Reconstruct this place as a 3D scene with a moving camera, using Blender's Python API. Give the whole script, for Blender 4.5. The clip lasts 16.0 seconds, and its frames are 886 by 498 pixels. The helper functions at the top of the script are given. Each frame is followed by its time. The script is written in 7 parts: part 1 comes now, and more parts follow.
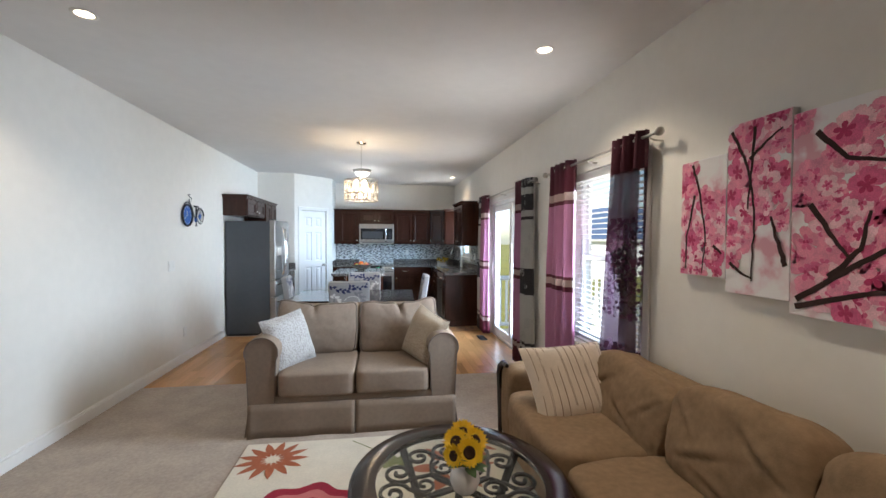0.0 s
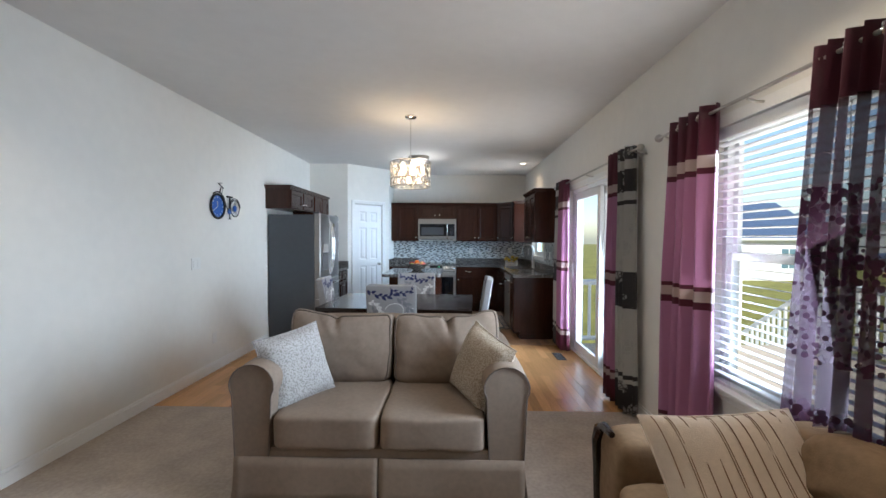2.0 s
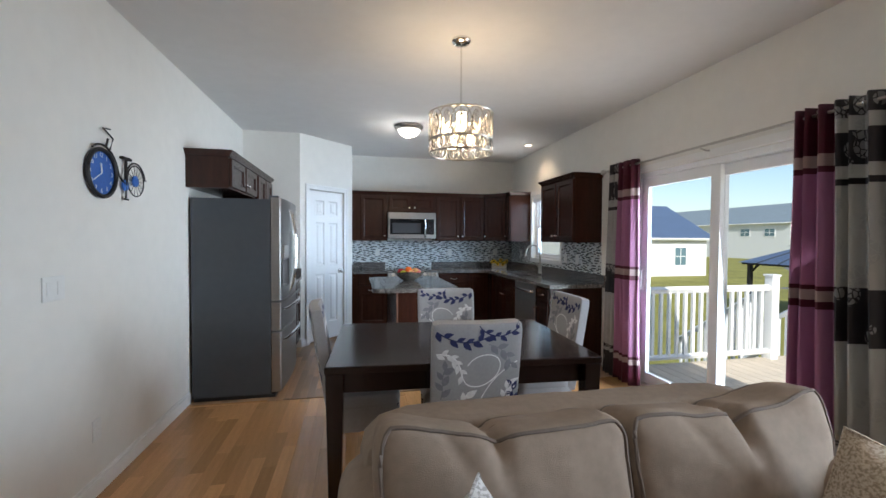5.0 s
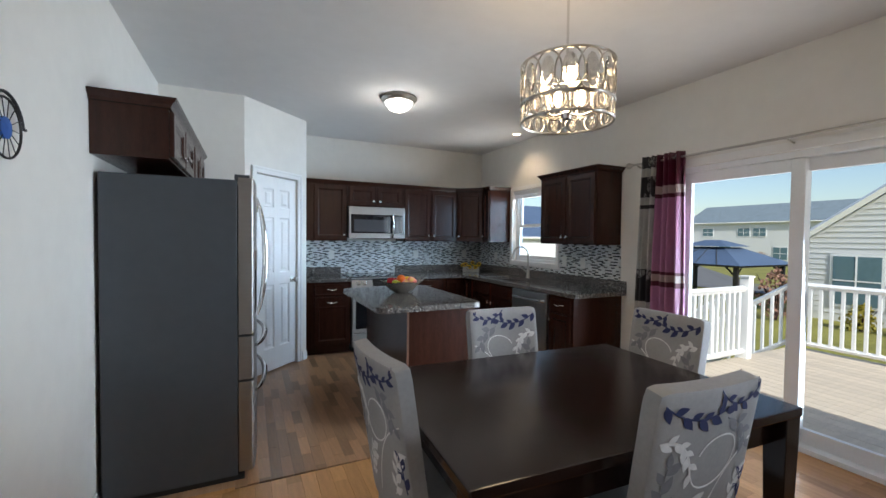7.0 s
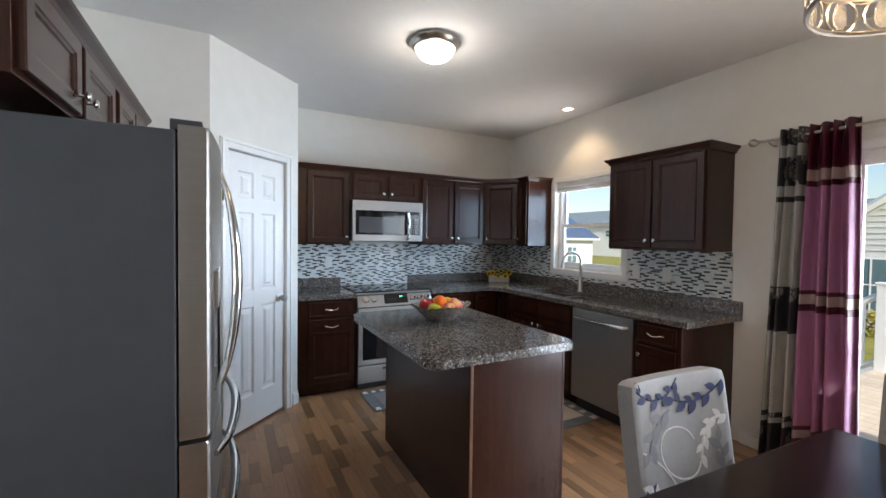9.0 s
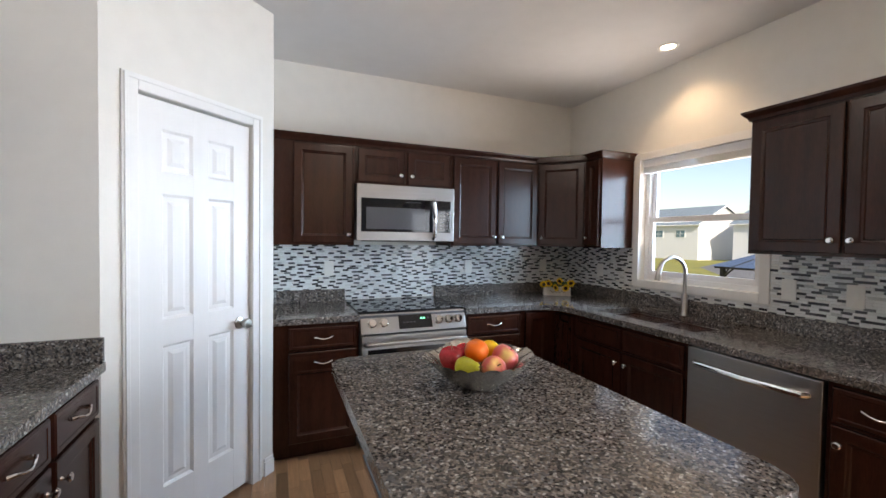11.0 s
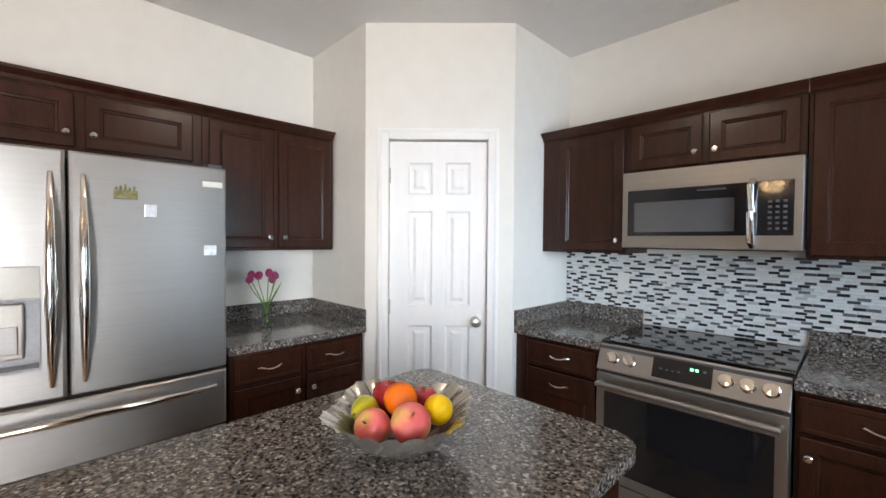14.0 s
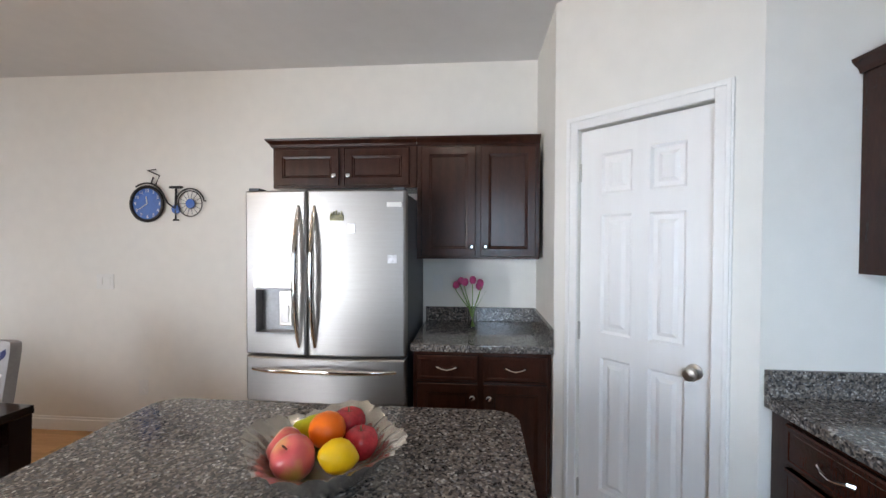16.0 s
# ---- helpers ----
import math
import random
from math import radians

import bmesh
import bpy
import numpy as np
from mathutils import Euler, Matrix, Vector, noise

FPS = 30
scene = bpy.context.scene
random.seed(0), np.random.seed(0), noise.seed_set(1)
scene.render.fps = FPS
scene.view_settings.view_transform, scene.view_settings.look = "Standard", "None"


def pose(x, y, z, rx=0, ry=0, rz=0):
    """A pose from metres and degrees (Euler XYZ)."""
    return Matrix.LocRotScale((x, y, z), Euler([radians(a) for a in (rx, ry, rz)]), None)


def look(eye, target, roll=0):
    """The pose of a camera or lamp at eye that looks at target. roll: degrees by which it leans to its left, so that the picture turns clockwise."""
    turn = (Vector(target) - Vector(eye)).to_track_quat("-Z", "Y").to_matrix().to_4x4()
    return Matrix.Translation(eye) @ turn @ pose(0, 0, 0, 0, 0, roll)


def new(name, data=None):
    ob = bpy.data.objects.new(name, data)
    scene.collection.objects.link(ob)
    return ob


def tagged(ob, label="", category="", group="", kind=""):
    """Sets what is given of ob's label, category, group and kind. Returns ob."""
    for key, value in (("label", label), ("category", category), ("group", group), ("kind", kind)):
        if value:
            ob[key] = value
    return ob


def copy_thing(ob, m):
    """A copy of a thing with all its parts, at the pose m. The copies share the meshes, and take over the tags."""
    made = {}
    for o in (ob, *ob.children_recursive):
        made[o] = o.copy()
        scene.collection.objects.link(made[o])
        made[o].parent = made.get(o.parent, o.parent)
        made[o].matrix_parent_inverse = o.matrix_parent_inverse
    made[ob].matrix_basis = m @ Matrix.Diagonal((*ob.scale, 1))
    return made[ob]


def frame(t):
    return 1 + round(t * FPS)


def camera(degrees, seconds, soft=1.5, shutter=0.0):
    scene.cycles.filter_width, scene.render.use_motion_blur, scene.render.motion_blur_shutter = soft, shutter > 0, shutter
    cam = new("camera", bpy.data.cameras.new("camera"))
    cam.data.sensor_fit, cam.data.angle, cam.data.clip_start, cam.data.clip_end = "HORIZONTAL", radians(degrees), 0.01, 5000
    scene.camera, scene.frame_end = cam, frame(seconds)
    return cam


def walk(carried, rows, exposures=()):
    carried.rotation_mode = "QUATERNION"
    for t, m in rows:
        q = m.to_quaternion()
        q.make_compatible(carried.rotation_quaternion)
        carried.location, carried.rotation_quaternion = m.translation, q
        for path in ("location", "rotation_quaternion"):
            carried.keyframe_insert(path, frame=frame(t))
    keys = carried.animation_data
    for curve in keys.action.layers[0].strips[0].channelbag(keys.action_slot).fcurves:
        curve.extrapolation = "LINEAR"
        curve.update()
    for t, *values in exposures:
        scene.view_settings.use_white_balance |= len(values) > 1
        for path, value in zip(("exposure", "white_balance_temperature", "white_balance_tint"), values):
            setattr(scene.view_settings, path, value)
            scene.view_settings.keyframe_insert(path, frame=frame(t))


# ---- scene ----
cam = camera(94.7, 16.0)
METRES, EYE, TILT, LEAN, TURN = 9.66, 1.475, 0.0, 0.0, -8.6
ROWS = [
    (0.0, 0.0, 0.0, 0.0, 0.01, -1.32, -0.28),
    (0.5, 0.0164, 0.0212, -0.0009, 4.14, -1.3, -0.28),
    (1.0, 0.0215, 0.0463, -0.0022, 7.19, -1.3, -0.31),
    (1.5, 0.0177, 0.0767, -0.0035, 9.0, -1.3, -0.31),
    (2.0, 0.0036, 0.1071, -0.0058, 9.82, -1.44, -0.27),
    (2.5, -0.0211, 0.1324, -0.0062, 9.87, -1.4, -0.3),
    (3.0, -0.043, 0.1601, -0.0059, 9.31, -1.4, -0.27),
    (3.5, -0.0654, 0.1886, -0.007, 7.73, -1.43, -0.27),
    (4.0, -0.0874, 0.2169, -0.0077, 4.9, -1.4, -0.24),
    (6.5, -0.2118, 0.3459, -0.0057, -14.82, -1.6, -0.6),
    (7.0, -0.2274, 0.3771, -0.0052, -16.87, -1.6, -0.63),
    (7.5, -0.2383, 0.4078, -0.0049, -18.12, -1.57, -0.69),
    (8.0, -0.2405, 0.4398, -0.0036, -18.76, -1.6, -0.67),
    (8.5, -0.2422, 0.473, -0.0032, -19.03, -1.56, -0.73),
    (9.0, -0.2392, 0.5055, -0.0031, -19.14, -1.54, -0.72),
    (11.5, -0.1789, 0.6405, -0.005, -8.64, -1.5, -0.89),
    (12.0, -0.1528, 0.6556, -0.0067, 0.09, -1.45, -0.76),
    (12.5, -0.1259, 0.6675, -0.0108, 12.3, -1.44, -0.72),
    (13.0, -0.1, 0.6758, -0.0098, 25.79, -1.38, -0.6),
    (13.5, -0.0811, 0.6897, -0.0063, 40.25, -1.3, -0.56),
    (14.0, -0.0609, 0.707, -0.0039, 54.15, -1.21, -0.46),
    (14.5, -0.0530, 0.7311, -0.0036, 66.77, -1.19, -0.41),
    (15.0, -0.0548, 0.7587, -0.0007, 78.71, -1.33, -0.36),
    (15.5, -0.058, 0.7851, -0.0009, 90.6, -1.24, -0.24),
    (16.0, -0.0632, 0.8103, 0.0009, 103.45, -1.15, -0.2),
]
walk(cam, [(t, pose(0, 0, EYE, TILT, LEAN, TURN) @ pose(METRES * x, METRES * y, METRES * z, 90 + pitch, roll, yaw)) for t, x, y, z, yaw, pitch, roll in ROWS],
     [(0, 1.05, 6200, 9), (1.0, 0.9, 6150, 9), (2.0, 0.72, 6050, 9), (4.0, 0.72, 6250, 10), (6.5, 0.5, 6200, 9), (9.0, 0.75, 6600, 12), (11.5, 0.95, 7150, 17), (12.5, 0.9, 7400, 17), (13.3, 1.1, 7700, 17), (14.2, 0.85, 7500, 17), (15.0, 0.6, 7300, 17), (16.0, 0.66, 7100, 17)])

# world, sun, window light, lamps
world = bpy.data.worlds.new("world")
scene.world = world
world.use_nodes = True
wn = world.node_tree
sky = wn.nodes.new("ShaderNodeTexSky")
sky.sky_type, sky.sun_disc = "NISHITA", False
sky.sun_elevation, sky.sun_rotation = radians(34), radians(197)
wn.nodes["Background"].inputs[1].default_value = 0.10
wn.links.new(sky.outputs[0], wn.nodes["Background"].inputs[0])


def lamp(name, kind, m, energy, color, **settings):
    data = bpy.data.lights.new(name, kind)
    data.energy, data.color = energy, color
    for k, v in settings.items():
        if k == "size":
            data.size = v
        if k == "size_y":
            data.size_y = v
        if k == "shape":
            data.shape = v
        if k == "angle":
            data.angle = v
        if k == "radius":
            data.shadow_soft_size = v
        if k == "spread":
            data.spread = v
        if k == "cone":
            data.spot_size, data.spot_blend = v, 0.7
    ob = new(name, data)
    ob.matrix_world = m
    return ob


SKYBLUE, WARM, NEUTRAL = (0.74, 0.87, 1.0), (1.0, 0.74, 0.46), (1.0, 0.95, 0.86)
DECKWARM = (1.0, 0.955, 0.90)
lamp("sun", "SUN", look((-3, -10, 7), (0, 0, 0)), 3.4, (1.0, 0.94, 0.84), angle=radians(0.6))
# each opening: blue sky light that falls in, and warm light thrown up by the sunlit deck and lawn
lamp("slider_daylight", "AREA", look((1.80, 5.37, 1.05), (0.80, 6.00, 0.95)), 24, SKYBLUE, shape="RECTANGLE", size=1.5, size_y=1.7, spread=radians(92))
lamp("slider_deck_bounce", "AREA", look((1.79, 5.37, 1.05), (0.99, 5.97, 2.35)), 4.0, DECKWARM, shape="RECTANGLE", size=1.5, size_y=1.7, spread=radians(100))
lamp("window_daylight", "AREA", look((1.665, 2.94, 1.32), (0.665, 3.20, 1.12)), 18, SKYBLUE, shape="RECTANGLE", size=0.8, size_y=1.2, spread=radians(92))
lamp("window_deck_bounce", "AREA", look((1.66, 2.94, 1.32), (0.86, 3.44, 2.62)), 4.5, DECKWARM, shape="RECTANGLE", size=0.8, size_y=1.2, spread=radians(100))
lamp("sink_window_daylight", "AREA", look((1.80, 8.21, 1.6), (0.80, 8.60, 1.40)), 8.0, (0.50, 0.74, 1.0), shape="RECTANGLE", size=0.8, size_y=0.85, spread=radians(92))
lamp("sink_window_lawn_bounce", "AREA", look((1.79, 8.21, 1.6), (0.99, 8.71, 2.9)), 3.0, DECKWARM, shape="RECTANGLE", size=0.8, size_y=0.85, spread=radians(100))
lamp("chandelier_glow", "POINT", Matrix.Translation((-0.26, 5.45, 2.13)), 8, WARM, radius=0.12)
lamp("flush_glow", "POINT", Matrix.Translation((-0.345, 7.62, 2.53)), 4.0, NEUTRAL, radius=0.06)
lamp("downlight_and_fill_glow", "SPOT", Matrix.Translation((1.43, 8.22, 2.70)), 7.5, WARM, radius=0.05, cone=radians(125))
# the two spots at y 0.2 are added fill lamps without fixtures
for cx, cy, watts in ((-1.66, 2.61, 14), (1.07, 2.61, 22), (-1.66, 0.2, 14), (1.07, 0.2, 22)):
    lamp("downlight_and_fill_glow", "SPOT", Matrix.Translation((cx, cy, 2.70)), watts, (1.0, 0.83, 0.62), radius=0.05, cone=radians(125))


# ---- materials ----
def material(name, base, rough=0.6, metal=0.0, vary=0.12, scale=6.0, bump=0.0, bscale=200.0, stretch=(1, 1, 1), rand=0.0, island=False, **extra):
    m = bpy.data.materials.new(name)
    m.use_nodes = True
    t = m.node_tree
    b = t.nodes["Principled BSDF"]
    co = t.nodes.new("ShaderNodeTexCoord")
    mp = t.nodes.new("ShaderNodeMapping")
    mp.inputs["Scale"].default_value = stretch
    t.links.new(co.outputs["Object"], mp.inputs[0])
    n1 = t.nodes.new("ShaderNodeTexNoise")
    n1.inputs["Scale"].default_value, n1.inputs["Detail"].default_value = scale, 5
    t.links.new(mp.outputs[0], n1.inputs[0])
    n2 = t.nodes.new("ShaderNodeTexNoise")
    n2.inputs["Scale"].default_value, n2.inputs["Detail"].default_value = scale * 9, 3
    t.links.new(mp.outputs[0], n2.inputs[0])
    add = t.nodes.new("ShaderNodeMath")
    add.operation = "ADD"
    t.links.new(n1.outputs[0], add.inputs[0])
    t.links.new(n2.outputs[0], add.inputs[1])
    ramp = t.nodes.new("ShaderNodeMapRange")
    ramp.inputs[1].default_value, ramp.inputs[2].default_value = 0.7, 1.3
    ramp.inputs[3].default_value, ramp.inputs[4].default_value = 1 - vary, 1 + vary
    t.links.new(add.outputs[0], ramp.inputs[0])
    value = ramp.outputs[0]
    if rand:
        src = t.nodes.new("ShaderNodeNewGeometry" if island else "ShaderNodeObjectInfo")
        r2 = t.nodes.new("ShaderNodeMapRange")
        r2.inputs[3].default_value, r2.inputs[4].default_value = 1 - rand, 1 + rand
        t.links.new(src.outputs["Random Per Island" if island else "Random"], r2.inputs[0])
        mul = t.nodes.new("ShaderNodeMath")
        mul.operation = "MULTIPLY"
        t.links.new(value, mul.inputs[0])
        t.links.new(r2.outputs[0], mul.inputs[1])
        value = mul.outputs[0]
    mix = t.nodes.new("ShaderNodeVectorMath")
    mix.operation = "SCALE"
    mix.inputs[0].default_value = base
    t.links.new(value, mix.inputs["Scale"])
    t.links.new(mix.outputs[0], b.inputs["Base Color"])
    b.inputs["Roughness"].default_value, b.inputs["Metallic"].default_value = rough, metal
    if bump:
        n3 = t.nodes.new("ShaderNodeTexNoise")
        n3.inputs["Scale"].default_value, n3.inputs["Detail"].default_value = bscale, 4
        t.links.new(mp.outputs[0], n3.inputs[0])
        bp = t.nodes.new("ShaderNodeBump")
        bp.inputs["Strength"].default_value, bp.inputs["Distance"].default_value = bump, 0.004
        t.links.new(n3.outputs[0], bp.inputs["Height"])
        t.links.new(bp.outputs[0], b.inputs["Normal"])
    for k, v in extra.items():
        b.inputs[k.replace("_", " ")].default_value = v
    return m


def ramp_material(name, stops, rough, feature="noise", scale=40.0, constant=True, axis=2, bump=0.0, **extra):
    """Colours picked by a noise, by voronoi cells or by the object's own height."""
    m = bpy.data.materials.new(name)
    m.use_nodes = True
    t = m.node_tree
    b = t.nodes["Principled BSDF"]
    co = t.nodes.new("ShaderNodeTexCoord")
    ramp = t.nodes.new("ShaderNodeValToRGB")
    ramp.color_ramp.interpolation = "CONSTANT" if constant else "LINEAR"
    els = ramp.color_ramp.elements
    while len(els) < len(stops):
        els.new(0.5)
    for e, (p, c) in zip(els, stops):
        e.position, e.color = p, (*c, 1)
    if feature == "axis":
        sep = t.nodes.new("ShaderNodeSeparateXYZ")
        t.links.new(co.outputs["Object"], sep.inputs[0])
        mr = t.nodes.new("ShaderNodeMapRange")
        mr.inputs[2].default_value = scale
        t.links.new(sep.outputs[axis], mr.inputs[0])
        t.links.new(mr.outputs[0], ramp.inputs[0])
    elif feature == "random":
        oi = t.nodes.new("ShaderNodeObjectInfo")
        t.links.new(oi.outputs["Random"], ramp.inputs[0])
    elif feature == "island":
        ge = t.nodes.new("ShaderNodeNewGeometry")
        t.links.new(ge.outputs["Random Per Island"], ramp.inputs[0])
    elif feature == "cells":
        vo = t.nodes.new("ShaderNodeTexVoronoi")
        vo.inputs["Scale"].default_value = scale
        t.links.new(co.outputs["Object"], vo.inputs["Vector"])
        sep = t.nodes.new("ShaderNodeSeparateColor")
        t.links.new(vo.outputs["Color"], sep.inputs[0])
        t.links.new(sep.outputs[0], ramp.inputs[0])
    else:
        n1 = t.nodes.new("ShaderNodeTexNoise")
        n1.inputs["Scale"].default_value, n1.inputs["Detail"].default_value = scale, 4
        t.links.new(co.outputs["Object"], n1.inputs[0])
        t.links.new(n1.outputs[0], ramp.inputs[0])
    t.links.new(ramp.outputs[0], b.inputs["Base Color"])
    b.inputs["Roughness"].default_value = rough
    if bump:
        n3 = t.nodes.new("ShaderNodeTexNoise")
        n3.inputs["Scale"].default_value = 160
        t.links.new(co.outputs["Object"], n3.inputs[0])
        bp = t.nodes.new("ShaderNodeBump")
        bp.inputs["Strength"].default_value, bp.inputs["Distance"].default_value = bump, 0.003
        t.links.new(n3.outputs[0], bp.inputs["Height"])
        t.links.new(bp.outputs[0], b.inputs["Normal"])
    for k, v in extra.items():
        b.inputs[k.replace("_", " ")].default_value = v
    return m


def glowing(name, color, strength):
    m = material(name, color, 0.4)
    b = m.node_tree.nodes["Principled BSDF"]
    b.inputs["Emission Color"].default_value, b.inputs["Emission Strength"].default_value = (*color, 1), strength
    return m


M_WALL = material("cream_wall_paint", (0.80, 0.775, 0.725), 0.75, vary=0.025, scale=1.2, bump=0.08, bscale=90)
M_CEIL = material("white_ceiling_paint", (0.73, 0.715, 0.70), 0.9, vary=0.025, scale=1.0, bump=0.12, bscale=120)
M_TRIM = material("white_gloss_trim", (0.84, 0.83, 0.81), 0.35, vary=0.02, scale=3)
M_DOOR = material("white_door_paint", (0.84, 0.83, 0.82), 0.4, vary=0.02, scale=3, bump=0.04, bscale=60, stretch=(1, 1, 0.1))
M_CARPET = material("beige_carpet", (0.40, 0.33, 0.275), 0.95, vary=0.16, scale=5, bump=0.9, bscale=260)
M_OAK = material("honey_oak_boards", (0.52, 0.275, 0.115), 0.22, vary=0.13, scale=7, stretch=(6, 0.7, 1), rand=0.24, bump=0.05, bscale=40)
M_LAM = material("brown_laminate_staves", (0.33, 0.183, 0.095), 0.28, vary=0.2, scale=9, stretch=(7, 0.7, 1), rand=0.42, bump=0.05, bscale=40)
M_LAMJ = material("brown_laminate_staves_joined", (0.33, 0.183, 0.095), 0.28, vary=0.2, scale=9, stretch=(7, 0.7, 1), rand=0.42, island=True, bump=0.05, bscale=40)
M_CAB = material("espresso_cherry_wood", (0.036, 0.0115, 0.0068), 0.25, vary=0.22, scale=5, stretch=(5, 5, 0.6), bump=0.05, bscale=60, Specular_IOR_Level=0.35)
M_CABDARK = material("dark_cabinet_inside", (0.02, 0.010, 0.008), 0.6)
M_TABLE = material("espresso_table_wood", (0.017, 0.0075, 0.0055), 0.18, vary=0.25, scale=3, stretch=(0.6, 6, 1), bump=0.04, bscale=50)
def granite():
    m = ramp_material("speckled_grey_granite", [(0, (0.035, 0.032, 0.032)), (0.20, (0.10, 0.088, 0.080)), (0.42, (0.15, 0.128, 0.112)), (0.60, (0.085, 0.081, 0.081)), (0.72, (0.21, 0.185, 0.165)), (0.86, (0.16, 0.155, 0.155)), (0.94, (0.34, 0.32, 0.30))], 0.11, "cells", 150)
    t = m.node_tree
    b = t.nodes["Principled BSDF"]
    fine = b.inputs["Base Color"].links[0].from_socket
    co = t.nodes.new("ShaderNodeTexCoord")
    cells = t.nodes.new("ShaderNodeTexVoronoi")
    cells.inputs["Scale"].default_value = 100
    warp = t.nodes.new("ShaderNodeTexNoise")
    warp.inputs["Scale"].default_value = 45
    shift = t.nodes.new("ShaderNodeMix")
    shift.data_type = "VECTOR"
    shift.inputs["Factor"].default_value = 0.03
    t.links.new(co.outputs["Object"], warp.inputs[0])
    t.links.new(co.outputs["Object"], shift.inputs[4])
    t.links.new(warp.outputs["Color"], shift.inputs[5])
    t.links.new(shift.outputs[1], cells.inputs["Vector"])
    sep = t.nodes.new("ShaderNodeSeparateColor")
    t.links.new(cells.outputs["Color"], sep.inputs[0])
    tone = t.nodes.new("ShaderNodeMapRange")
    tone.inputs[3].default_value, tone.inputs[4].default_value = 0.70, 1.45
    t.links.new(sep.outputs[1], tone.inputs[0])
    mul = t.nodes.new("ShaderNodeVectorMath")
    mul.operation = "SCALE"
    t.links.new(fine, mul.inputs[0])
    t.links.new(tone.outputs[0], mul.inputs["Scale"])
    t.links.new(mul.outputs[0], b.inputs["Base Color"])
    return m


M_GRANITE = granite()
M_STEEL = material("brushed_stainless_steel", (0.37, 0.355, 0.34), 0.39, 1.0, vary=0.04, scale=3, bump=0.05, bscale=30, stretch=(1, 1, 30))
M_STEELDARK = material("grey_painted_steel", (0.075, 0.082, 0.094), 0.45, 0.3, vary=0.05, scale=2, bump=0.06, bscale=300)
M_CHROME = material("polished_chrome", (0.75, 0.74, 0.72), 0.10, 1.0, vary=0.02)
M_NICKEL = material("satin_nickel", (0.52, 0.49, 0.45), 0.28, 1.0, vary=0.03)
M_BLACKGLASS = material("black_glass", (0.012, 0.012, 0.014), 0.05, vary=0.05)
M_GREYGLASS = material("grey_tinted_glass", (0.09, 0.09, 0.095), 0.08, vary=0.03)
M_BLACK = material("black_plastic", (0.02, 0.02, 0.02), 0.4)
M_WHITEPL = material("white_plastic", (0.78, 0.77, 0.74), 0.4, vary=0.02)
M_GROUT = material("pale_grout", (0.66, 0.66, 0.65), 0.85, vary=0.06)
LIGHTT = [(0, (0.76, 0.78, 0.78)), (0.5, (0.68, 0.70, 0.70)), (0.75, (0.72, 0.71, 0.68)), (0.92, (0.50, 0.52, 0.52))]
DARKT = [(0, (0.035, 0.04, 0.045)), (0.45, (0.085, 0.09, 0.10)), (0.7, (0.02, 0.022, 0.026)), (0.88, (0.16, 0.17, 0.18))]
M_TILE = {k: ramp_material("glass_mosaic_" + k, c, 0.16, "random") for k, c in (("light", LIGHTT), ("dark", DARKT))}
M_TILEJ = {k: ramp_material("glass_mosaic_joined_" + k, c, 0.16, "island") for k, c in (("light", LIGHTT), ("dark", DARKT))}
M_SOFA = material("taupe_sofa_twill", (0.255, 0.198, 0.155), 0.95, vary=0.09, scale=4, bump=0.45, bscale=420, Specular_IOR_Level=0.15)
M_PIPING = material("dark_taupe_piping", (0.13, 0.10, 0.082), 0.9)
M_SUEDE = material("brown_microsuede", (0.275, 0.186, 0.113), 0.88, vary=0.16, scale=3.5, bump=0.25, bscale=160, Specular_IOR_Level=0.15)
M_KNIT = ramp_material("grey_white_knit", [(0.40, (0.25, 0.235, 0.225)), (0.54, (0.45, 0.43, 0.415))], 0.95, "noise", 115, False, bump=0.6)
M_KNITTAN = ramp_material("oatmeal_boucle", [(0.40, (0.27, 0.21, 0.15)), (0.55, (0.50, 0.42, 0.33))], 0.95, "noise", 150, False, bump=0.6)
M_CREAM = material("cream_cotton", (0.66, 0.56, 0.46), 0.95, vary=0.05, bump=0.4, bscale=300)
M_STRIPE = material("brown_stripe_thread", (0.24, 0.14, 0.085), 0.95)
M_GLASS = material("clear_glass", (0.95, 0.97, 0.97), 0.0, vary=0.0, Transmission_Weight=1.0, IOR=1.01)
M_VASE = material("clear_vase_glass", (0.93, 0.97, 0.93), 0.02, vary=0.0, Transmission_Weight=1.0, IOR=1.3)
M_TOPGLASS = material("table_glass", (0.92, 0.97, 0.96), 0.0, vary=0.0, Transmission_Weight=1.0, IOR=1.2)
M_IRON = material("dark_wrought_iron", (0.035, 0.032, 0.032), 0.45, 0.6, vary=0.1, bump=0.2, bscale=150)
M_CERAMIC = material("white_ceramic", (0.80, 0.80, 0.82), 0.12, vary=0.02)
M_COVER = material("silver_grey_satin_cover", (0.37, 0.36, 0.36), 0.6, vary=0.07, scale=8, bump=0.15, bscale=220)
M_NAVY = material("navy_leaf_print", (0.018, 0.025, 0.10), 0.7)
M_WHITEPRINT = material("white_leaf_print", (0.80, 0.79, 0.78), 0.7)
M_GREYPRINT = material("grey_leaf_print", (0.24, 0.24, 0.26), 0.7)
M_VINYL = material("white_vinyl", (0.86, 0.87, 0.88), 0.4, vary=0.02)
M_DECK = material("pale_deck_boards", (0.62, 0.53, 0.42), 0.7, vary=0.12, scale=5, stretch=(1, 6, 1), rand=0.1, bump=0.15, bscale=60)
M_GRASS = material("autumn_lawn", (0.24, 0.23, 0.05), 0.95, vary=0.3, scale=0.5, bump=0.5, bscale=40)
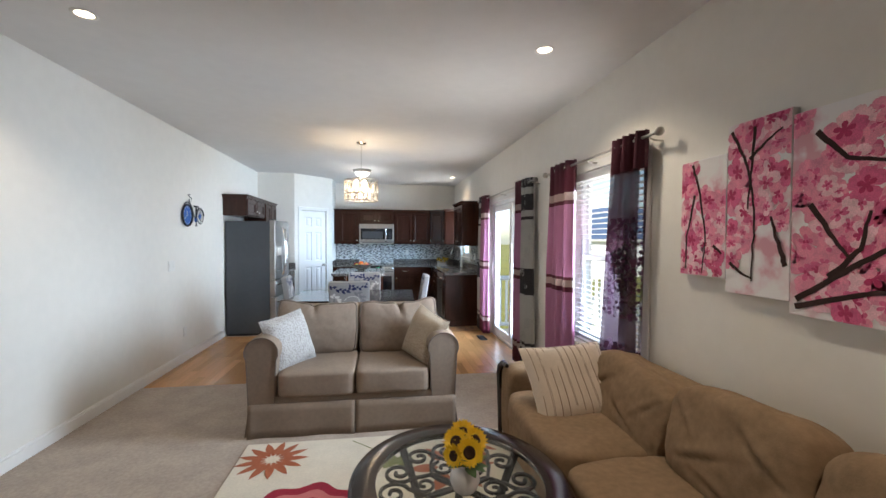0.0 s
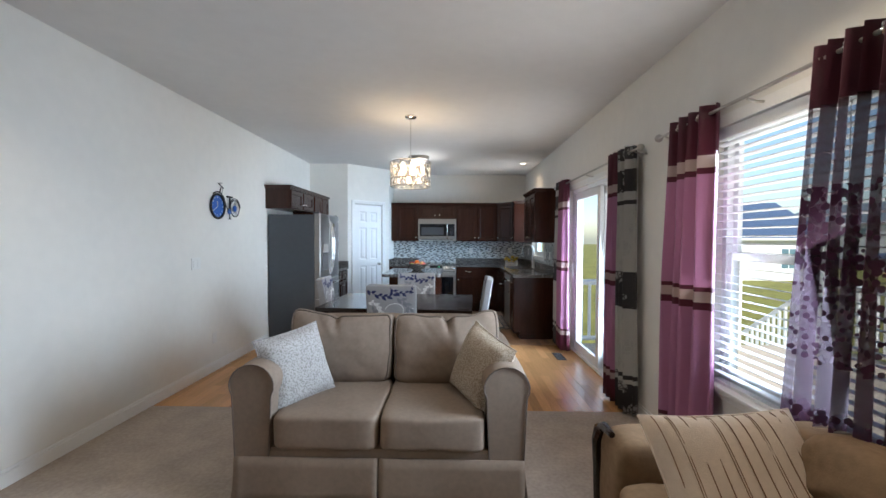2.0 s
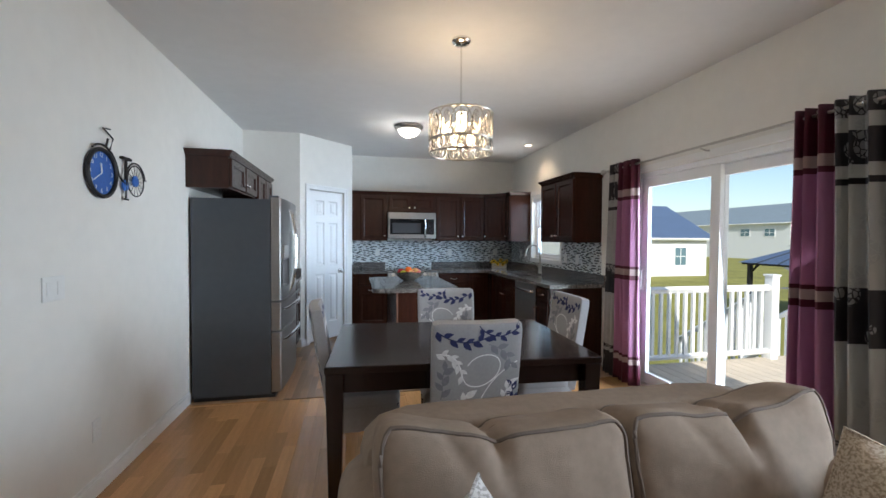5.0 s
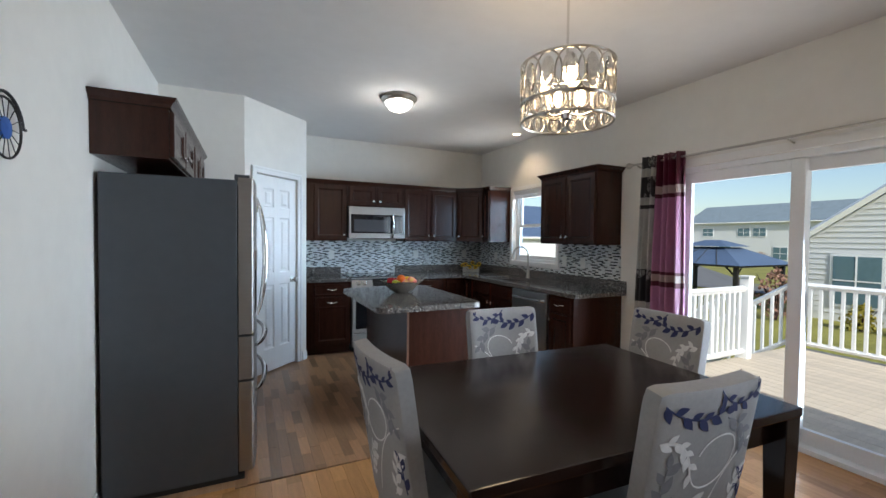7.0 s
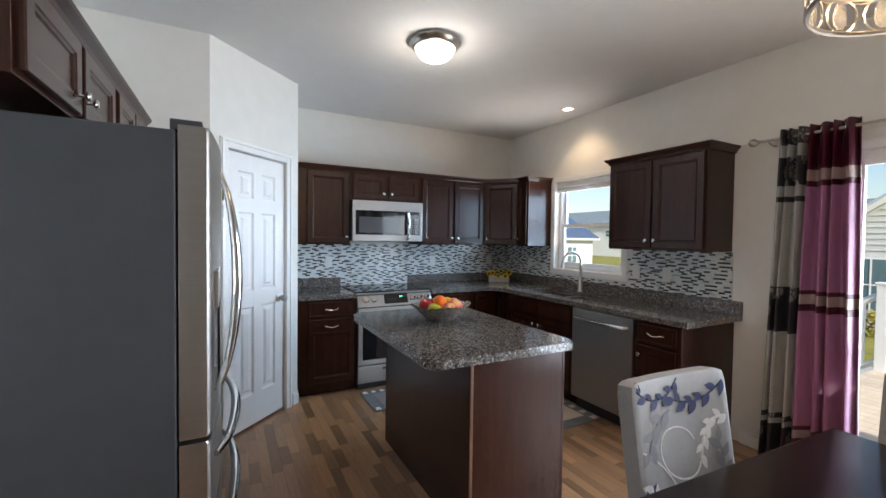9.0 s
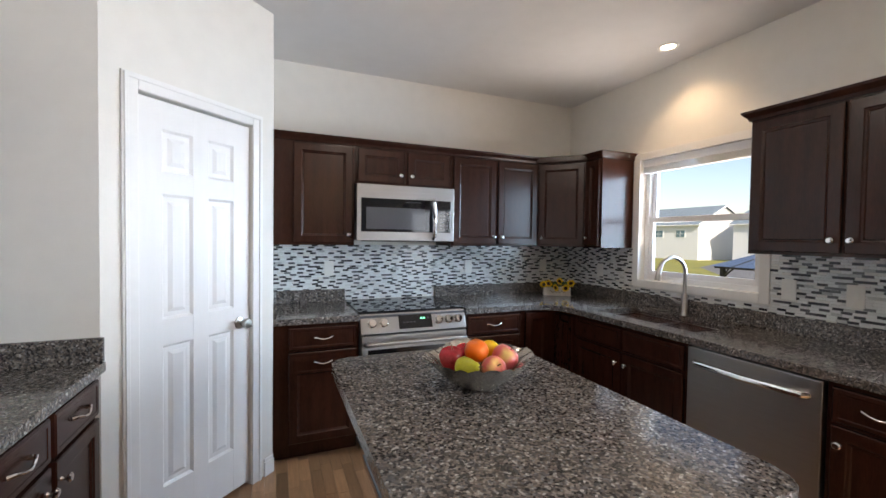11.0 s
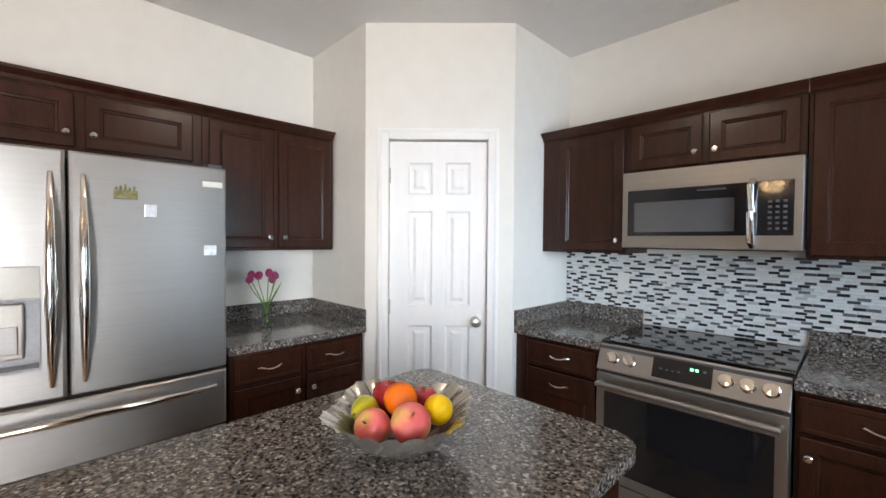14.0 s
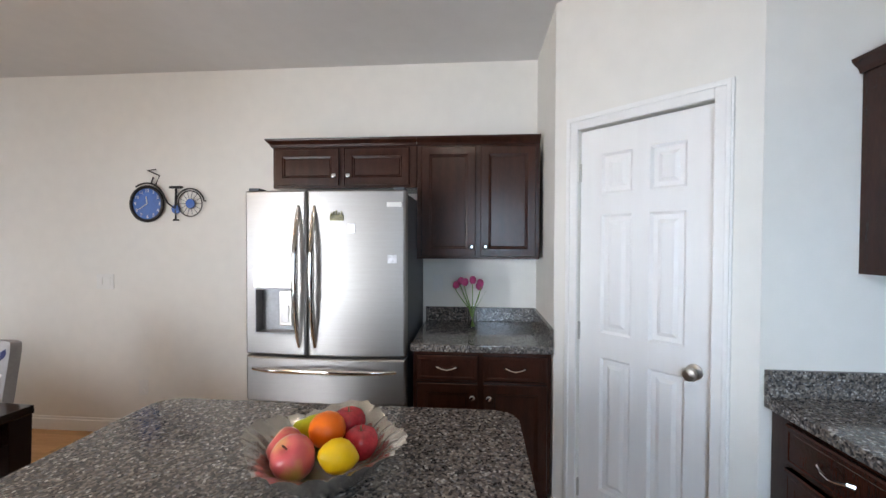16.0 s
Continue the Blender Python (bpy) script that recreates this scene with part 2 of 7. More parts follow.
M_ROAD = material("grey_asphalt", (0.16, 0.16, 0.165), 0.9, vary=0.1, scale=1)
M_SIDING = material("white_vinyl_siding", (0.72, 0.73, 0.74), 0.6, vary=0.03, scale=1)
M_ROOF = material("slate_blue_shingles", (0.19, 0.24, 0.28), 0.85, vary=0.2, scale=2, bump=0.4, bscale=12)
M_ROOFDARK = material("dark_blue_metal_roof", (0.11, 0.16, 0.26), 0.4, 0.2, vary=0.1, scale=1)
M_WINDARK = material("reflecting_window_glass", (0.12, 0.20, 0.24), 0.06, vary=0.1)
M_SHRUB = material("yellow_green_shrub", (0.30, 0.25, 0.03), 0.8, vary=0.35, scale=6)
M_TWIG = material("pink_brown_shrub", (0.30, 0.17, 0.13), 0.85, vary=0.3, scale=6)
M_BULB = glowing("warm_filament_bulb", (1.0, 0.72, 0.40), 2.4)
M_CANLED = glowing("warm_led_disc", (1.0, 0.80, 0.55), 7.0)
M_DOME = glowing("frosted_dome_glass", (1.0, 0.95, 0.86), 1.1)
M_CRYSTAL = material("champagne_crystal", (0.88, 0.85, 0.80), 0.12, vary=0.2, Transmission_Weight=0.92, IOR=1.3)
M_DIGIT = glowing("green_display_digits", (0.15, 0.9, 0.45), 1.2)


# ---- mesh helpers ----
def box(bm, x0, y0, z0, x1, y1, z1, bevel=0.0, m=None):
    made = bmesh.ops.create_cube(bm, size=1)["verts"]
    for v in made:
        v.co = Vector((x0 + (v.co.x + 0.5) * (x1 - x0), y0 + (v.co.y + 0.5) * (y1 - y0), z0 + (v.co.z + 0.5) * (z1 - z0)))
    if bevel:
        edges = list({e for v in made for e in v.link_edges})
        out = bmesh.ops.bevel(bm, geom=edges, offset=bevel, segments=2, affect="EDGES", profile=0.6)
        made = list({v for f in out["faces"] for v in f.verts} | {v for v in made if v.is_valid})
    if m is not None:
        bmesh.ops.transform(bm, matrix=m, verts=[v for v in made if v.is_valid])
    return bm


def B(*a, bevel=0.0, m=None):
    return box(bmesh.new(), *a, bevel=bevel, m=m)


def tube(bm, pts, r, seg=8, closed=False, flat=1.0):
    pts = [Vector(p) for p in pts]
    n = len(pts)
    rings = []
    up = Vector((0.13, 0.21, 1)).normalized()
    for i, p in enumerate(pts):
        a, b = pts[(i - 1) % n if closed or i else 0], pts[(i + 1) % n if closed or i < n - 1 else n - 1]
        d = (b - a).normalized()
        s = d.cross(up)
        s = s.normalized() if s.length > 1e-3 else Vector((1, 0, 0))
        u = s.cross(d)
        rr = r[i] if isinstance(r, (list, tuple)) else r
        rings.append([bm.verts.new(p + s * (math.cos(k * math.tau / seg) * rr) + u * (math.sin(k * math.tau / seg) * rr * flat)) for k in range(seg)])
    for i in range(n if closed else n - 1):
        q, w = rings[i], rings[(i + 1) % n]
        for k in range(seg):
            bm.faces.new((q[k], q[(k + 1) % seg], w[(k + 1) % seg], w[k]))
    if not closed:
        bm.faces.new(rings[0][::-1])
        bm.faces.new(rings[-1])
    return bm


def lathe(bm, profile, m=Matrix(), seg=24):
    rings = []
    for r, z in profile:
        rings.append([bm.verts.new(m @ Vector((max(r, 1e-4) * math.cos(k * math.tau / seg), max(r, 1e-4) * math.sin(k * math.tau / seg), z))) for k in range(seg)])
    for a, b in zip(rings, rings[1:]):
        for k in range(seg):
            bm.faces.new((a[k], a[(k + 1) % seg], b[(k + 1) % seg], b[k]))
    bm.faces.new(rings[0][::-1])
    bm.faces.new(rings[-1])
    return bm


def rings_xz(bm, x0, x1, z0, z1, steps):
    """A panel in the xz plane that faces -y: nested rectangles at (inset, y), capped at both ends."""
    loops = []
    for i, y in steps:
        loops.append([bm.verts.new(c) for c in ((x0 + i, y, z0 + i), (x1 - i, y, z0 + i), (x1 - i, y, z1 - i), (x0 + i, y, z1 - i))])
    for a, b in zip(loops, loops[1:]):
        for k in range(4):
            bm.faces.new((a[k], a[(k + 1) % 4], b[(k + 1) % 4], b[k]))
    bm.faces.new(loops[0][::-1])
    bm.faces.new(loops[-1])
    return bm


def superbox(bm, sx, sy, sz, m=Matrix(), p=5.0, n=10, wobble=0.0, seed=0.0, sag=0.0):
    """A soft box of those half sizes."""
    made = bmesh.ops.create_cube(bm, size=2)["verts"]
    edges = list({e for v in made for e in v.link_edges})
    out = bmesh.ops.subdivide_edges(bm, edges=edges, cuts=n, use_grid_fill=True)
    verts = [v for v in bm.verts]
    for v in verts:
        c = v.co
        k = (abs(c.x) ** p + abs(c.y) ** p + abs(c.z) ** p) ** (1 / p)
        c = c / k
        w = Vector((c.x * sx, c.y * sy, c.z * sz))
        if wobble:
            w += noise.noise_vector(w * 6 + Vector((seed, seed * 2, 0))) * wobble + noise.noise_vector(w * 17 + Vector((seed, 0, 5))) * wobble * 0.35
        if sag:
            w.z -= sag * (1 - c.x * c.x) * (c.z + 1) / 2
        v.co = m @ w
    return bm


def pillow(bm, w, h, t, m=Matrix(), n=16, seed=0.0):
    """A knife-edged cushion in the xz plane."""
    grids = []
    for side in (-1, 1):
        g = []
        for i in range(n + 1):
            row = []
            for j in range(n + 1):
                u, v = 2 * i / n - 1, 2 * j / n - 1
                th = t * ((1 - u ** 4) * (1 - v ** 4)) ** 0.55
                pinch = 1 - 0.07 * (1 - u * u) * v * v - 0.0
                x = u * w / 2 * (1 - 0.06 * (1 - v * v))
                z = v * h / 2 * (1 - 0.06 * (1 - u * u))
                q = Vector((x, side * th, z)) + noise.noise_vector(Vector((x * 9 + seed, side, z * 9))) * 0.008
                row.append(bm.verts.new(m @ q))
            g.append(row)
        grids.append(g)
        for i in range(n):
            for j in range(n):
                f = (g[i][j], g[i + 1][j], g[i + 1][j + 1], g[i][j + 1])
                bm.faces.new(f if side < 0 else f[::-1])
    bmesh.ops.remove_doubles(bm, verts=bm.verts, dist=0.009)
    return bm


def flat_shape(bm, pts, m=Matrix(), thick=0.0012):
    """A thin leaf or petal from its outline in the xy plane."""
    top = [bm.verts.new(m @ Vector((x, y, thick))) for x, y in pts]
    bm.faces.new(top)
    return bm


def leaf_outline(length, width, n=5):
    up = [(length * i / n, width * math.sin(math.pi * (i / n) ** 0.8)) for i in range(n + 1)]
    return up + [(x, -y) for x, y in up[-2:0:-1]]


INV = {}


def thing(name, base, rz=0, label="", category="", group="", local=False):
    ob = new(name)
    ob.empty_display_size = 0.1
    ob.matrix_world = pose(*base, 0, 0, rz)
    INV[ob.name] = Matrix() if local else pose(*base, 0, 0, rz).inverted()
    return tagged(ob, label, category, group)


def part(name, bm, mat, parent=None, label="", smooth=False, shift=True):
    me = bpy.data.meshes.new(name)
    if parent is not None and shift:
        root = parent.parent or parent
        bm.transform(INV[root.name])
    bmesh.ops.recalc_face_normals(bm, faces=bm.faces)
    bm.to_mesh(me)
    bm.free()
    me.materials.append(mat)
    if smooth:
        me.shade_smooth()
        me.set_sharp_from_angle(angle=radians(42))
    ob = new(name, me)
    if parent is not None:
        ob.parent = parent
    if label:
        ob["label"] = label
    return ob


def structure(name, bm, mat, label, category, smooth=False):
    return tagged(part(name, bm, mat, None, smooth=smooth), label, category, "", "structure")


def piece(name, me, parent, loc, mat=None):
    ob = new(name, me)
    ob.parent = parent
    ob.location = loc
    return ob


# ---- the large structure ----
XL, XR, YB, YF, H = -2.335, 1.71, 9.53, -2.0, 2.74
PA, PC = (-1.66, 8.24), (-1.025, 8.87)


def wall_with_holes(name, y0, y1, holes, x0, x1, label):
    """A wall along y with openings (ya, yb, za, zb), in order."""
    bm = bmesh.new()
    y = y0
    for a, b, za, zb in holes:
        box(bm, x0, y, -0.05, x1, a, H)
        if za > 0.01:
            box(bm, x0, a, -0.05, x1, b, za)
        box(bm, x0, a, zb, x1, b, H)
        y = b
    box(bm, x0, y, -0.05, x1, y1, H)
    bmesh.ops.remove_doubles(bm, verts=bm.verts, dist=1e-5)
    return structure(name, bm, M_WALL, label, "wall")


SLIDER, WIN, SINKWIN = (4.45, 6.28, 0.0, 2.04), (2.45, 3.43, 0.60, 2.05), (7.765, 8.66, 1.12, 2.075)
wall_with_holes("wall_east", YF, YB + 0.15, [WIN, SLIDER, SINKWIN], XR, XR + 0.16, "smooth cream painted wall with window openings")
structure("wall_west", B(XL - 0.15, YF, -0.05, XL, YB + 0.15, H), M_WALL, "smooth cream painted long wall", "wall")
structure("wall_north", B(XL, YB, -0.05, XR, YB + 0.15, H), M_WALL, "smooth cream painted kitchen end wall", "wall")
structure("wall_south", B(XL - 0.15, YF - 0.15, -0.05, XR + 0.16, YF, H), M_WALL, "smooth cream painted living room wall", "wall")
structure("ceiling", B(XL - 0.15, YF - 0.15, H, XR + 0.16, YB + 0.15, H + 0.15), M_CEIL, "flat matte white ceiling", "ceiling")
# pantry: two short walls and one across the corner
DG = Vector((PC[0] - PA[0], PC[1] - PA[1], 0))
DL = DG.length
DIAG = Matrix.Translation((PA[0], PA[1], 0)) @ Matrix.Rotation(math.atan2(DG.y, DG.x), 4, "Z")
structure("wall_pantry_side", B(XL, PA[1], 0, PA[0] - 0.002, PA[1] + 0.1, H), M_WALL, "cream painted pantry side wall", "wall")
structure("wall_pantry_return", B(PC[0] - 0.1, PC[1] + 0.002, 0, PC[0], YB, H), M_WALL, "cream painted pantry return wall", "wall")
D0, D1, DH = 0.141, 0.740, 2.045
bm = bmesh.new()
box(bm, 0, 0, 0, D0, 0.1, H, m=DIAG)
box(bm, D1, 0, 0, DL, 0.1, H, m=DIAG)
box(bm, D0, 0, DH, D1, 0.1, H, m=DIAG)
structure("wall_pantry_diagonal", bm, M_WALL, "cream painted wall across the corner", "wall")
door = tagged(thing("door_1", (PA[0], PA[1], 0), 45, "closed white six-panel pantry door", "door"), kind="structure")
bm = bmesh.new()
zs, xs = [0.02, 0.25, 0.915, 1.035, 1.615, 1.715, 1.91, 2.035], [D0 + 0.004, D0 + 0.115, D0 + 0.265, D0 + 0.345, D0 + 0.495, D1 - 0.004]
yf = 0.018
for a, b in ((0, 1), (2, 3), (4, 5)):
    box(bm, xs[a], yf, zs[0], xs[b], yf + 0.035, zs[-1], m=DIAG)
for a, b in ((0, 1), (2, 3), (4, 5), (6, 7)):
    for i in (1, 3):
        box(bm, xs[i], yf + 0.0004, zs[a], xs[i + 1], yf + 0.034, zs[b], m=DIAG)
slab = part("slab", bm, M_DOOR, door)
for a in (1, 3, 5):
    for i in (1, 3):
        b2 = rings_xz(bmesh.new(), xs[i], xs[i + 1], zs[a], zs[a + 1], [(0, yf + 0.03), (0, yf), (0.012, yf + 0.012), (0.032, yf + 0.012), (0.05, yf + 0.003)])
        b2.transform(DIAG)
        part("panel", b2, M_DOOR, slab)
knob = lathe(bmesh.new(), [(0.033, 0), (0.033, 0.006), (0.012, 0.012), (0.011, 0.03), (0.026, 0.042), (0.03, 0.055), (0.024, 0.068), (0.0, 0.072)], DIAG @ Matrix.Translation((D1 - 0.065, yf, 0.945)) @ Matrix.Rotation(radians(90), 4, "X"))
part("knob", knob, M_NICKEL, door, "round satin nickel knob", True)
for hz in (0.22, 1.03, 1.83):
    part("hinge", tube(bmesh.new(), [DIAG @ Vector((D0 + 0.003, yf - 0.006, hz - 0.045)), DIAG @ Vector((D0 + 0.003, yf - 0.006, hz + 0.045))], 0.007), M_NICKEL, door)
casing = tagged(thing("trim", (PA[0], PA[1], 0), 45, "white moulded door casing", "trim"), kind="structure")
for a, b, z0, z1 in ((D0 - 0.066, D0, 0, DH + 0.066), (D1, D1 + 0.066, 0, DH + 0.066), (D0, D1, DH, DH + 0.066)):
    bm = box(bmesh.new(), a, -0.013, z0, b, -0.001, z1, 0.004, m=DIAG)
    if b - a < 0.1:
        box(bm, (a + 0.008) if b < 0.3 else b - 0.026, -0.020, z0, (a + 0.026) if b < 0.3 else b - 0.008, -0.012, z1 - 0.008, 0.003, m=DIAG)
    else:
        box(bm, a - 0.05, -0.020, z1 - 0.026, b + 0.05, -0.0125, z1 - 0.008, 0.003, m=DIAG)
    part("casing_board", bm, M_TRIM, casing)


def baseboard(pts):
    for (xa, ya), (xb, yb) in pts:
        d = Vector((xb - xa, yb - ya, 0))
        m = Matrix.Translation((xa, ya, 0)) @ Matrix.Rotation(math.atan2(d.y, d.x), 4, "Z")
        bm = box(bmesh.new(), 0, -0.016, 0.0, d.length, -0.001, 0.085, 0.003, m=m)
        box(bm, 0, -0.010, 0.086, d.length, -0.001, 0.105, 0.003, m=m)
        structure("baseboard", bm, M_TRIM, "white painted moulded baseboard", "baseboard")


baseboard([((XR, 6.74), (XR, 6.345)), ((XR, 4.385), (XR, YF)), ((XL, YF), (XL, 6.53)), (PA, (PA[0] + 0.055, PA[1] + 0.055)), ((PC[0] - 0.049, PC[1] - 0.049), PC)])
structure("floor", B(XL - 0.15, YF - 0.15, -0.12, XR + 0.16, YB + 0.15, -0.022), M_CABDARK, "dark subfloor under the boards", "floor")
structure("carpet", B(XL, YF, -0.02, XR, 4.36, 0.004), M_CARPET, "beige cut-pile wall-to-wall carpet", "carpet")


# ---- windows and the sliding door ----
def sash_window(name, hole, label, trim=0.065, sill=False):
    ya, yb, za, zb = hole
    w = tagged(thing(name, (XR + 0.08, (ya + yb) / 2, za), 0, label, "window"), kind="structure")
    x0, x1 = XR + 0.055, XR + 0.125
    bm = bmesh.new()
    for a in ((ya, za, ya + 0.035, zb), (yb - 0.035, za, yb, zb), (ya + 0.035, za, yb - 0.035, za + 0.035), (ya + 0.035, zb - 0.035, yb - 0.035, zb)):
        box(bm, x0, a[0], a[1], x1, a[2], a[3], 0.003)
    part("window_frame", bm, M_VINYL, w)
    zm = (za + zb) / 2
    for k, (z0, z1, xo) in enumerate(((za + 0.036, zm + 0.02, 0.008), (zm - 0.02, zb - 0.036, 0.038))):
        bm = bmesh.new()
        y0, y1, X = ya + 0.036, yb - 0.036, x0 + xo
        for a in ((y0, z0, y0 + 0.035, z1), (y1 - 0.035, z0, y1, z1), (y0 + 0.035, z0, y1 - 0.035, z0 + 0.04), (y0 + 0.035, z1 - 0.04, y1 - 0.035, z1)):
            box(bm, X, a[0], a[1], X + 0.028, a[2], a[3], 0.002)
        s = part("sash", bm, M_VINYL, w)
        pane = part("pane", B(X + 0.012, y0 + 0.03, z0 + 0.03, X + 0.016, y1 - 0.03, z1 - 0.03), M_GLASS, s)
        pane.visible_shadow = False
    bm = bmesh.new()
    for a in ((ya - trim, za - trim, ya, zb + trim), (yb, za - trim, yb + trim, zb + trim), (ya, zb, yb, zb + trim), (ya, za - trim, yb, za)):
        box(bm, XR - 0.016, a[0], a[1], XR - 0.001, a[2], a[3], 0.003)
    part("window_casing", bm, M_TRIM, w)
    if sill:
        part("window_sill", B(XR - 0.045, ya - trim - 0.02, za - 0.022, XR + 0.054, yb + trim + 0.02, za + 0.004, bevel=0.006), M_TRIM, w)
    return w


sash_window("window_1", WIN, "white double-hung window with raised trim", sill=True)
sash_window("window_2", SINKWIN, "white double-hung window over the sink", trim=0.055)

blind = thing("window_blind", (XR + 0.02, 2.94, 2.0), 0, "white two-inch slat blind, lowered and open", "blind")
part("headrail", B(XR - 0.002, WIN[0] + 0.008, 1.985, XR + 0.05, WIN[1] - 0.008, 2.045, bevel=0.004), M_VINYL, blind)
z = 1.955
while z > 0.64:
    m = Matrix.Translation((XR + 0.024, 0, z)) @ Matrix.Rotation(radians(5), 4, "Y")
    part("slat", box(bmesh.new(), -0.024, WIN[0] + 0.012, -0.0015, 0.024, WIN[1] - 0.012, 0.0015, m=m), M_VINYL, blind)
    z -= 0.043
part("bottom_rail", B(XR + 0.002, WIN[0] + 0.012, 0.606, XR + 0.046, WIN[1] - 0.012, 0.624, bevel=0.004), M_VINYL, blind)
for y in (2.62, 3.26):
    part("ladder_cord", tube(bmesh.new(), [(XR + 0.0, y, 0.61), (XR + 0.0, y, 1.99)], 0.0015, 5), M_VINYL, blind)
blind = thing("sink_window_blind", (XR + 0.02, 8.2, 2.0), 0, "white slat blind drawn up to the top", "blind")
part("headrail", B(XR + 0.003, SINKWIN[0] + 0.008, 2.015, XR + 0.05, SINKWIN[1] - 0.008, 2.072, bevel=0.004), M_VINYL, blind)
for k in range(6):
    part("slat", B(XR + 0.004, SINKWIN[0] + 0.012, 1.968 + k * 0.008, XR + 0.05, SINKWIN[1] - 0.012, 1.972 + k * 0.008), M_VINYL, blind)

slider = tagged(thing("door_2", (XR + 0.08, 5.36, 0), 0, "closed white vinyl sliding glass patio door", "sliding door"), kind="structure")
ya, yb, za, zb = SLIDER
bm = bmesh.new()
for a in ((ya, 0.0, ya + 0.04, zb), (yb - 0.04, 0.0, yb, zb), (ya + 0.04, zb - 0.045, yb - 0.04, zb), (ya + 0.04, 0.0, yb - 0.04, 0.035)):
    box(bm, XR + 0.03, a[0], a[1], XR + 0.15, a[2], a[3], 0.003)
part("door_frame", bm, M_VINYL, slider)
for y0, y1, X in ((ya + 0.042, 5.46, XR + 0.095), (5.37, yb - 0.042, XR + 0.045)):
    bm = bmesh.new()
    for a in ((y0, 0.04, y0 + 0.085, zb - 0.05), (y1 - 0.085, 0.04, y1, zb - 0.05), (y0 + 0.085, 0.04, y1 - 0.085, 0.14), (y0 + 0.085, zb - 0.135, y1 - 0.085, zb - 0.05)):
        box(bm, X, a[0], a[1], X + 0.04, a[2], a[3], 0.004)
    leaf = part("sliding_panel", bm, M_VINYL, slider)
    pane = part("pane", B(X + 0.018, y0 + 0.08, 0.135, X + 0.024, y1 - 0.08, zb - 0.13), M_GLASS, leaf)
    pane.visible_shadow = False
part("door_handle", box(tube(bmesh.new(), [(XR + 0.035, 6.195, 0.92), (XR + 0.01, 6.195, 0.95), (XR + 0.01, 6.195, 1.10), (XR + 0.035, 6.195, 1.13)], 0.008), XR + 0.037, 6.175, 0.9, XR + 0.044, 6.215, 1.15, 0.002), M_VINYL, slider)
bm = bmesh.new()
for a in ((ya - 0.06, 0, ya, zb + 0.06), (yb, 0, yb + 0.06, zb + 0.06), (ya, zb, yb, zb + 0.06)):
    box(bm, XR - 0.016, a[0], a[1], XR - 0.001, a[2], a[3], 0.003)
structure("trim", bm, M_TRIM, "white flat sliding door casing", "trim")


# ---- kitchen units ----
KNOB = [(0.008, 0), (0.006, 0.004), (0.0055, 0.014), (0.014, 0.019), (0.0155, 0.024), (0.011, 0.029), (0.0, 0.030)]


def cab_door(unit, x0, x1, z0, z1, knob_at=None, name="door"):
    d = part(name, rings_xz(bmesh.new(), x0, x1, z0, z1, [(0, 0.0), (0, -0.017), (0.004, -0.021), (0.05, -0.021), (0.054, -0.017), (0.062, -0.015), (0.066, -0.010)]), M_CAB, unit, shift=False)
    if knob_at:
        k = lathe(bmesh.new(), KNOB, Matrix.Translation((knob_at[0], -0.021, knob_at[1])) @ Matrix.Rotation(radians(90), 4, "X"), 12)
        part("knob", k, M_CHROME, d, "small round chrome knob", True, shift=False)
    return d


def drawer(unit, x0, x1, z0, z1):
    d = part("drawer_front", rings_xz(bmesh.new(), x0, x1, z0, z1, [(0, 0.0), (0, -0.016), (0.006, -0.021), (0.02, -0.021), (0.024, -0.019)]), M_CAB, unit, shift=False)
    c, z = (x0 + x1) / 2, (z0 + z1) / 2 + 0.005
    pts = [(c - 0.055, -0.02, z), (c - 0.05, -0.034, z + 0.003), (c - 0.025, -0.042, z - 0.006), (c, -0.044, z - 0.01), (c + 0.025, -0.042, z - 0.006), (c + 0.05, -0.034, z + 0.003), (c + 0.055, -0.02, z)]
    part("handle", tube(bmesh.new(), pts, [0.009, 0.006, 0.0045, 0.005, 0.0045, 0.006, 0.009], 8), M_CHROME, d, "curved chrome pull", True, shift=False)


def upper(base, rz, w, d, z0, z1, doors, label, crown=True, name="wall_cabinet", left_end=False, right_end=False):
    u = thing(name, base, rz, label, "kitchen cabinet", "kitchen wall cabinets", local=True)
    part("body", B(0, 0, z0, w, d, z1, bevel=0.002), M_CAB, u, shift=False)
    for x0, x1, k in doors:
        cab_door(u, x0, x1, z0 + 0.015, z1 - 0.022, None if not k else ((x1 - 0.028 if k == "r" else x0 + 0.028), z0 + 0.075))
    if crown:
        bm = bmesh.new()
        prof = [(0.0, z1 - 0.012), (-0.010, z1 - 0.010), (-0.016, z1 + 0.006), (-0.036, z1 + 0.028), (-0.040, z1 + 0.040), (0.0, z1 + 0.040)]
        ra = [bm.verts.new(((y if left_end else 0), y, z)) for y, z in prof]
        rb = [bm.verts.new((w - (y if right_end else 0), y, z)) for y, z in prof]
        n = len(prof)
        for i in range(n):
            bm.faces.new((ra[i], ra[(i + 1) % n], rb[(i + 1) % n], rb[i]))
        if not left_end:
            bm.faces.new(ra)
        if not right_end:
            bm.faces.new(rb[::-1])
        for end, s, X, rr in ((left_end, -1, 0, ra), (right_end, 1, w, rb)):
            if end:
                rc = [bm.verts.new((X - s * y, d, z)) for y, z in prof]
                for i in range(n):
                    bm.faces.new((rr[i], rr[(i + 1) % n], rc[(i + 1) % n], rc[i]))
                bm.faces.new(rc)
        part("crown_moulding", bm, M_CAB, u, shift=False)
    return u


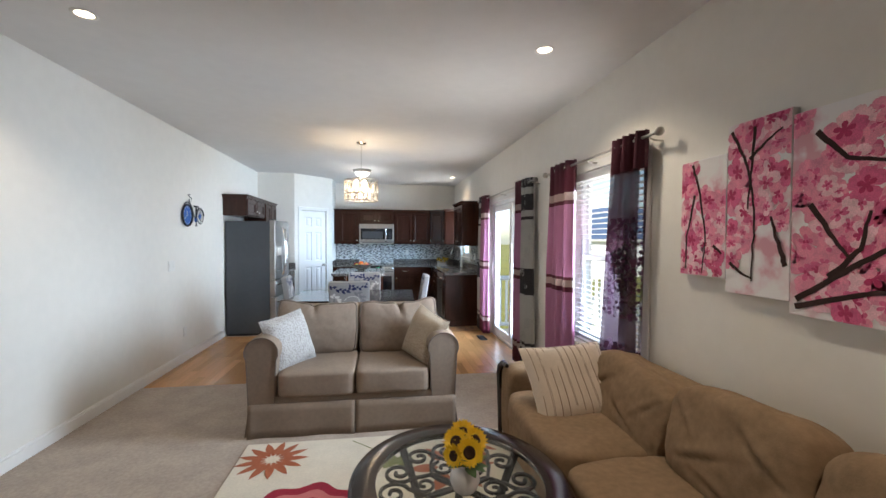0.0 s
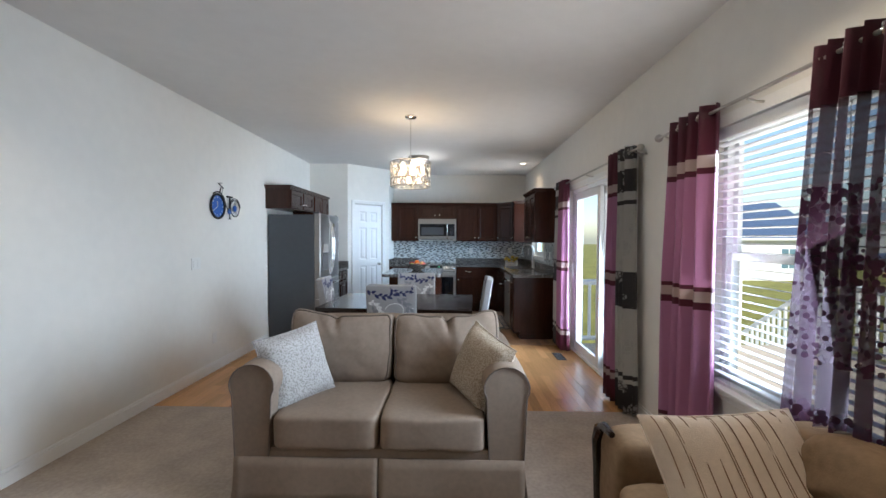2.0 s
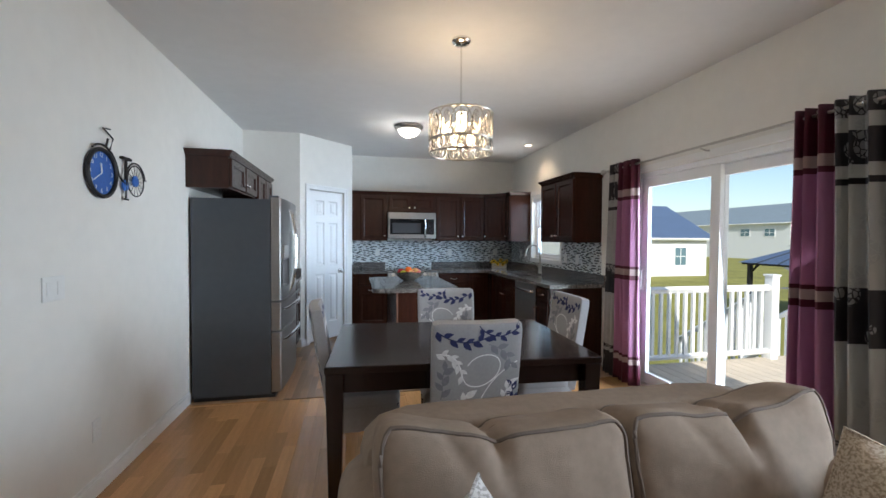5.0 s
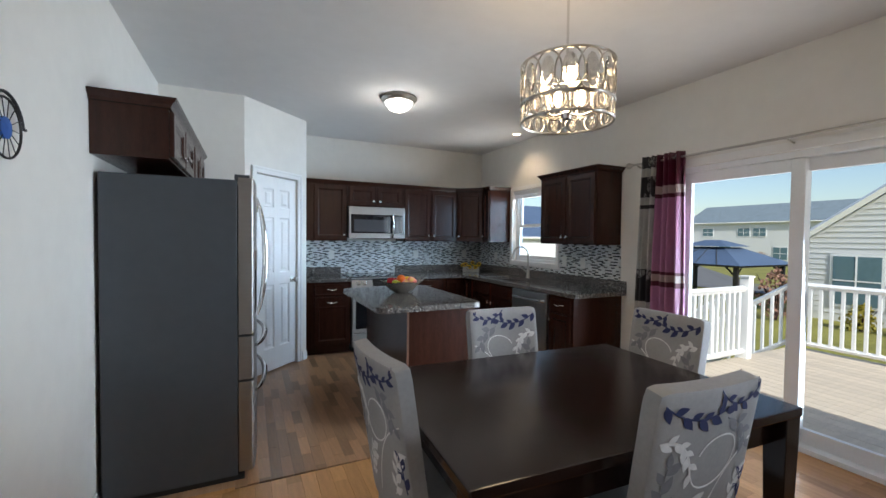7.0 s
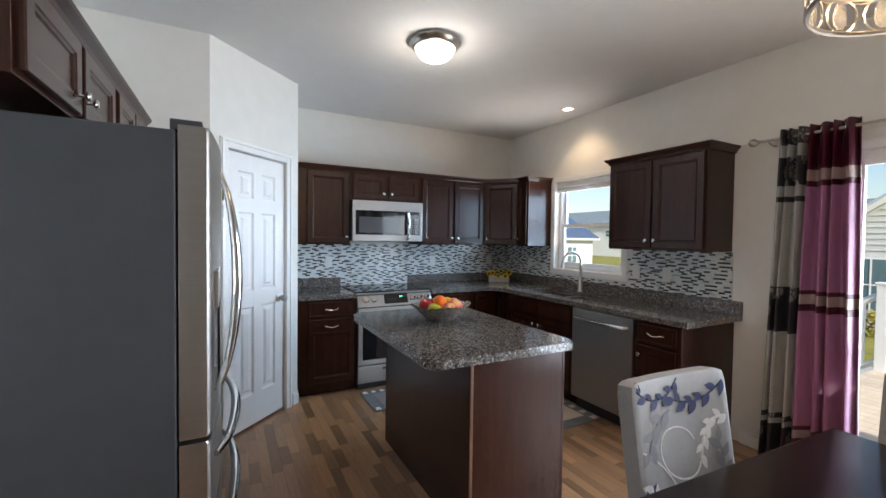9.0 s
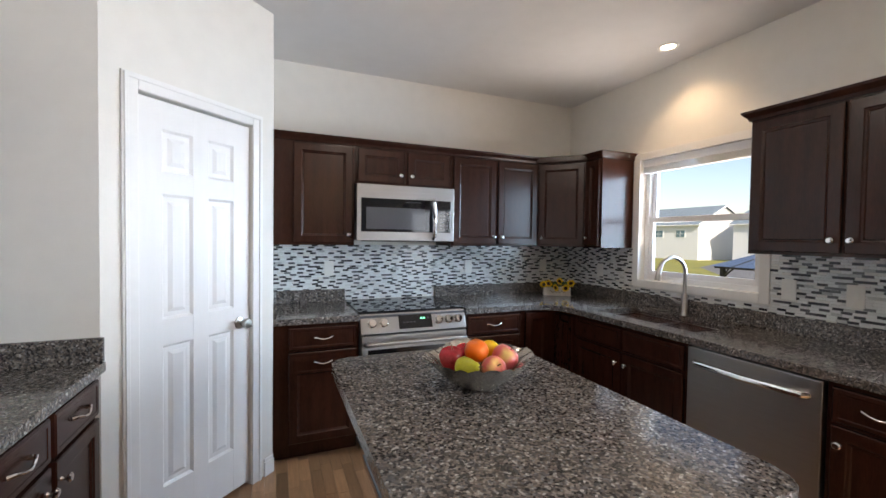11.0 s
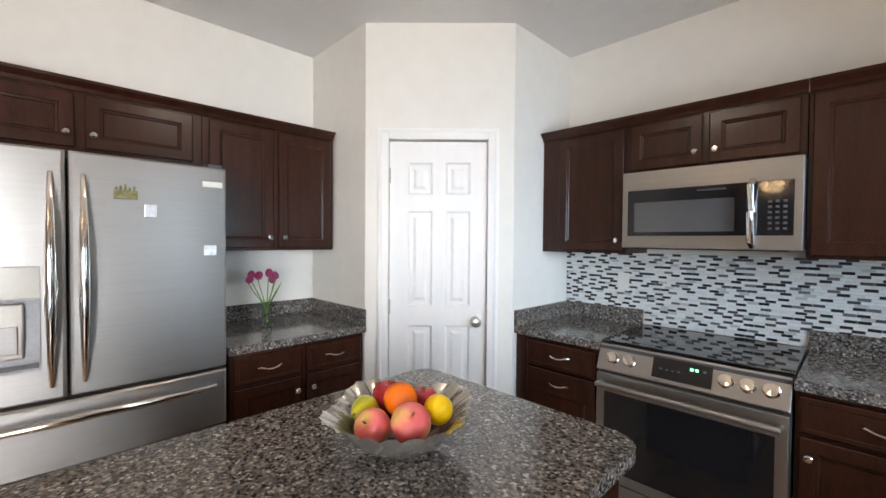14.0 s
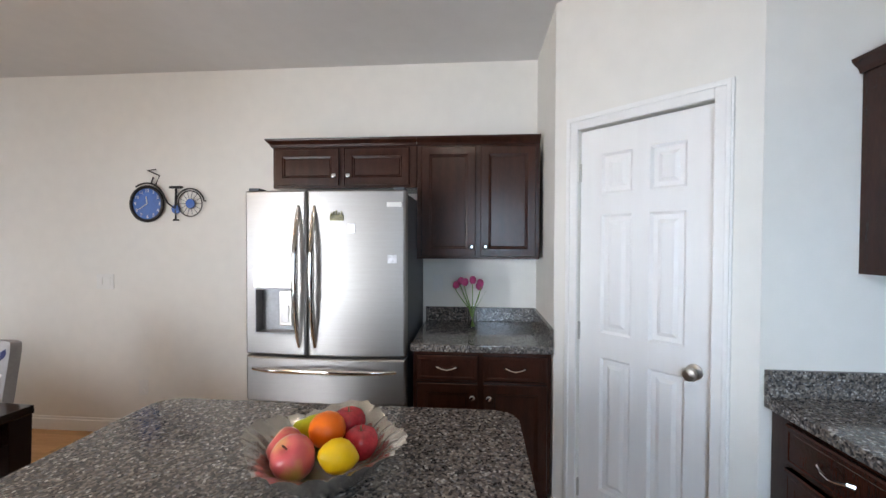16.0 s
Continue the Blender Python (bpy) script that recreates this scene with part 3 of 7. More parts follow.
def lower(base, rz, w, d, layout, label, h=0.875):
    """layout: columns (x0, x1, kind, knob side); kind d: drawer over door, D: door alone, s: false front over door, n: none."""
    u = thing("base_cabinet", base, rz, label, "kitchen cabinet", "kitchen base cabinets", local=True)
    bm = box(bmesh.new(), 0, 0, 0.10, w, d, h, 0.002)
    box(bm, 0.0, 0.07, 0.0, w, d, 0.0995)
    part("body", bm, M_CAB, u, shift=False)
    for x0, x1, kind, k in layout:
        kx = None if not k else (x1 - 0.03 if k == "r" else x0 + 0.03)
        if kind in "ds":
            if kind == "d":
                drawer(u, x0, x1, 0.715, 0.855)
            else:
                part("false_front", rings_xz(bmesh.new(), x0, x1, 0.715, 0.855, [(0, 0.0), (0, -0.016), (0.006, -0.021), (0.02, -0.021), (0.024, -0.019)]), M_CAB, u, shift=False)
            cab_door(u, x0, x1, 0.125, 0.70, (kx, 0.63) if kx else None)
        elif kind == "D":
            cab_door(u, x0, x1, 0.125, 0.855, (kx, 0.60) if kx else None)
        elif kind == "b":
            drawer(u, x0, x1, 0.715, 0.855)
            drawer(u, x0, x1, 0.56, 0.70)
            part("deep_front", rings_xz(bmesh.new(), x0, x1, 0.125, 0.70, [(0, 0.0), (0, -0.017), (0.004, -0.020), (0.05, -0.020), (0.054, -0.016), (0.066, -0.010)]), M_CAB, u, shift=False)
    return u


UB, UT, UD = 1.37, 2.095, 0.33
yU = YB - UD - 0.002
upper((-1.023, yU, 0), 0, 0.54, UD, UB, UT, [(0.125, 0.525, "r")], "dark espresso wood wall cabinet with one door")
upper((-0.481, yU, 0), 0, 0.758, UD, 1.815, UT, [(0.02, 0.365, "r"), (0.395, 0.735, "l")], "short dark wood wall cabinet above the microwave")
upper((0.279, yU, 0), 0, 0.819, UD, UB, UT, [(0.015, 0.40, "r"), (0.42, 0.805, "l")], "dark espresso wood two-door wall cabinet")
# corner unit: its front runs across the corner
cu = thing("corner_wall_cabinet", (1.40, 9.22, 0), 0, "dark espresso wood corner wall cabinet", "kitchen cabinet", "kitchen wall cabinets")
cpts = [(1.10, yU), (1.378, 8.92), (1.708, 8.92), (1.708, YB - 0.002), (1.10, YB - 0.002)]
bm = bmesh.new()
lo, hi = [bm.verts.new((x, y, UB)) for x, y in cpts], [bm.verts.new((x, y, UT)) for x, y in cpts]
for i in range(5):
    bm.faces.new((lo[i], lo[(i + 1) % 5], hi[(i + 1) % 5], hi[i]))
bm.faces.new(lo[::-1]), bm.faces.new(hi)
part("body", bm, M_CAB, cu)
CM = Matrix.Translation((1.10, yU, 0)) @ Matrix.Rotation(math.atan2(8.92 - yU, 0.278), 4, "Z")
bm = rings_xz(bmesh.new(), 0.012, 0.383, UB + 0.015, UT - 0.022, [(0, 0.0), (0, -0.017), (0.004, -0.021), (0.05, -0.021), (0.054, -0.017), (0.066, -0.010)])
bm.transform(CM)
cd = part("door", bm, M_CAB, cu)
part("knob", lathe(bmesh.new(), KNOB, CM @ Matrix.Translation((0.04, -0.021, UB + 0.075)) @ Matrix.Rotation(radians(90), 4, "X"), 12), M_CHROME, cd, "small round chrome knob", True)
bm = bmesh.new()
box(bm, -0.01, -0.036, UT - 0.01, 0.405, 0.0, UT + 0.04, 0.006, m=CM)
part("crown_moulding", bm, M_CAB, cu)
upper((1.378, 8.917, 0), -90, 0.182, UD, UB, UT, [(0.012, 0.165, "l")], "narrow dark wood wall cabinet beside the window", right_end=True)
upper((1.378, 7.645, 0), -90, 0.815, UD, UB, UT, [(0.012, 0.40, "r"), (0.415, 0.803, "l")], "dark espresso wood two-door cabinet beside the window", left_end=True, right_end=True)
# fridge side, facing east
xU = XL + UD + 0.002
upper((xU, 6.50, 0), 90, 0.945, UD, 1.82, UT, [(0.02, 0.445, "r"), (0.48, 0.90, "l")], "short dark wood cabinet above the refrigerator", left_end=True)
upper((xU, 7.447, 0), 90, 0.765, UD, UB, UT, [(0.03, 0.37, "r"), (0.40, 0.74, "l")], "dark espresso wood two-door cabinet beside the pantry")

XC, YC = 1.085, 8.915
lower((-1.023, YC, 0), 0, 0.527, 0.61, [(0.09, 0.51, "b", None)], "dark wood drawer base cabinet beside the range")
lower((0.279, YC, 0), 0, 0.48, 0.61, [(0.015, 0.465, "d", "l")], "dark wood base cabinet with drawer and door")
lower((0.760, YC, 0), 0, 0.945, 0.61, [(0.04, 0.26, "D", None)], "dark wood corner base cabinet")
lower((XC, 8.913, 0), -90, 0.25, 0.62, [(0.04, 0.24, "D", None)], "dark wood narrow corner base cabinet")
lower((XC, 8.661, 0), -90, 0.91, 0.62, [(0.02, 0.445, "s", "r"), (0.465, 0.89, "s", "l")], "dark wood sink base cabinet with two doors")
lower((XC, 7.144, 0), -90, 0.344, 0.62, [(0.02, 0.32, "d", "l")], "dark wood end base cabinet with finished side")
lower((-1.675, 7.475, 0), 90, 0.757, 0.655, [(0.02, 0.36, "d", "r"), (0.39, 0.735, "d", "l")], "dark wood two-door base cabinet beside the pantry")

dw = thing("dishwasher", (XC, 7.446, 0), 0, "stainless steel dishwasher built under the counter", "dishwasher")
part("door", B(XC - 0.022, 7.152, 0.11, XC + 0.02, 7.743, 0.865, bevel=0.006), M_STEEL, dw)
part("body", B(XC + 0.021, 7.150, 0.10, XC + 0.6, 7.745, 0.87), M_BLACK, dw)
part("toe_kick", B(XC + 0.05, 7.150, 0.0, XC + 0.08, 7.745, 0.099), M_BLACK, dw)
part("handle", tube(bmesh.new(), [(XC - 0.02, 7.70, 0.79), (XC - 0.045, 7.69, 0.79), (XC - 0.05, 7.45, 0.785), (XC - 0.045, 7.21, 0.79), (XC - 0.02, 7.20, 0.79)], 0.013, 8, flat=1.3), M_CHROME, dw, "curved pocket bar handle", True)
part("badge", B(XC - 0.0245, 7.20, 0.16, XC - 0.0225, 7.25, 0.175), M_BLACK, dw)

# worktops with upstands
def slab_top(bm, pts, z0=0.877, z1=0.917, round_at=(), r=0.05):
    out = []
    n = len(pts)
    for i, p in enumerate(pts):
        p = Vector(p)
        if i in round_at:
            a, b = (Vector(pts[i - 1]) - p).normalized(), (Vector(pts[(i + 1) % n]) - p).normalized()
            rr = r if isinstance(r, float) else r[i]
            s, e = p + a * rr, p + b * rr
            for k in range(7):
                t = k / 6
                out.append(s * (1 - t) ** 2 + p * 2 * t * (1 - t) + e * t * t)
        else:
            out.append(p)
    lo, hi = [bm.verts.new((q.x, q.y, z0)) for q in out], [bm.verts.new((q.x, q.y, z1)) for q in out]
    m = len(out)
    for i in range(m):
        bm.faces.new((lo[i], lo[(i + 1) % m], hi[(i + 1) % m], hi[i]))
    f = [bm.faces.new(lo[::-1]), bm.faces.new(hi)]
    bmesh.ops.bevel(bm, geom=list(f[1].edges), offset=0.006, segments=2, affect="EDGES")
    return bm


SX0, SX1, SY0, SY1 = 1.19, 1.58, 7.80, 8.56
wt = thing("worktop", (1.4, 8.0, 0.877), 0, "speckled grey-brown granite L-shaped worktop with upstand", "countertop")
bm = slab_top(bmesh.new(), [(0.277, YB - 0.003), (0.277, 8.885), (0.93, 8.885), (1.05, 8.76), (1.05, SY1), (XR - 0.003, SY1), (XR - 0.003, YB - 0.003)], round_at=(2, 3), r=0.08)
part("slab", bm, M_GRANITE, wt)
bm = bmesh.new()
box(bm, 1.05, 6.745, 0.877, XR - 0.003, SY0, 0.917, 0.005)
box(bm, 1.05, SY0 - 0.004, 0.8775, SX0, SY1 + 0.004, 0.9165)
box(bm, SX1, SY0 - 0.004, 0.8775, XR - 0.003, SY1 + 0.004, 0.9165)
part("slab", bm, M_GRANITE, wt)
part("upstand", B(0.277, YB - 0.022, 0.917, XR - 0.024, YB - 0.002, 1.015, bevel=0.003), M_GRANITE, wt)
part("upstand", B(XR - 0.022, 6.745, 0.917, XR - 0.002, YB - 0.003, 1.015, bevel=0.003), M_GRANITE, wt)
wt = thing("worktop", (-0.76, 9.2, 0.877), 0, "short granite worktop beside the range", "countertop")
part("slab", B(PC[0] + 0.003, 8.885, 0.877, -0.497, YB - 0.003, 0.917, bevel=0.005), M_GRANITE, wt)
part("upstand", B(PC[0] + 0.023, YB - 0.022, 0.917, -0.497, YB - 0.002, 1.015, bevel=0.003), M_GRANITE, wt)
part("upstand", B(PC[0] + 0.002, 8.885, 0.917, PC[0] + 0.022, YB - 0.003, 1.015, bevel=0.003), M_GRANITE, wt)
wt = thing("worktop", (-2.0, 7.85, 0.877), 0, "granite worktop between refrigerator and pantry", "countertop")
part("slab", B(XL + 0.003, 7.465, 0.877, -1.64, PA[1] - 0.003, 0.917, bevel=0.005), M_GRANITE, wt)
part("upstand", B(XL + 0.002, 7.465, 0.917, XL + 0.022, PA[1] - 0.023, 1.015, bevel=0.003), M_GRANITE, wt)
part("upstand", B(XL + 0.003, PA[1] - 0.022, 0.917, -1.645, PA[1] - 0.002, 1.015, bevel=0.003), M_GRANITE, wt)

sink = thing("sink", (1.38, 8.18, 0.72), 0, "stainless steel double-bowl undermount sink", "sink")
for y0, y1, z0 in ((SY0, 8.155, 0.74), (8.185, SY1, 0.70)):
    bm = bmesh.new()
    box(bm, SX0 + 0.002, y0 + 0.002, z0, SX1 - 0.002, y1 - 0.002, z0 + 0.006)
    for a in ((SX0 - 0.004, y0 - 0.004, SX0 + 0.002, y1 + 0.004), (SX1 - 0.002, y0 - 0.004, SX1 + 0.004, y1 + 0.004), (SX0 + 0.002, y0 - 0.004, SX1 - 0.002, y0 + 0.002), (SX0 + 0.002, y1 - 0.002, SX1 - 0.002, y1 + 0.004)):
        box(bm, a[0], a[1], z0, a[2], a[3], 0.8765)
    bowl = part("bowl", bm, M_STEEL, sink)
    part("drain", lathe(bmesh.new(), [(0.0, 0), (0.045, 0), (0.045, 0.004), (0.02, 0.002), (0, 0.002)], Matrix.Translation((1.40, (y0 + y1) / 2, z0 + 0.006)), 20), M_CHROME, bowl)
part("divider", B(SX0, 8.1595, 0.74, SX1, 8.1805, 0.872, bevel=0.004), M_STEEL, sink)
fa = thing("faucet", (1.62, 8.19, 0.917), 0, "brushed nickel gooseneck pull-down kitchen faucet", "faucet")
part("base", lathe(bmesh.new(), [(0.03, 0), (0.03, 0.008), (0.023, 0.016), (0.022, 0.13), (0.018, 0.15), (0.0, 0.151)], Matrix.Translation((1.62, 8.19, 0.9175)), 18), M_NICKEL, fa, smooth=True)
arc = [(1.62, 8.19, 1.06), (1.62, 8.19, 1.22)] + [(1.62 - 0.10 + 0.10 * math.cos(a), 8.19 + 0.02 * (1 - math.cos(a)), 1.22 + 0.10 * math.sin(a)) for a in [math.pi * k / 12 for k in range(1, 11)]] 
part("spout", tube(bmesh.new(), arc, 0.0125, 12), M_NICKEL, fa, smooth=True)
part("spray_head", tube(bmesh.new(), [arc[-1], (1.418, 8.232, 1.225), (1.408, 8.234, 1.16)], [0.014, 0.016, 0.019], 12), M_NICKEL, fa, smooth=True)
part("lever", tube(bmesh.new(), [(1.62, 8.21, 1.0), (1.62, 8.25, 1.005), (1.61, 8.30, 1.03)], [0.012, 0.009, 0.006], 8), M_NICKEL, fa, smooth=True)

# range
RX0, RX1 = -0.492, 0.272
rg = thing("range", (-0.11, 9.2, 0), 0, "stainless steel slide-in electric range with black glass top", "stove")
part("body", B(RX0, 8.905, 0.06, RX1, 9.505, 0.905), M_STEELDARK, rg)
part("cooktop", B(RX0 - 0.003, 8.935, 0.9185, RX1 + 0.003, 9.525, 0.926, bevel=0.002), M_BLACKGLASS, rg)
CPM = Matrix.Translation((0, 8.865, 0.79)) @ Matrix.Rotation(radians(-22), 4, "X")
cp = part("control_panel", box(bmesh.new(), RX0, 0.0, 0.0, RX1, 0.045, 0.135, 0.006, m=CPM), M_STEEL, rg)
part("display", box(bmesh.new(), -0.23, -0.003, 0.02, 0.01, 0.003, 0.115, m=CPM), M_BLACKGLASS, cp)
for k, wx in enumerate((-0.20, -0.175, -0.15, -0.125, -0.075, -0.055, -0.025)):
    part("digit", box(bmesh.new(), wx, -0.0045, 0.06 if k < 4 else 0.08, wx + 0.013, -0.0032, 0.066 if k < 4 else 0.092, m=CPM), M_DIGIT if k > 3 and k < 6 else M_GREYGLASS, cp)
for kx in (-0.415, -0.335, 0.06, 0.135, 0.21):
    part("knob", lathe(bmesh.new(), [(0.030, 0), (0.030, 0.006), (0.026, 0.008), (0.023, 0.032), (0.0, 0.034)], CPM @ Matrix.Translation((kx, 0, 0.068)) @ Matrix.Rotation(radians(90), 4, "X"), 20), M_CHROME, cp, "round polished control knob", True)
od = part("oven_door", B(RX0 + 0.003, 8.862, 0.24, RX1 - 0.003, 8.903, 0.775, bevel=0.006), M_STEEL, rg)
part("oven_window", B(RX0 + 0.045, 8.858, 0.29, RX1 - 0.045, 8.864, 0.685, bevel=0.002), M_BLACKGLASS, od)
part("vent_slot", B(RX0 + 0.02, 8.868, 0.778, RX1 - 0.02, 8.90, 0.788), M_BLACK, rg)
part("handle", tube(bmesh.new(), [(RX0 + 0.03, 8.862, 0.725), (RX0 + 0.03, 8.81, 0.73), (RX0 + 0.12, 8.80, 0.735), (-0.11, 8.795, 0.738), (RX1 - 0.12, 8.80, 0.735), (RX1 - 0.03, 8.81, 0.73), (RX1 - 0.03, 8.862, 0.725)], 0.014, 10), M_STEEL, od, "long bar handle", True)
part("drawer", B(RX0 + 0.003, 8.866, 0.07, RX1 - 0.003, 8.903, 0.23, bevel=0.006), M_STEEL, rg)
part("drawer_grip", B(-0.25, 8.86, 0.185, 0.03, 8.867, 0.205, bevel=0.002), M_STEELDARK, rg)
part("foot", B(RX0 + 0.02, 8.93, 0.0, RX1 - 0.02, 9.45, 0.06), M_BLACK, rg)
for bx, by, br in ((-0.30, 9.08, 0.10), (0.08, 9.08, 0.085), (-0.30, 9.36, 0.075), (0.08, 9.36, 0.10)):
    part("burner_ring", tube(bmesh.new(), [(bx + br * math.cos(a), by + br * math.sin(a), 0.9262) for a in [math.tau * k / 32 for k in range(32)]], 0.0012, 4, True), M_GREYGLASS, rg)

mw = thing("microwave", (-0.1, 9.3, 1.41), 0, "stainless steel over-the-range microwave", "microwave")
MX0, MX1, MZ0, MZ1, MY = -0.478, 0.274, 1.405, 1.812, 9.14
part("body", B(MX0, MY + 0.02, MZ0 + 0.004, MX1, YB - 0.003, MZ1), M_STEELDARK, mw)
md = part("door", B(MX0, MY - 0.015, MZ0, MX1, MY + 0.019, MZ1 - 0.001, bevel=0.004), M_STEEL, mw)
part("window_surround", B(MX0 + 0.03, MY - 0.019, MZ0 + 0.065, MX1 - 0.03, MY - 0.013, MZ1 - 0.10, bevel=0.003), M_BLACKGLASS, md)
part("window", B(MX0 + 0.065, MY - 0.0205, MZ0 + 0.085, MX1 - 0.24, MY - 0.018, MZ1 - 0.165), M_GREYGLASS, md)
part("handle", tube(bmesh.new(), [(MX1 - 0.175, MY - 0.018, MZ0 + 0.02), (MX1 - 0.175, MY - 0.05, MZ0 + 0.035), (MX1 - 0.175, MY - 0.06, MZ0 + 0.17), (MX1 - 0.175, MY - 0.05, MZ0 + 0.29), (MX1 - 0.175, MY - 0.018, MZ0 + 0.31)], 0.016, 10), M_CHROME, md, "vertical chrome bar handle", True)
for r in range(6):
    for c in range(3):
        part("key", B(MX1 - 0.118 + c * 0.026, MY - 0.0202, MZ0 + 0.09 + r * 0.024, MX1 - 0.104 + c * 0.026, MY - 0.0188, MZ0 + 0.101 + r * 0.024), M_GREYGLASS, md)
part("badge", B(-0.12, MY - 0.0202, MZ1 - 0.125, 0.0, MY - 0.0188, MZ1 - 0.117), M_GREYGLASS, md)
part("vent_grille", B(MX0 + 0.05, MY + 0.03, MZ0 - 0.006, MX1 - 0.05, MY + 0.09, MZ0 + 0.004), M_BLACK, mw)

# refrigerator
FY0, FY1, FX, FT = 6.543, 7.445, -1.60, 1.755
fr = thing("refrigerator", (-1.97, 7.0, 0), 0, "stainless french-door refrigerator with dark grey sides", "refrigerator")
part("body", B(XL + 0.02, FY0, 0.03, FX - 0.085, FY1, FT - 0.015, bevel=0.006), M_STEELDARK, fr)
part("base_grille", B(XL + 0.03, FY0 + 0.01, 0.0, FX - 0.05, FY1 - 0.01, 0.029), M_BLACK, fr)


def bowed(y0, y1, z0, z1, hole=None):
    """A door front that bows gently over the whole width of the refrigerator."""
    bm = bmesh.new()
    n = 14
    def px(y):
        u = (y - (FY0 + FY1) / 2) / ((FY1 - FY0) / 2)
        e = min(y - y0, y1 - y)
        return FX + 0.022 * (1 - u * u) - (0.010 * max(0, 1 - e / 0.012) ** 2)
    ys = sorted({y0 + (y1 - y0) * k / n for k in range(n + 1)} | {y0 + 0.004, y0 + 0.012, y1 - 0.012, y1 - 0.004} | (set(hole[:2]) if hole else set()))
    zz = sorted({z0, z1, z0 + 0.008, z1 - 0.008} | (set(hole[2:]) if hole else set()))
    g = [[bm.verts.new((px(y) - (0.006 if z in (z0, z1) else 0), y, z)) for z in zz] for y in ys]
    for i in range(len(ys) - 1):
        for j in range(len(zz) - 1):
            if hole and hole[0] - 1e-6 <= ys[i] < hole[1] - 1e-6 and hole[2] - 1e-6 <= zz[j] < hole[3] - 1e-6:
                continue
            bm.faces.new((g[i][j], g[i + 1][j], g[i + 1][j + 1], g[i][j + 1]))
    XB = FX - 0.08
    back = [bm.verts.new((XB, y, z)) for y, z in ((y0, z0), (y1, z0), (y1, z1), (y0, z1))]
    bm.faces.new(back)
    bm.faces.new([g[0][j] for j in range(len(zz))] + [back[3], back[0]])
    bm.faces.new([g[-1][j] for j in range(len(zz))] + [back[2], back[1]])
    bm.faces.new([g[i][0] for i in range(len(ys))] + [back[1], back[0]])
    bm.faces.new([g[i][-1] for i in range(len(ys))] + [back[2], back[3]])
    return bm


FM = 6.905
fd = part("left_door", bowed(FY0, FM - 0.004, 0.852, FT, (6.60, 6.835, 0.965, 1.22)), M_STEEL, fr)
fd2 = part("right_door", bowed(FM + 0.004, FY1, 0.852, FT), M_STEEL, fr)
fz = part("middle_drawer", bowed(FY0, FY1, 0.588, 0.838), M_STEEL, fr)
fz2 = part("freezer_drawer", bowed(FY0, FY1, 0.05, 0.574), M_STEEL, fr)
for y, par in ((FM - 0.045, fd), (FM + 0.045, fd2)):
    pts = [(FX + 0.02 + 0.055 * math.sin(math.pi * k / 12) ** 0.7, y, 0.90 + 0.77 * k / 12) for k in range(13)]
    part("handle", tube(bmesh.new(), pts, [0.008 + 0.010 * math.sin(math.pi * k / 12) for k in range(13)], 10), M_CHROME, par, "long bowed chrome handle", True)
for zh, par in ((0.785, fz), (0.515, fz2)):
    pts = [(FX + 0.012 + 0.06 * math.sin(math.pi * k / 12) ** 0.6, FY0 + 0.05 + (FY1 - FY0 - 0.10) * k / 12, zh - 0.012 * abs(k / 6 - 1)) for k in range(13)]
    part("handle", tube(bmesh.new(), pts, [0.010 + 0.008 * math.sin(math.pi * k / 12) for k in range(13)], 10), M_CHROME, par, "long bowed chrome handle", True)
part("dispenser_panel", B(FX + 0.004, 6.60, 1.222, FX + 0.020, 6.835, 1.335, bevel=0.003), M_NICKEL, fd)
bm = bmesh.new()
box(bm, FX - 0.072, 6.602, 0.967, FX - 0.066, 6.833, 1.218)
box(bm, FX - 0.066, 6.602, 0.967, FX + 0.012, 6.833, 0.975)
box(bm, FX - 0.066, 6.602, 1.21, FX + 0.008, 6.833, 1.218)
box(bm, FX - 0.066, 6.602, 0.975, FX + 0.006, 6.607, 1.21)
box(bm, FX - 0.066, 6.828, 0.975, FX + 0.010, 6.833, 1.21)
part("dispenser_recess", bm, material("silver_grey_plastic", (0.28, 0.28, 0.29), 0.4, 0.3), fd)
part("dispenser_paddle", B(FX - 0.062, 6.715, 1.0, FX - 0.045, 6.79, 1.2, bevel=0.006), M_NICKEL, fd)
part("paddle_inset", B(FX - 0.044, 6.73, 1.02, FX - 0.038, 6.775, 1.12, bevel=0.003), M_STEEL, fd)
part("badge", B(FX + 0.006, 7.345, 1.665, FX + 0.0125, 7.425, 1.69, bevel=0.001), M_WHITEPL, fd2)
part("hinge_cover", B(FX - 0.10, FY0 + 0.01, FT - 0.014, FX - 0.02, FY0 + 0.07, FT + 0.018, bevel=0.004), M_STEELDARK, fr)
part("hinge_cover", B(FX - 0.10, FY1 - 0.07, FT - 0.014, FX - 0.02, FY1 - 0.01, FT + 0.018, bevel=0.004), M_STEELDARK, fr)
M_MAGNET = material("silver_photo_magnet", (0.6, 0.6, 0.62), 0.3, 0.5, vary=0.3, scale=40)
M_MAGNET2 = material("green_gold_magnet", (0.16, 0.15, 0.06), 0.4, vary=0.6, scale=60)
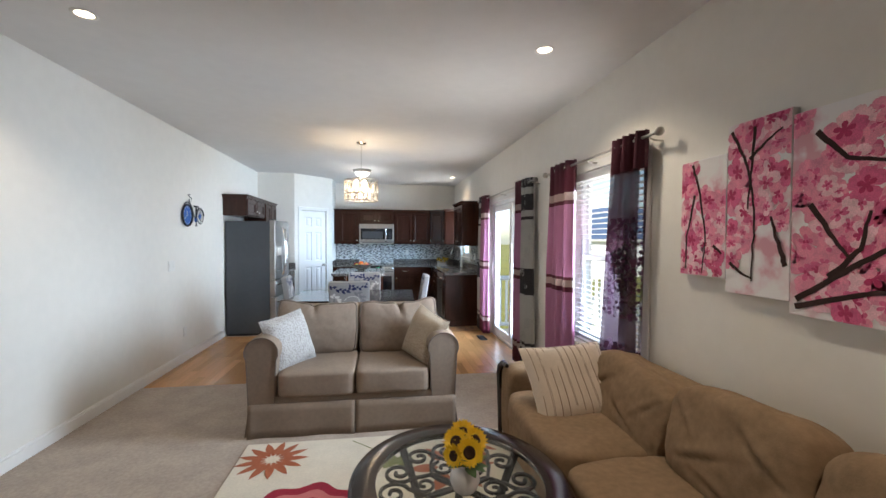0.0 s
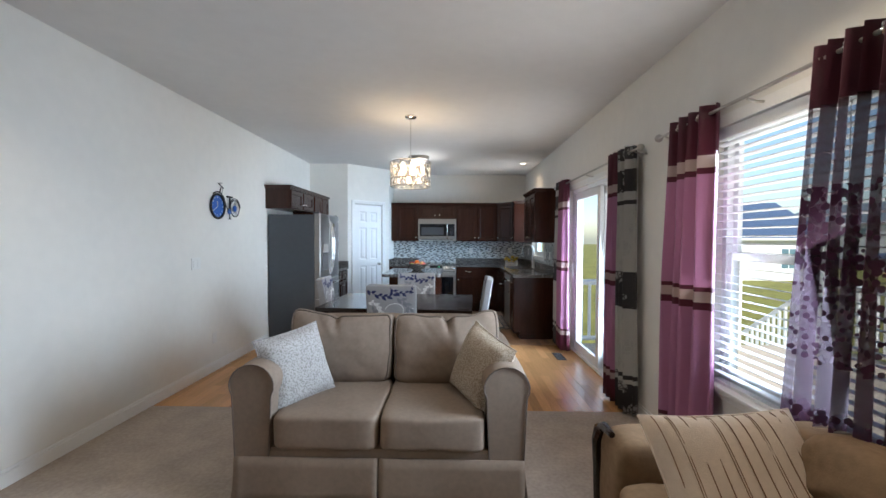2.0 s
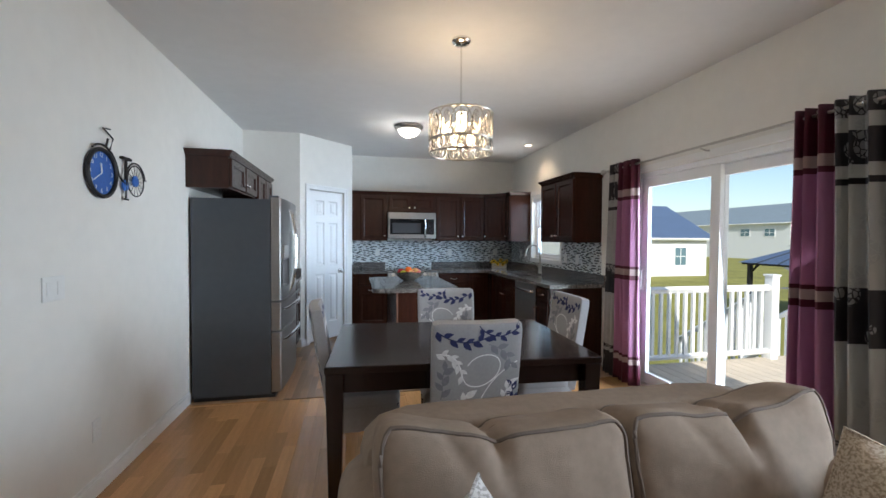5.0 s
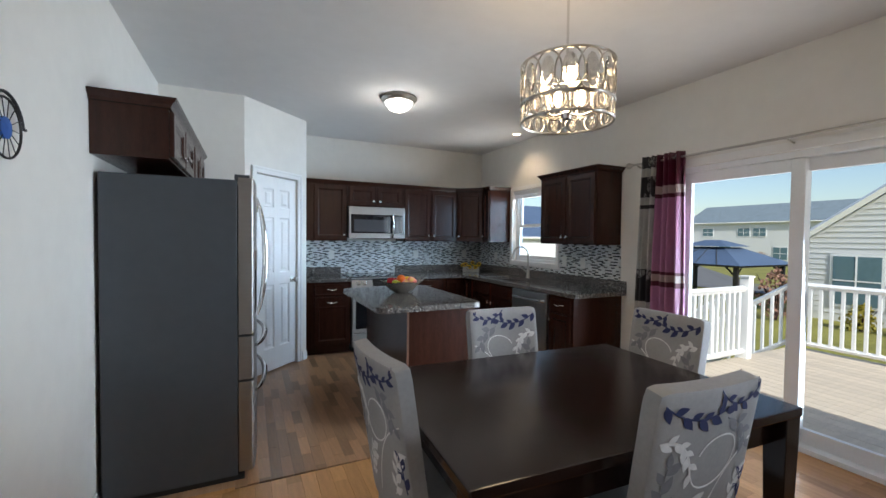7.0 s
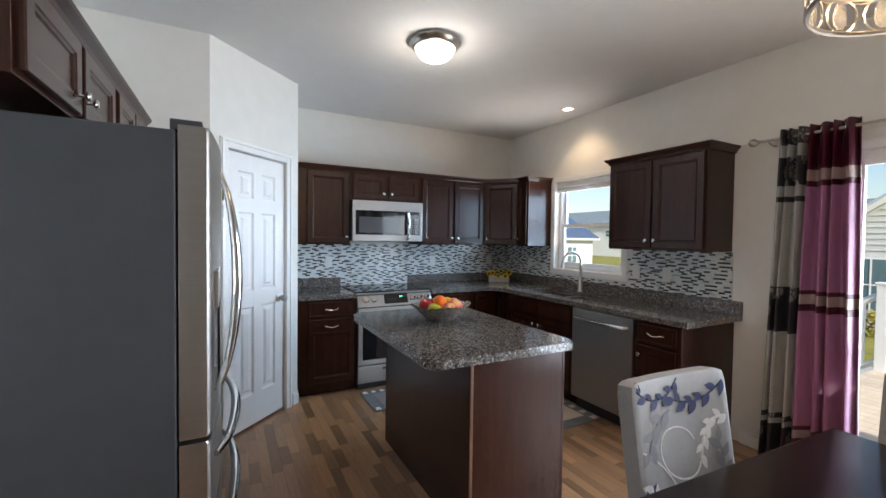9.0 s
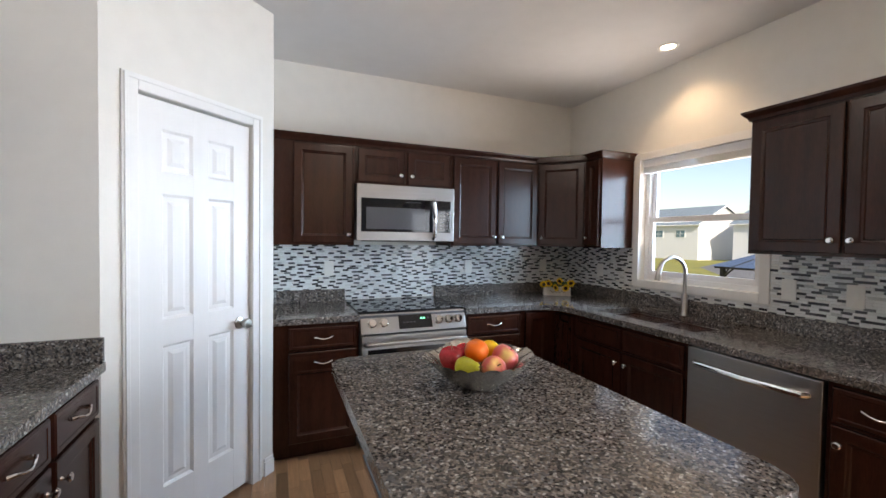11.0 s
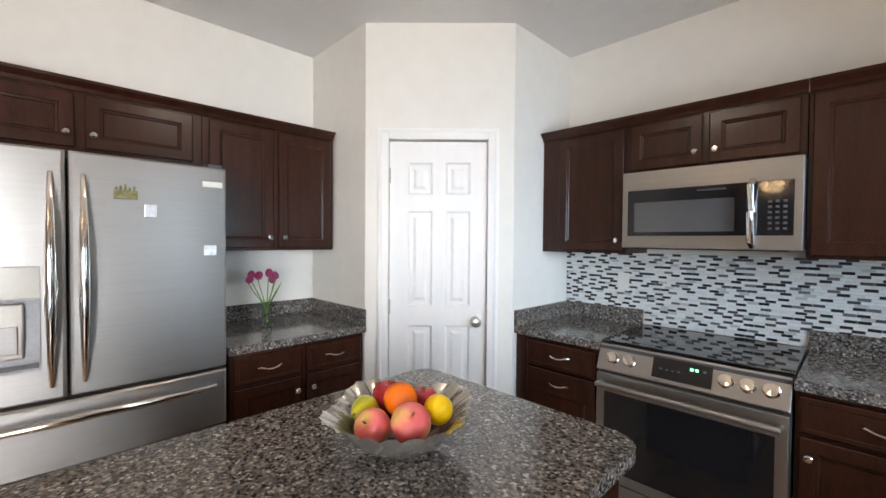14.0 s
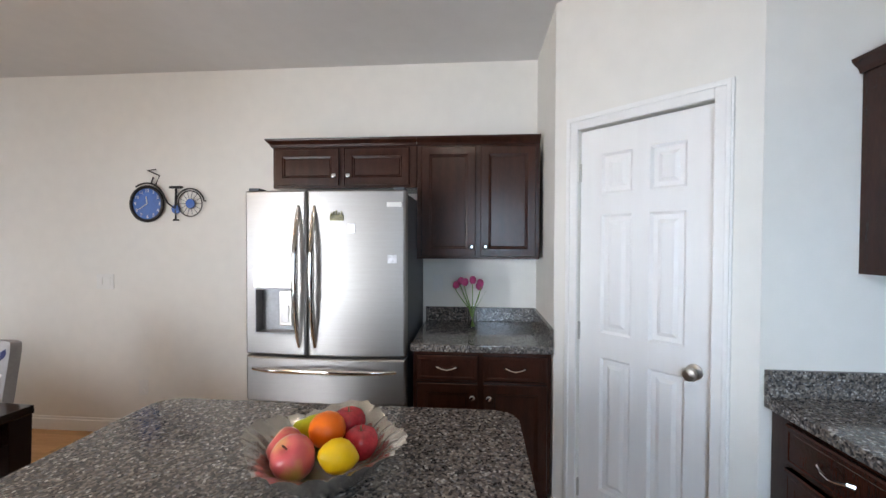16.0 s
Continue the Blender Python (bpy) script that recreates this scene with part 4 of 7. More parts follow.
for y, z, w, h, mm, lab in ((7.075, 1.612, 0.075, 0.045, M_MAGNET2, "small green skyline souvenir magnet"), (7.155, 1.548, 0.042, 0.05, M_MAGNET, "small square silver picture magnet"), (7.375, 1.385, 0.05, 0.045, M_MAGNET, "small silver picture magnet")):
    u = (y - 7.0) / 0.445
    X = FX + 0.022 * (1 - u * u) + 0.003
    bm = box(bmesh.new(), X - 0.001, y - w / 2, z - h / 2, X + 0.006, y + w / 2, z + h / 2 - (0.012 if h < 0.046 and w > 0.06 else 0), 0.002)
    if w > 0.06:
        for k in range(5):
            box(bm, X, y - w / 2 + 0.004 + k * 0.014, z + h / 2 - 0.013, X + 0.005, y - w / 2 + 0.012 + k * 0.014, z + h / 2 + 0.006 * (k % 3), 0.001)
    tagged(part("fridge_magnet", bm, mm), lab, "magnet", "magnets on the refrigerator")

# island
isl = thing("kitchen_island", (-0.3, 7.35, 0), 0, "dark wood kitchen island with granite top", "kitchen island")
part("body", B(-0.565, 6.762, 0.0, 0.005, 7.905, 0.8765, bevel=0.003), M_CAB, isl)
part("end_panel", B(-0.55, 6.757, 0.0, -0.003, 6.7615, 0.876), M_CAB, isl)
# left corner strip in a paler brown than the right one
part("corner_post", B(-0.569, 6.755, 0.0, -0.553, 6.7615, 0.8765, bevel=0.002), material("pale_brown_edge", (0.16, 0.075, 0.045), 0.4, vary=0.25), isl, "lighter brown corner strip")
part("corner_post", B(-0.006, 6.755, 0.0, 0.008, 6.7615, 0.8765, bevel=0.002), M_CAB, isl)
part("worktop", slab_top(bmesh.new(), [(-0.80, 6.708), (0.055, 6.708), (0.055, 7.965), (-0.80, 7.965)], round_at=(0, 1, 2, 3), r=0.075), M_GRANITE, isl, "speckled polished granite top")
for y0, y1, k in ((6.80, 7.15, "l"), (7.17, 7.52, "r"), (7.54, 7.88, "l")):
    bm = rings_xz(bmesh.new(), -y1, -y0, 0.125, 0.855, [(0, 0.0), (0, -0.017), (0.004, -0.021), (0.05, -0.021), (0.054, -0.017), (0.066, -0.010)])
    bm.transform(Matrix.Translation((0.0055, 0, 0)) @ Matrix.Rotation(radians(90), 4, "Z") @ Matrix.Diagonal((-1, 1, 1, 1)))
    part("door", bm, M_CAB, isl)

# outlets and switches
def outlet(m, label, kind="outlet"):
    o = thing("wall_" + kind, tuple(m.translation), 0, label, kind, "wall plates")
    def bb(*a, bevel=0.0):
        return box(bmesh.new(), *a, bevel, m=m)
    part("plate", bb(-0.036, -0.007, -0.058, 0.036, 0.0, 0.058, bevel=0.003), M_WHITEPL, o)
    if kind == "outlet":
        for z in (-0.026, 0.026):
            part("socket", bb(-0.016, -0.0095, z - 0.014, 0.016, -0.006, z + 0.014, bevel=0.002), M_WHITEPL, o)
    else:
        part("rocker", bb(-0.015, -0.010, -0.032, 0.015, -0.006, 0.032, bevel=0.002), M_WHITEPL, o)


def on_wall(x, y, z, deg):
    return Matrix.Translation((x, y, z)) @ Matrix.Rotation(radians(deg), 4, "Z")


for x in (-0.62, 0.592, 1.40):
    outlet(on_wall(x, YB - 0.0105, 1.18, 0), "white wall outlet set in the mosaic")
for y in (9.07, 7.61, 7.32):
    outlet(on_wall(XR - 0.0105, y, 1.165, -90), "white wall plate set in the mosaic", "switch" if y > 9 or y < 7.5 else "outlet")
outlet(on_wall(XR - 0.001, 4.03, 0.375, -90), "white wall outlet above the baseboard")
outlet(on_wall(XL + 0.001, 5.29, 0.355, 90), "white wall outlet above the baseboard")
outlet(on_wall(XL + 0.001, 5.02, 1.162, 90), "white wall light switch", "switch")
outlet(on_wall(XL + 0.001, 4.95, 1.162, 90), "white wall light switch", "switch")
outlet(on_wall(XL + 0.001, 7.55, 1.183, 90), "white wall outlet above the worktop")


# ---- things on the worktops ----
def fruit_bowl(cx, cy, cz):
    b = thing("fruit_bowl", (cx, cy, cz), 0, "ribbed silver glass bowl with wavy rim", "bowl")
    bm = bmesh.new()
    n = 96
    prof = [(0.06, 0.0), (0.065, 0.004), (0.095, 0.022), (0.128, 0.052), (0.157, 0.086), (0.184, 0.108)]
    inner = [(0.180, 0.106), (0.151, 0.090), (0.122, 0.058), (0.088, 0.030), (0.055, 0.012)]
    rings = []
    for r, z in prof + inner:
        ring = []
        for k in range(n):
            a = math.tau * k / n
            f = (r / 0.17) ** 2
            rr = r * (1 + 0.012 * f * math.cos(a * 48)) * (1 + 0.07 * f * math.cos(4 * a + 0.6)) + 0.006 * f * noise.noise(Vector((a * 5, r, 3)))
            ring.append(bm.verts.new((cx + rr * math.cos(a), cy + rr * math.sin(a), cz + z * (1 + 0.06 * f * math.cos(4 * a + 0.6)) + 0.003 * f * math.cos(a * 24))))
        rings.append(ring)
    for p, q in zip(rings, rings[1:]):
        for k in range(n):
            bm.faces.new((p[k], p[(k + 1) % n], q[(k + 1) % n], q[k]))
    bm.faces.new(rings[0][::-1]), bm.faces.new(rings[-1])
    part("bowl_shell", bm, material("silver_ribbed_glass", (0.46, 0.43, 0.39), 0.22, 0.75, vary=0.12, scale=20), b, smooth=True)


def fruit(name, x, y, z, r, mat, label, shape="apple", tilt=(0, 0)):
    m = Matrix.Translation((x, y, z)) @ Matrix.Rotation(tilt[0], 4, "X") @ Matrix.Rotation(tilt[1], 4, "Y")
    if shape == "apple":
        prof = [(0.0, -0.80), (0.22, -0.88), (0.45, -0.84), (0.72, -0.6), (0.92, -0.2), (1.0, 0.15), (0.95, 0.5), (0.75, 0.8), (0.45, 0.92), (0.2, 0.86), (0.0, 0.72)]
    elif shape == "pear":
        prof = [(0.0, -0.85), (0.5, -0.82), (0.85, -0.5), (0.95, -0.1), (0.8, 0.4), (0.55, 0.85), (0.42, 1.15), (0.25, 1.35), (0.0, 1.40)]
    elif shape == "lemon":
        prof = [(0.0, -1.25), (0.2, -1.15), (0.6, -0.8), (0.9, -0.35), (0.97, 0.1), (0.85, 0.55), (0.5, 0.95), (0.2, 1.15), (0.0, 1.2)]
    else:
        prof = [(0.0, -0.95), (0.35, -0.9), (0.72, -0.68), (0.95, -0.28), (1.0, 0.1), (0.9, 0.45), (0.65, 0.76), (0.3, 0.93), (0.0, 0.94)]
    f = thing(name, (x, y, z - r), 0, label, "fruit", "fruit in the bowl")
    part("flesh", lathe(bmesh.new(), [(a * r, b * r) for a, b in prof], m, 24), mat, f, smooth=True)
    if shape in ("apple", "pear"):
        z0 = 0.72 if shape == "apple" else 1.38
        part("stem", tube(bmesh.new(), [m @ Vector((0, 0, z0 * r)), m @ Vector((0.003, 0, (z0 + 0.4) * r))], 0.002, 5), M_STRIPE, f)


M_REDAPPLE = material("dark_red_apple_skin", (0.42, 0.02, 0.03), 0.25, vary=0.3, scale=14)
M_PINKAPPLE = ramp_material("pink_yellow_apple_skin", [(0.36, (0.72, 0.50, 0.14)), (0.50, (0.70, 0.14, 0.13)), (0.7, (0.62, 0.07, 0.10))], 0.28, "noise", 9, False)
M_ORANGE = material("orange_peel", (0.90, 0.17, 0.005), 0.35, vary=0.05, bump=0.25, bscale=300)
M_LEMON = material("yellow_lemon_peel", (0.90, 0.55, 0.005), 0.35, vary=0.06, bump=0.2, bscale=260)
M_PEAR = material("green_yellow_pear_skin", (0.48, 0.47, 0.02), 0.3, vary=0.16, scale=12)
BX, BY, BZ = -0.355, 7.475, 0.9175
fruit_bowl(BX, BY, BZ)
BZ -= 0.010
fruit("red_apple", BX - 0.09, BY + 0.03, BZ + 0.105, 0.043, M_REDAPPLE, "dark red apple in the bowl")
fruit("pear", BX - 0.075, BY - 0.055, BZ + 0.098, 0.038, M_PEAR, "green-yellow pear lying in the bowl", "pear", (1.3, 0.5))
fruit("pink_apple", BX + 0.01, BY - 0.085, BZ + 0.090, 0.043, M_PINKAPPLE, "pink and yellow apple in the bowl", "apple", (0.9, 0.1))
fruit("pink_apple", BX + 0.082, BY - 0.035, BZ + 0.105, 0.047, M_PINKAPPLE, "large pink apple in the bowl", "apple", (0.3, 0.5))
fruit("orange", BX - 0.005, BY + 0.005, BZ + 0.130, 0.043, M_ORANGE, "bright orange on top of the fruit", "orange")
fruit("lemon", BX + 0.075, BY + 0.06, BZ + 0.112, 0.038, M_LEMON, "yellow lemon in the bowl", "lemon", (1.2, 0.5))
fruit("red_apple", BX - 0.01, BY + 0.085, BZ + 0.098, 0.040, M_REDAPPLE, "small red apple in the bowl")

M_STEMG = material("green_stem", (0.16, 0.30, 0.05), 0.5, vary=0.15)
M_TULIP = material("magenta_tulip_petal", (0.32, 0.03, 0.12), 0.5, vary=0.2, scale=20)
vx, vy = -2.05, 7.80
va = thing("tulip_vase", (vx, vy, 0.917), 0, "clear glass vase with magenta tulips", "vase")
part("vase", lathe(bmesh.new(), [(0.0, 0), (0.028, 0), (0.030, 0.004), (0.027, 0.06), (0.030, 0.15), (0.0285, 0.15), (0.025, 0.06), (0.026, 0.012), (0, 0.011)], Matrix.Translation((vx, vy, 0.9175)), 20), M_VASE, va, smooth=True)
for k, (dx, dy, z) in enumerate(((0.02, -0.115, 1.185), (0.01, -0.055, 1.20), (0.03, 0.0, 1.215), (0.0, 0.055, 1.195), (-0.03, -0.085, 1.205), (-0.02, 0.05, 1.17))):
    top = Vector((vx + dx, vy + dy, z))
    part("stem", tube(bmesh.new(), [(vx - dx * 0.15, vy - dy * 0.12, 0.935), (vx + dx * 0.2, vy + dy * 0.2, 1.05), (vx + dx * 0.75, vy + dy * 0.75, z - 0.05), top], 0.003, 6), M_STEMG, va, smooth=True)
    bm = lathe(bmesh.new(), [(0.0, -0.005), (0.014, 0.0), (0.022, 0.015), (0.021, 0.030), (0.013, 0.044), (0.004, 0.047), (0, 0.04)], Matrix.Translation(top) @ Matrix.Rotation(dy * 5, 4, "X") @ Matrix.Rotation(dx * 6, 4, "Y"), 12)
    for v in bm.verts:
        a = math.atan2(v.co.y - top.y, v.co.x - top.x)
        v.co += Vector((math.cos(a), math.sin(a), 0)) * 0.0025 * math.cos(3 * a + k)
    part("bloom", bm, M_TULIP, va, smooth=True)
for s in (-1, 1):
    bm = bmesh.new()
    pts = leaf_outline(0.17, 0.014, 8)
    flat_shape(bm, pts, Matrix.Translation((vx, vy + s * 0.01, 1.03)) @ Matrix.Rotation(radians(90), 4, "Z") @ Matrix.Rotation(radians(-60 if s > 0 else -115), 4, "Y"))
    part("leaf", bm, M_STEMG, va)

M_BOXWOOD = material("whitewashed_wood", (0.66, 0.62, 0.55), 0.7, vary=0.12, scale=12)
M_YELLOW = material("yellow_petal", (0.86, 0.55, 0.01), 0.55, vary=0.12, scale=30)
M_SEED = material("dark_brown_seed_disc", (0.04, 0.018, 0.008), 0.9, vary=0.3, scale=80, bump=0.6, bscale=300)
M_SUNLEAF = material("dark_green_leaf", (0.06, 0.13, 0.03), 0.5, vary=0.2)


def sunflower(parent, c, r, tilt, turn, petals=16):
    m = Matrix.Translation(c) @ Matrix.Rotation(turn, 4, "Z") @ Matrix.Rotation(tilt, 4, "Y")
    bm = bmesh.new()
    for layer in range(2):
        for k in range(petals):
            a = math.tau * (k + 0.5 * layer) / petals + random.uniform(-0.06, 0.06)
            pts = leaf_outline(r * random.uniform(0.62, 0.75), r * 0.14, 5)
            flat_shape(bm, pts, m @ Matrix.Rotation(a, 4, "Z") @ Matrix.Translation((r * 0.3, 0, 0.002 * layer)) @ Matrix.Rotation(radians(-14 - 12 * layer + random.uniform(-8, 8)), 4, "Y"))
    head = part("petals", bm, M_YELLOW, parent, "yellow ray petals")
    part("seed_disc", lathe(bmesh.new(), [(0, -0.004), (r * 0.40, -0.002), (r * 0.42, 0.006), (r * 0.3, 0.011), (r * 0.15, 0.008), (0, 0.007)], m, 18), M_SEED, head, smooth=True)


px, py = 1.40, 9.30
PM = Matrix.Translation((px, py, 0.917)) @ Matrix.Rotation(radians(-28), 4, "Z")
pl = thing("flower_box", (px, py, 0.917), 0, "small whitewashed wooden box of artificial sunflowers", "planter")
bm = bmesh.new()
for a in ((-0.12, -0.04, 0.12, -0.032), (-0.12, 0.032, 0.12, 0.04), (-0.12, -0.032, -0.112, 0.032), (0.112, -0.032, 0.12, 0.032)):
    box(bm, a[0], a[1], 0.0, a[2], a[3], 0.075, 0.002, m=PM)
box(bm, -0.112, -0.032, 0.0, 0.112, 0.032, 0.06, m=PM)
part("box", bm, M_BOXWOOD, pl)
sc = [PM @ Vector((-0.07 + 0.14 * t, -0.0415, 0.037 + 0.010 * math.sin(t * 26) * (1 - t * 0.4))) for t in [k / 40 for k in range(41)]]
part("script_mark", tube(bmesh.new(), sc, 0.0016, 4), M_STRIPE, pl)
for k in range(6):
    c = PM @ Vector((-0.125 + 0.05 * k + random.uniform(-0.015, 0.015), random.uniform(-0.06, 0.02), 0.10 + random.uniform(-0.035, 0.035)))
    sunflower(pl, c, 0.042, radians(65), radians(-115 + random.uniform(-40, 40)), 11)
bm = bmesh.new()
for k in range(26):
    flat_shape(bm, leaf_outline(0.06, 0.014), PM @ Matrix.Translation((random.uniform(-0.11, 0.11), random.uniform(-0.03, 0.03), random.uniform(0.065, 0.10))) @ Matrix.Rotation(random.uniform(0, 6.3), 4, "Z") @ Matrix.Rotation(random.uniform(-1.0, 0.1), 4, "Y"))
part("leaves", bm, M_SUNLEAF, pl)

# kitchen mats
for (x0, y0, x1, y1), lab in (((-0.48, 8.37, 0.28, 8.84), "grey and white patterned mat before the range"), ((0.62, 7.45, 1.12, 8.55), "cream and grey patterned mat before the sink")):
    mt = thing("kitchen_mat", ((x0 + x1) / 2, (y0 + y1) / 2, 0), 0, lab, "mat")
    part("mat_base", B(x0, y0, 0.0005, x1, y1, 0.008, bevel=0.002), material("grey_mat", (0.16, 0.18, 0.20), 0.9, vary=0.15, bump=0.4), mt)
    n = 9
    for i in range(n):
        for s in (0, 1):
            yy = y0 + 0.02 + (y1 - y0 - 0.04) * i / n if x1 - x0 < y1 - y0 else (y0 + 0.02 if s == 0 else y1 - 0.07)
            if x1 - x0 < y1 - y0:
                xa = x0 + 0.02 if s == 0 else x1 - 0.08
                part("stripe", B(xa, yy, 0.0085, xa + 0.06, yy + 0.05, 0.0095), M_CREAM, mt)
            else:
                xa = x0 + 0.02 + (x1 - x0 - 0.04) * i / n
                part("stripe", B(xa, yy, 0.0085, xa + 0.04, yy + 0.05, 0.0095), M_WHITEPRINT, mt)
    part("centre_field", B(x0 + 0.10, y0 + 0.10, 0.0085, x1 - 0.10, y1 - 0.10, 0.0098), M_CREAM if y1 - y0 > 0.6 else M_GREYPRINT, mt)


# ---- ceiling lights ----
for x, y in ((-1.66, 2.61), (1.07, 2.61), (1.43, 8.22)):
    dl = thing("downlight", (x, y, H), 0, "round white recessed ceiling downlight, lit", "downlight", "recessed downlights")
    bm = bmesh.new()
    tube(bm, [(x + 0.056 * math.cos(a), y + 0.056 * math.sin(a), H - 0.003) for a in [math.tau * k / 32 for k in range(32)]], 0.011, 6, True, 0.4)
    part("trim_ring", bm, M_TRIM, dl, smooth=True)
    part("diffuser", lathe(bmesh.new(), [(0, -0.002), (0.047, -0.002), (0.047, -0.001), (0, -0.0005)], Matrix.Translation((x, y, H)), 24), M_CANLED, dl)
fx, fy = -0.345, 7.62
fl = thing("flush_light", (fx, fy, H), 0, "flush ceiling light with frosted dome and nickel rim, lit", "ceiling light")
part("rim", lathe(bmesh.new(), [(0.10, 0), (0.165, -0.002), (0.17, -0.02), (0.16, -0.03), (0.155, -0.042), (0.14, -0.05), (0.13, -0.05), (0.13, -0.01)], Matrix.Translation((fx, fy, H)), 40), M_NICKEL, fl, "brushed nickel stepped rim", True)
part("dome", lathe(bmesh.new(), [(0.136, -0.050), (0.125, -0.072), (0.10, -0.103), (0.06, -0.124), (0.02, -0.134), (0.0, -0.135)], Matrix.Translation((fx, fy, H)), 36), M_DOME, fl, "glowing frosted glass dome", True)
part("finial", lathe(bmesh.new(), [(0.012, -0.131), (0.014, -0.139), (0.006, -0.147), (0.0, -0.151)], Matrix.Translation((fx, fy, H)), 12), M_NICKEL, fl, smooth=True)

qx, qy = -0.26, 5.45
CT, CB, CR = 2.242, 1.978, 0.214
ch = thing("chandelier", (qx, qy, H), 0, "round drum chandelier of metal ovals and champagne crystals, lit", "chandelier")
part("canopy", lathe(bmesh.new(), [(0.0, 0), (0.065, 0), (0.065, -0.012), (0.05, -0.028), (0.012, -0.032), (0, -0.032)], Matrix.Translation((qx, qy, H)), 24), M_CHROME, ch, smooth=True)
part("rod", tube(bmesh.new(), [(qx, qy, H - 0.03), (qx, qy, 2.02)], 0.006, 10), M_CHROME, ch, smooth=True)
def circle(r, z, n=48):
    return [(qx + r * math.cos(math.tau * k / n), qy + r * math.sin(math.tau * k / n), z) for k in range(n)]
for z, r in ((CT, CR), (CB + 0.085, CR), (CB, CR * 0.985)):
    part("hoop", tube(bmesh.new(), circle(r, z), 0.0065, 6, True), M_NICKEL, ch, smooth=True)
N = 14
for k in range(N):
    a0 = math.tau * k / N
    pts, crys = [], []
    for j in range(24):
        th = math.tau * j / 24
        aa = a0 + math.cos(th) * (math.tau / N) * 0.66
        pts.append((qx + CR * math.cos(aa), qy + CR * math.sin(aa), CT - 0.095 + math.sin(th) * 0.095))
    part("oval_link", tube(bmesh.new(), pts, 0.0042, 5, True), M_NICKEL, ch, smooth=True)
    m = Matrix.Translation((qx + CR * math.cos(a0), qy + CR * math.sin(a0), CT - 0.095)) @ Matrix.Rotation(a0 + math.pi / 2, 4, "Z")
    bm = lathe(bmesh.new(), [(0.0, -0.010), (0.022, -0.009), (0.034, 0.0), (0.022, 0.009), (0.0, 0.010)], Matrix.Rotation(radians(90), 4, "X"), 14)
    bm.transform(Matrix.Diagonal((1, 0.55, 2.2, 1)))
    bm.transform(m)
    part("crystal", bm, M_CRYSTAL, ch)
    a1 = a0 + math.pi / N
    pts = []
    for j in range(16):
        th = math.tau * j / 16
        aa = a1 + math.cos(th) * (math.tau / N) * 0.42
        pts.append((qx + CR * math.cos(aa), qy + CR * math.sin(aa), CB + 0.046 + math.sin(th) * 0.044))
    part("lower_link", tube(bmesh.new(), pts, 0.0035, 5, True), M_NICKEL, ch, smooth=True)
    m = Matrix.Translation((qx + CR * math.cos(a1), qy + CR * math.sin(a1), CB + 0.046)) @ Matrix.Rotation(a1 + math.pi / 2, 4, "Z")
    bm = lathe(bmesh.new(), [(0.0, -0.008), (0.014, -0.006), (0.02, 0.0), (0.014, 0.006), (0.0, 0.008)], Matrix.Rotation(radians(90), 4, "X"), 10)
    bm.transform(Matrix.Diagonal((1, 0.55, 1.8, 1)))
    bm.transform(m)
    part("crystal", bm, M_CRYSTAL, ch)
part("hub", lathe(bmesh.new(), [(0, -0.03), (0.02, -0.025), (0.03, 0), (0.02, 0.02), (0, 0.025)], Matrix.Translation((qx, qy, 2.02)), 16), M_CHROME, ch, smooth=True)
for k in range(5):
    a = math.tau * k / 5 + 0.4
    ex, ey = qx + 0.12 * math.cos(a), qy + 0.12 * math.sin(a)
    arm = part("arm", tube(bmesh.new(), [(qx, qy, 2.02), (qx + 0.07 * math.cos(a), qy + 0.07 * math.sin(a), 2.005), (ex, ey, 2.02), (ex, ey, 2.06)], 0.005, 8), M_CHROME, ch, smooth=True)
    part("candle_sleeve", tube(bmesh.new(), [(ex, ey, 2.045), (ex, ey, 2.09)], 0.011, 10), M_CHROME, arm, smooth=True)
    part("bulb", lathe(bmesh.new(), [(0.0, 0), (0.008, 0.0), (0.016, 0.02), (0.017, 0.032), (0.010, 0.058), (0.002, 0.075), (0, 0.076)], Matrix.Translation((ex, ey, 2.09)), 12), M_BULB, arm, "glowing candle bulb", True)


# ---- curtains ----
DKP, PUR, BAND, SIL, BLK = (0.075, 0.006, 0.022), (0.39, 0.165, 0.30), (0.42, 0.32, 0.30), (0.42, 0.42, 0.40), (0.022, 0.020, 0.024)
ZT = 2.2
def zz(*stops):
    return [(max(0, z / ZT), c) for z, c in stops]
M_CURTP = ramp_material("plum_banded_curtain", zz((0, DKP), (0.22, BAND), (0.27, DKP), (0.30, PUR), (1.02, DKP), (1.06, BAND), (1.12, DKP), (1.15, PUR), (1.78, DKP), (1.82, BAND), (1.89, DKP)), 0.42, "axis", ZT, bump=0.15)
M_CURTS = ramp_material("silver_black_banded_curtain", zz((0, BLK), (0.26, SIL), (0.30, BLK), (0.33, SIL), (0.86, BLK), (1.16, SIL), (1.70, BLK), (1.73, SIL), (1.80, BLK), (1.98, SIL), (2.06, BLK)), 0.45, "axis", ZT, bump=0.15)
tr = M_CURTS.node_tree
pr, co_ = tr.nodes["Principled BSDF"], tr.nodes.new("ShaderNodeTexCoord")
vo_ = tr.nodes.new("ShaderNodeTexVoronoi")
vo_.feature, vo_.inputs["Scale"].default_value = "DISTANCE_TO_EDGE", 26
tr.links.new(co_.outputs["Object"], vo_.inputs["Vector"])
big_ = tr.nodes.new("ShaderNodeTexVoronoi")
big_.inputs["Scale"].default_value = 6.5
tr.links.new(co_.outputs["Object"], big_.inputs["Vector"])
pet = tr.nodes.new("ShaderNodeMath")
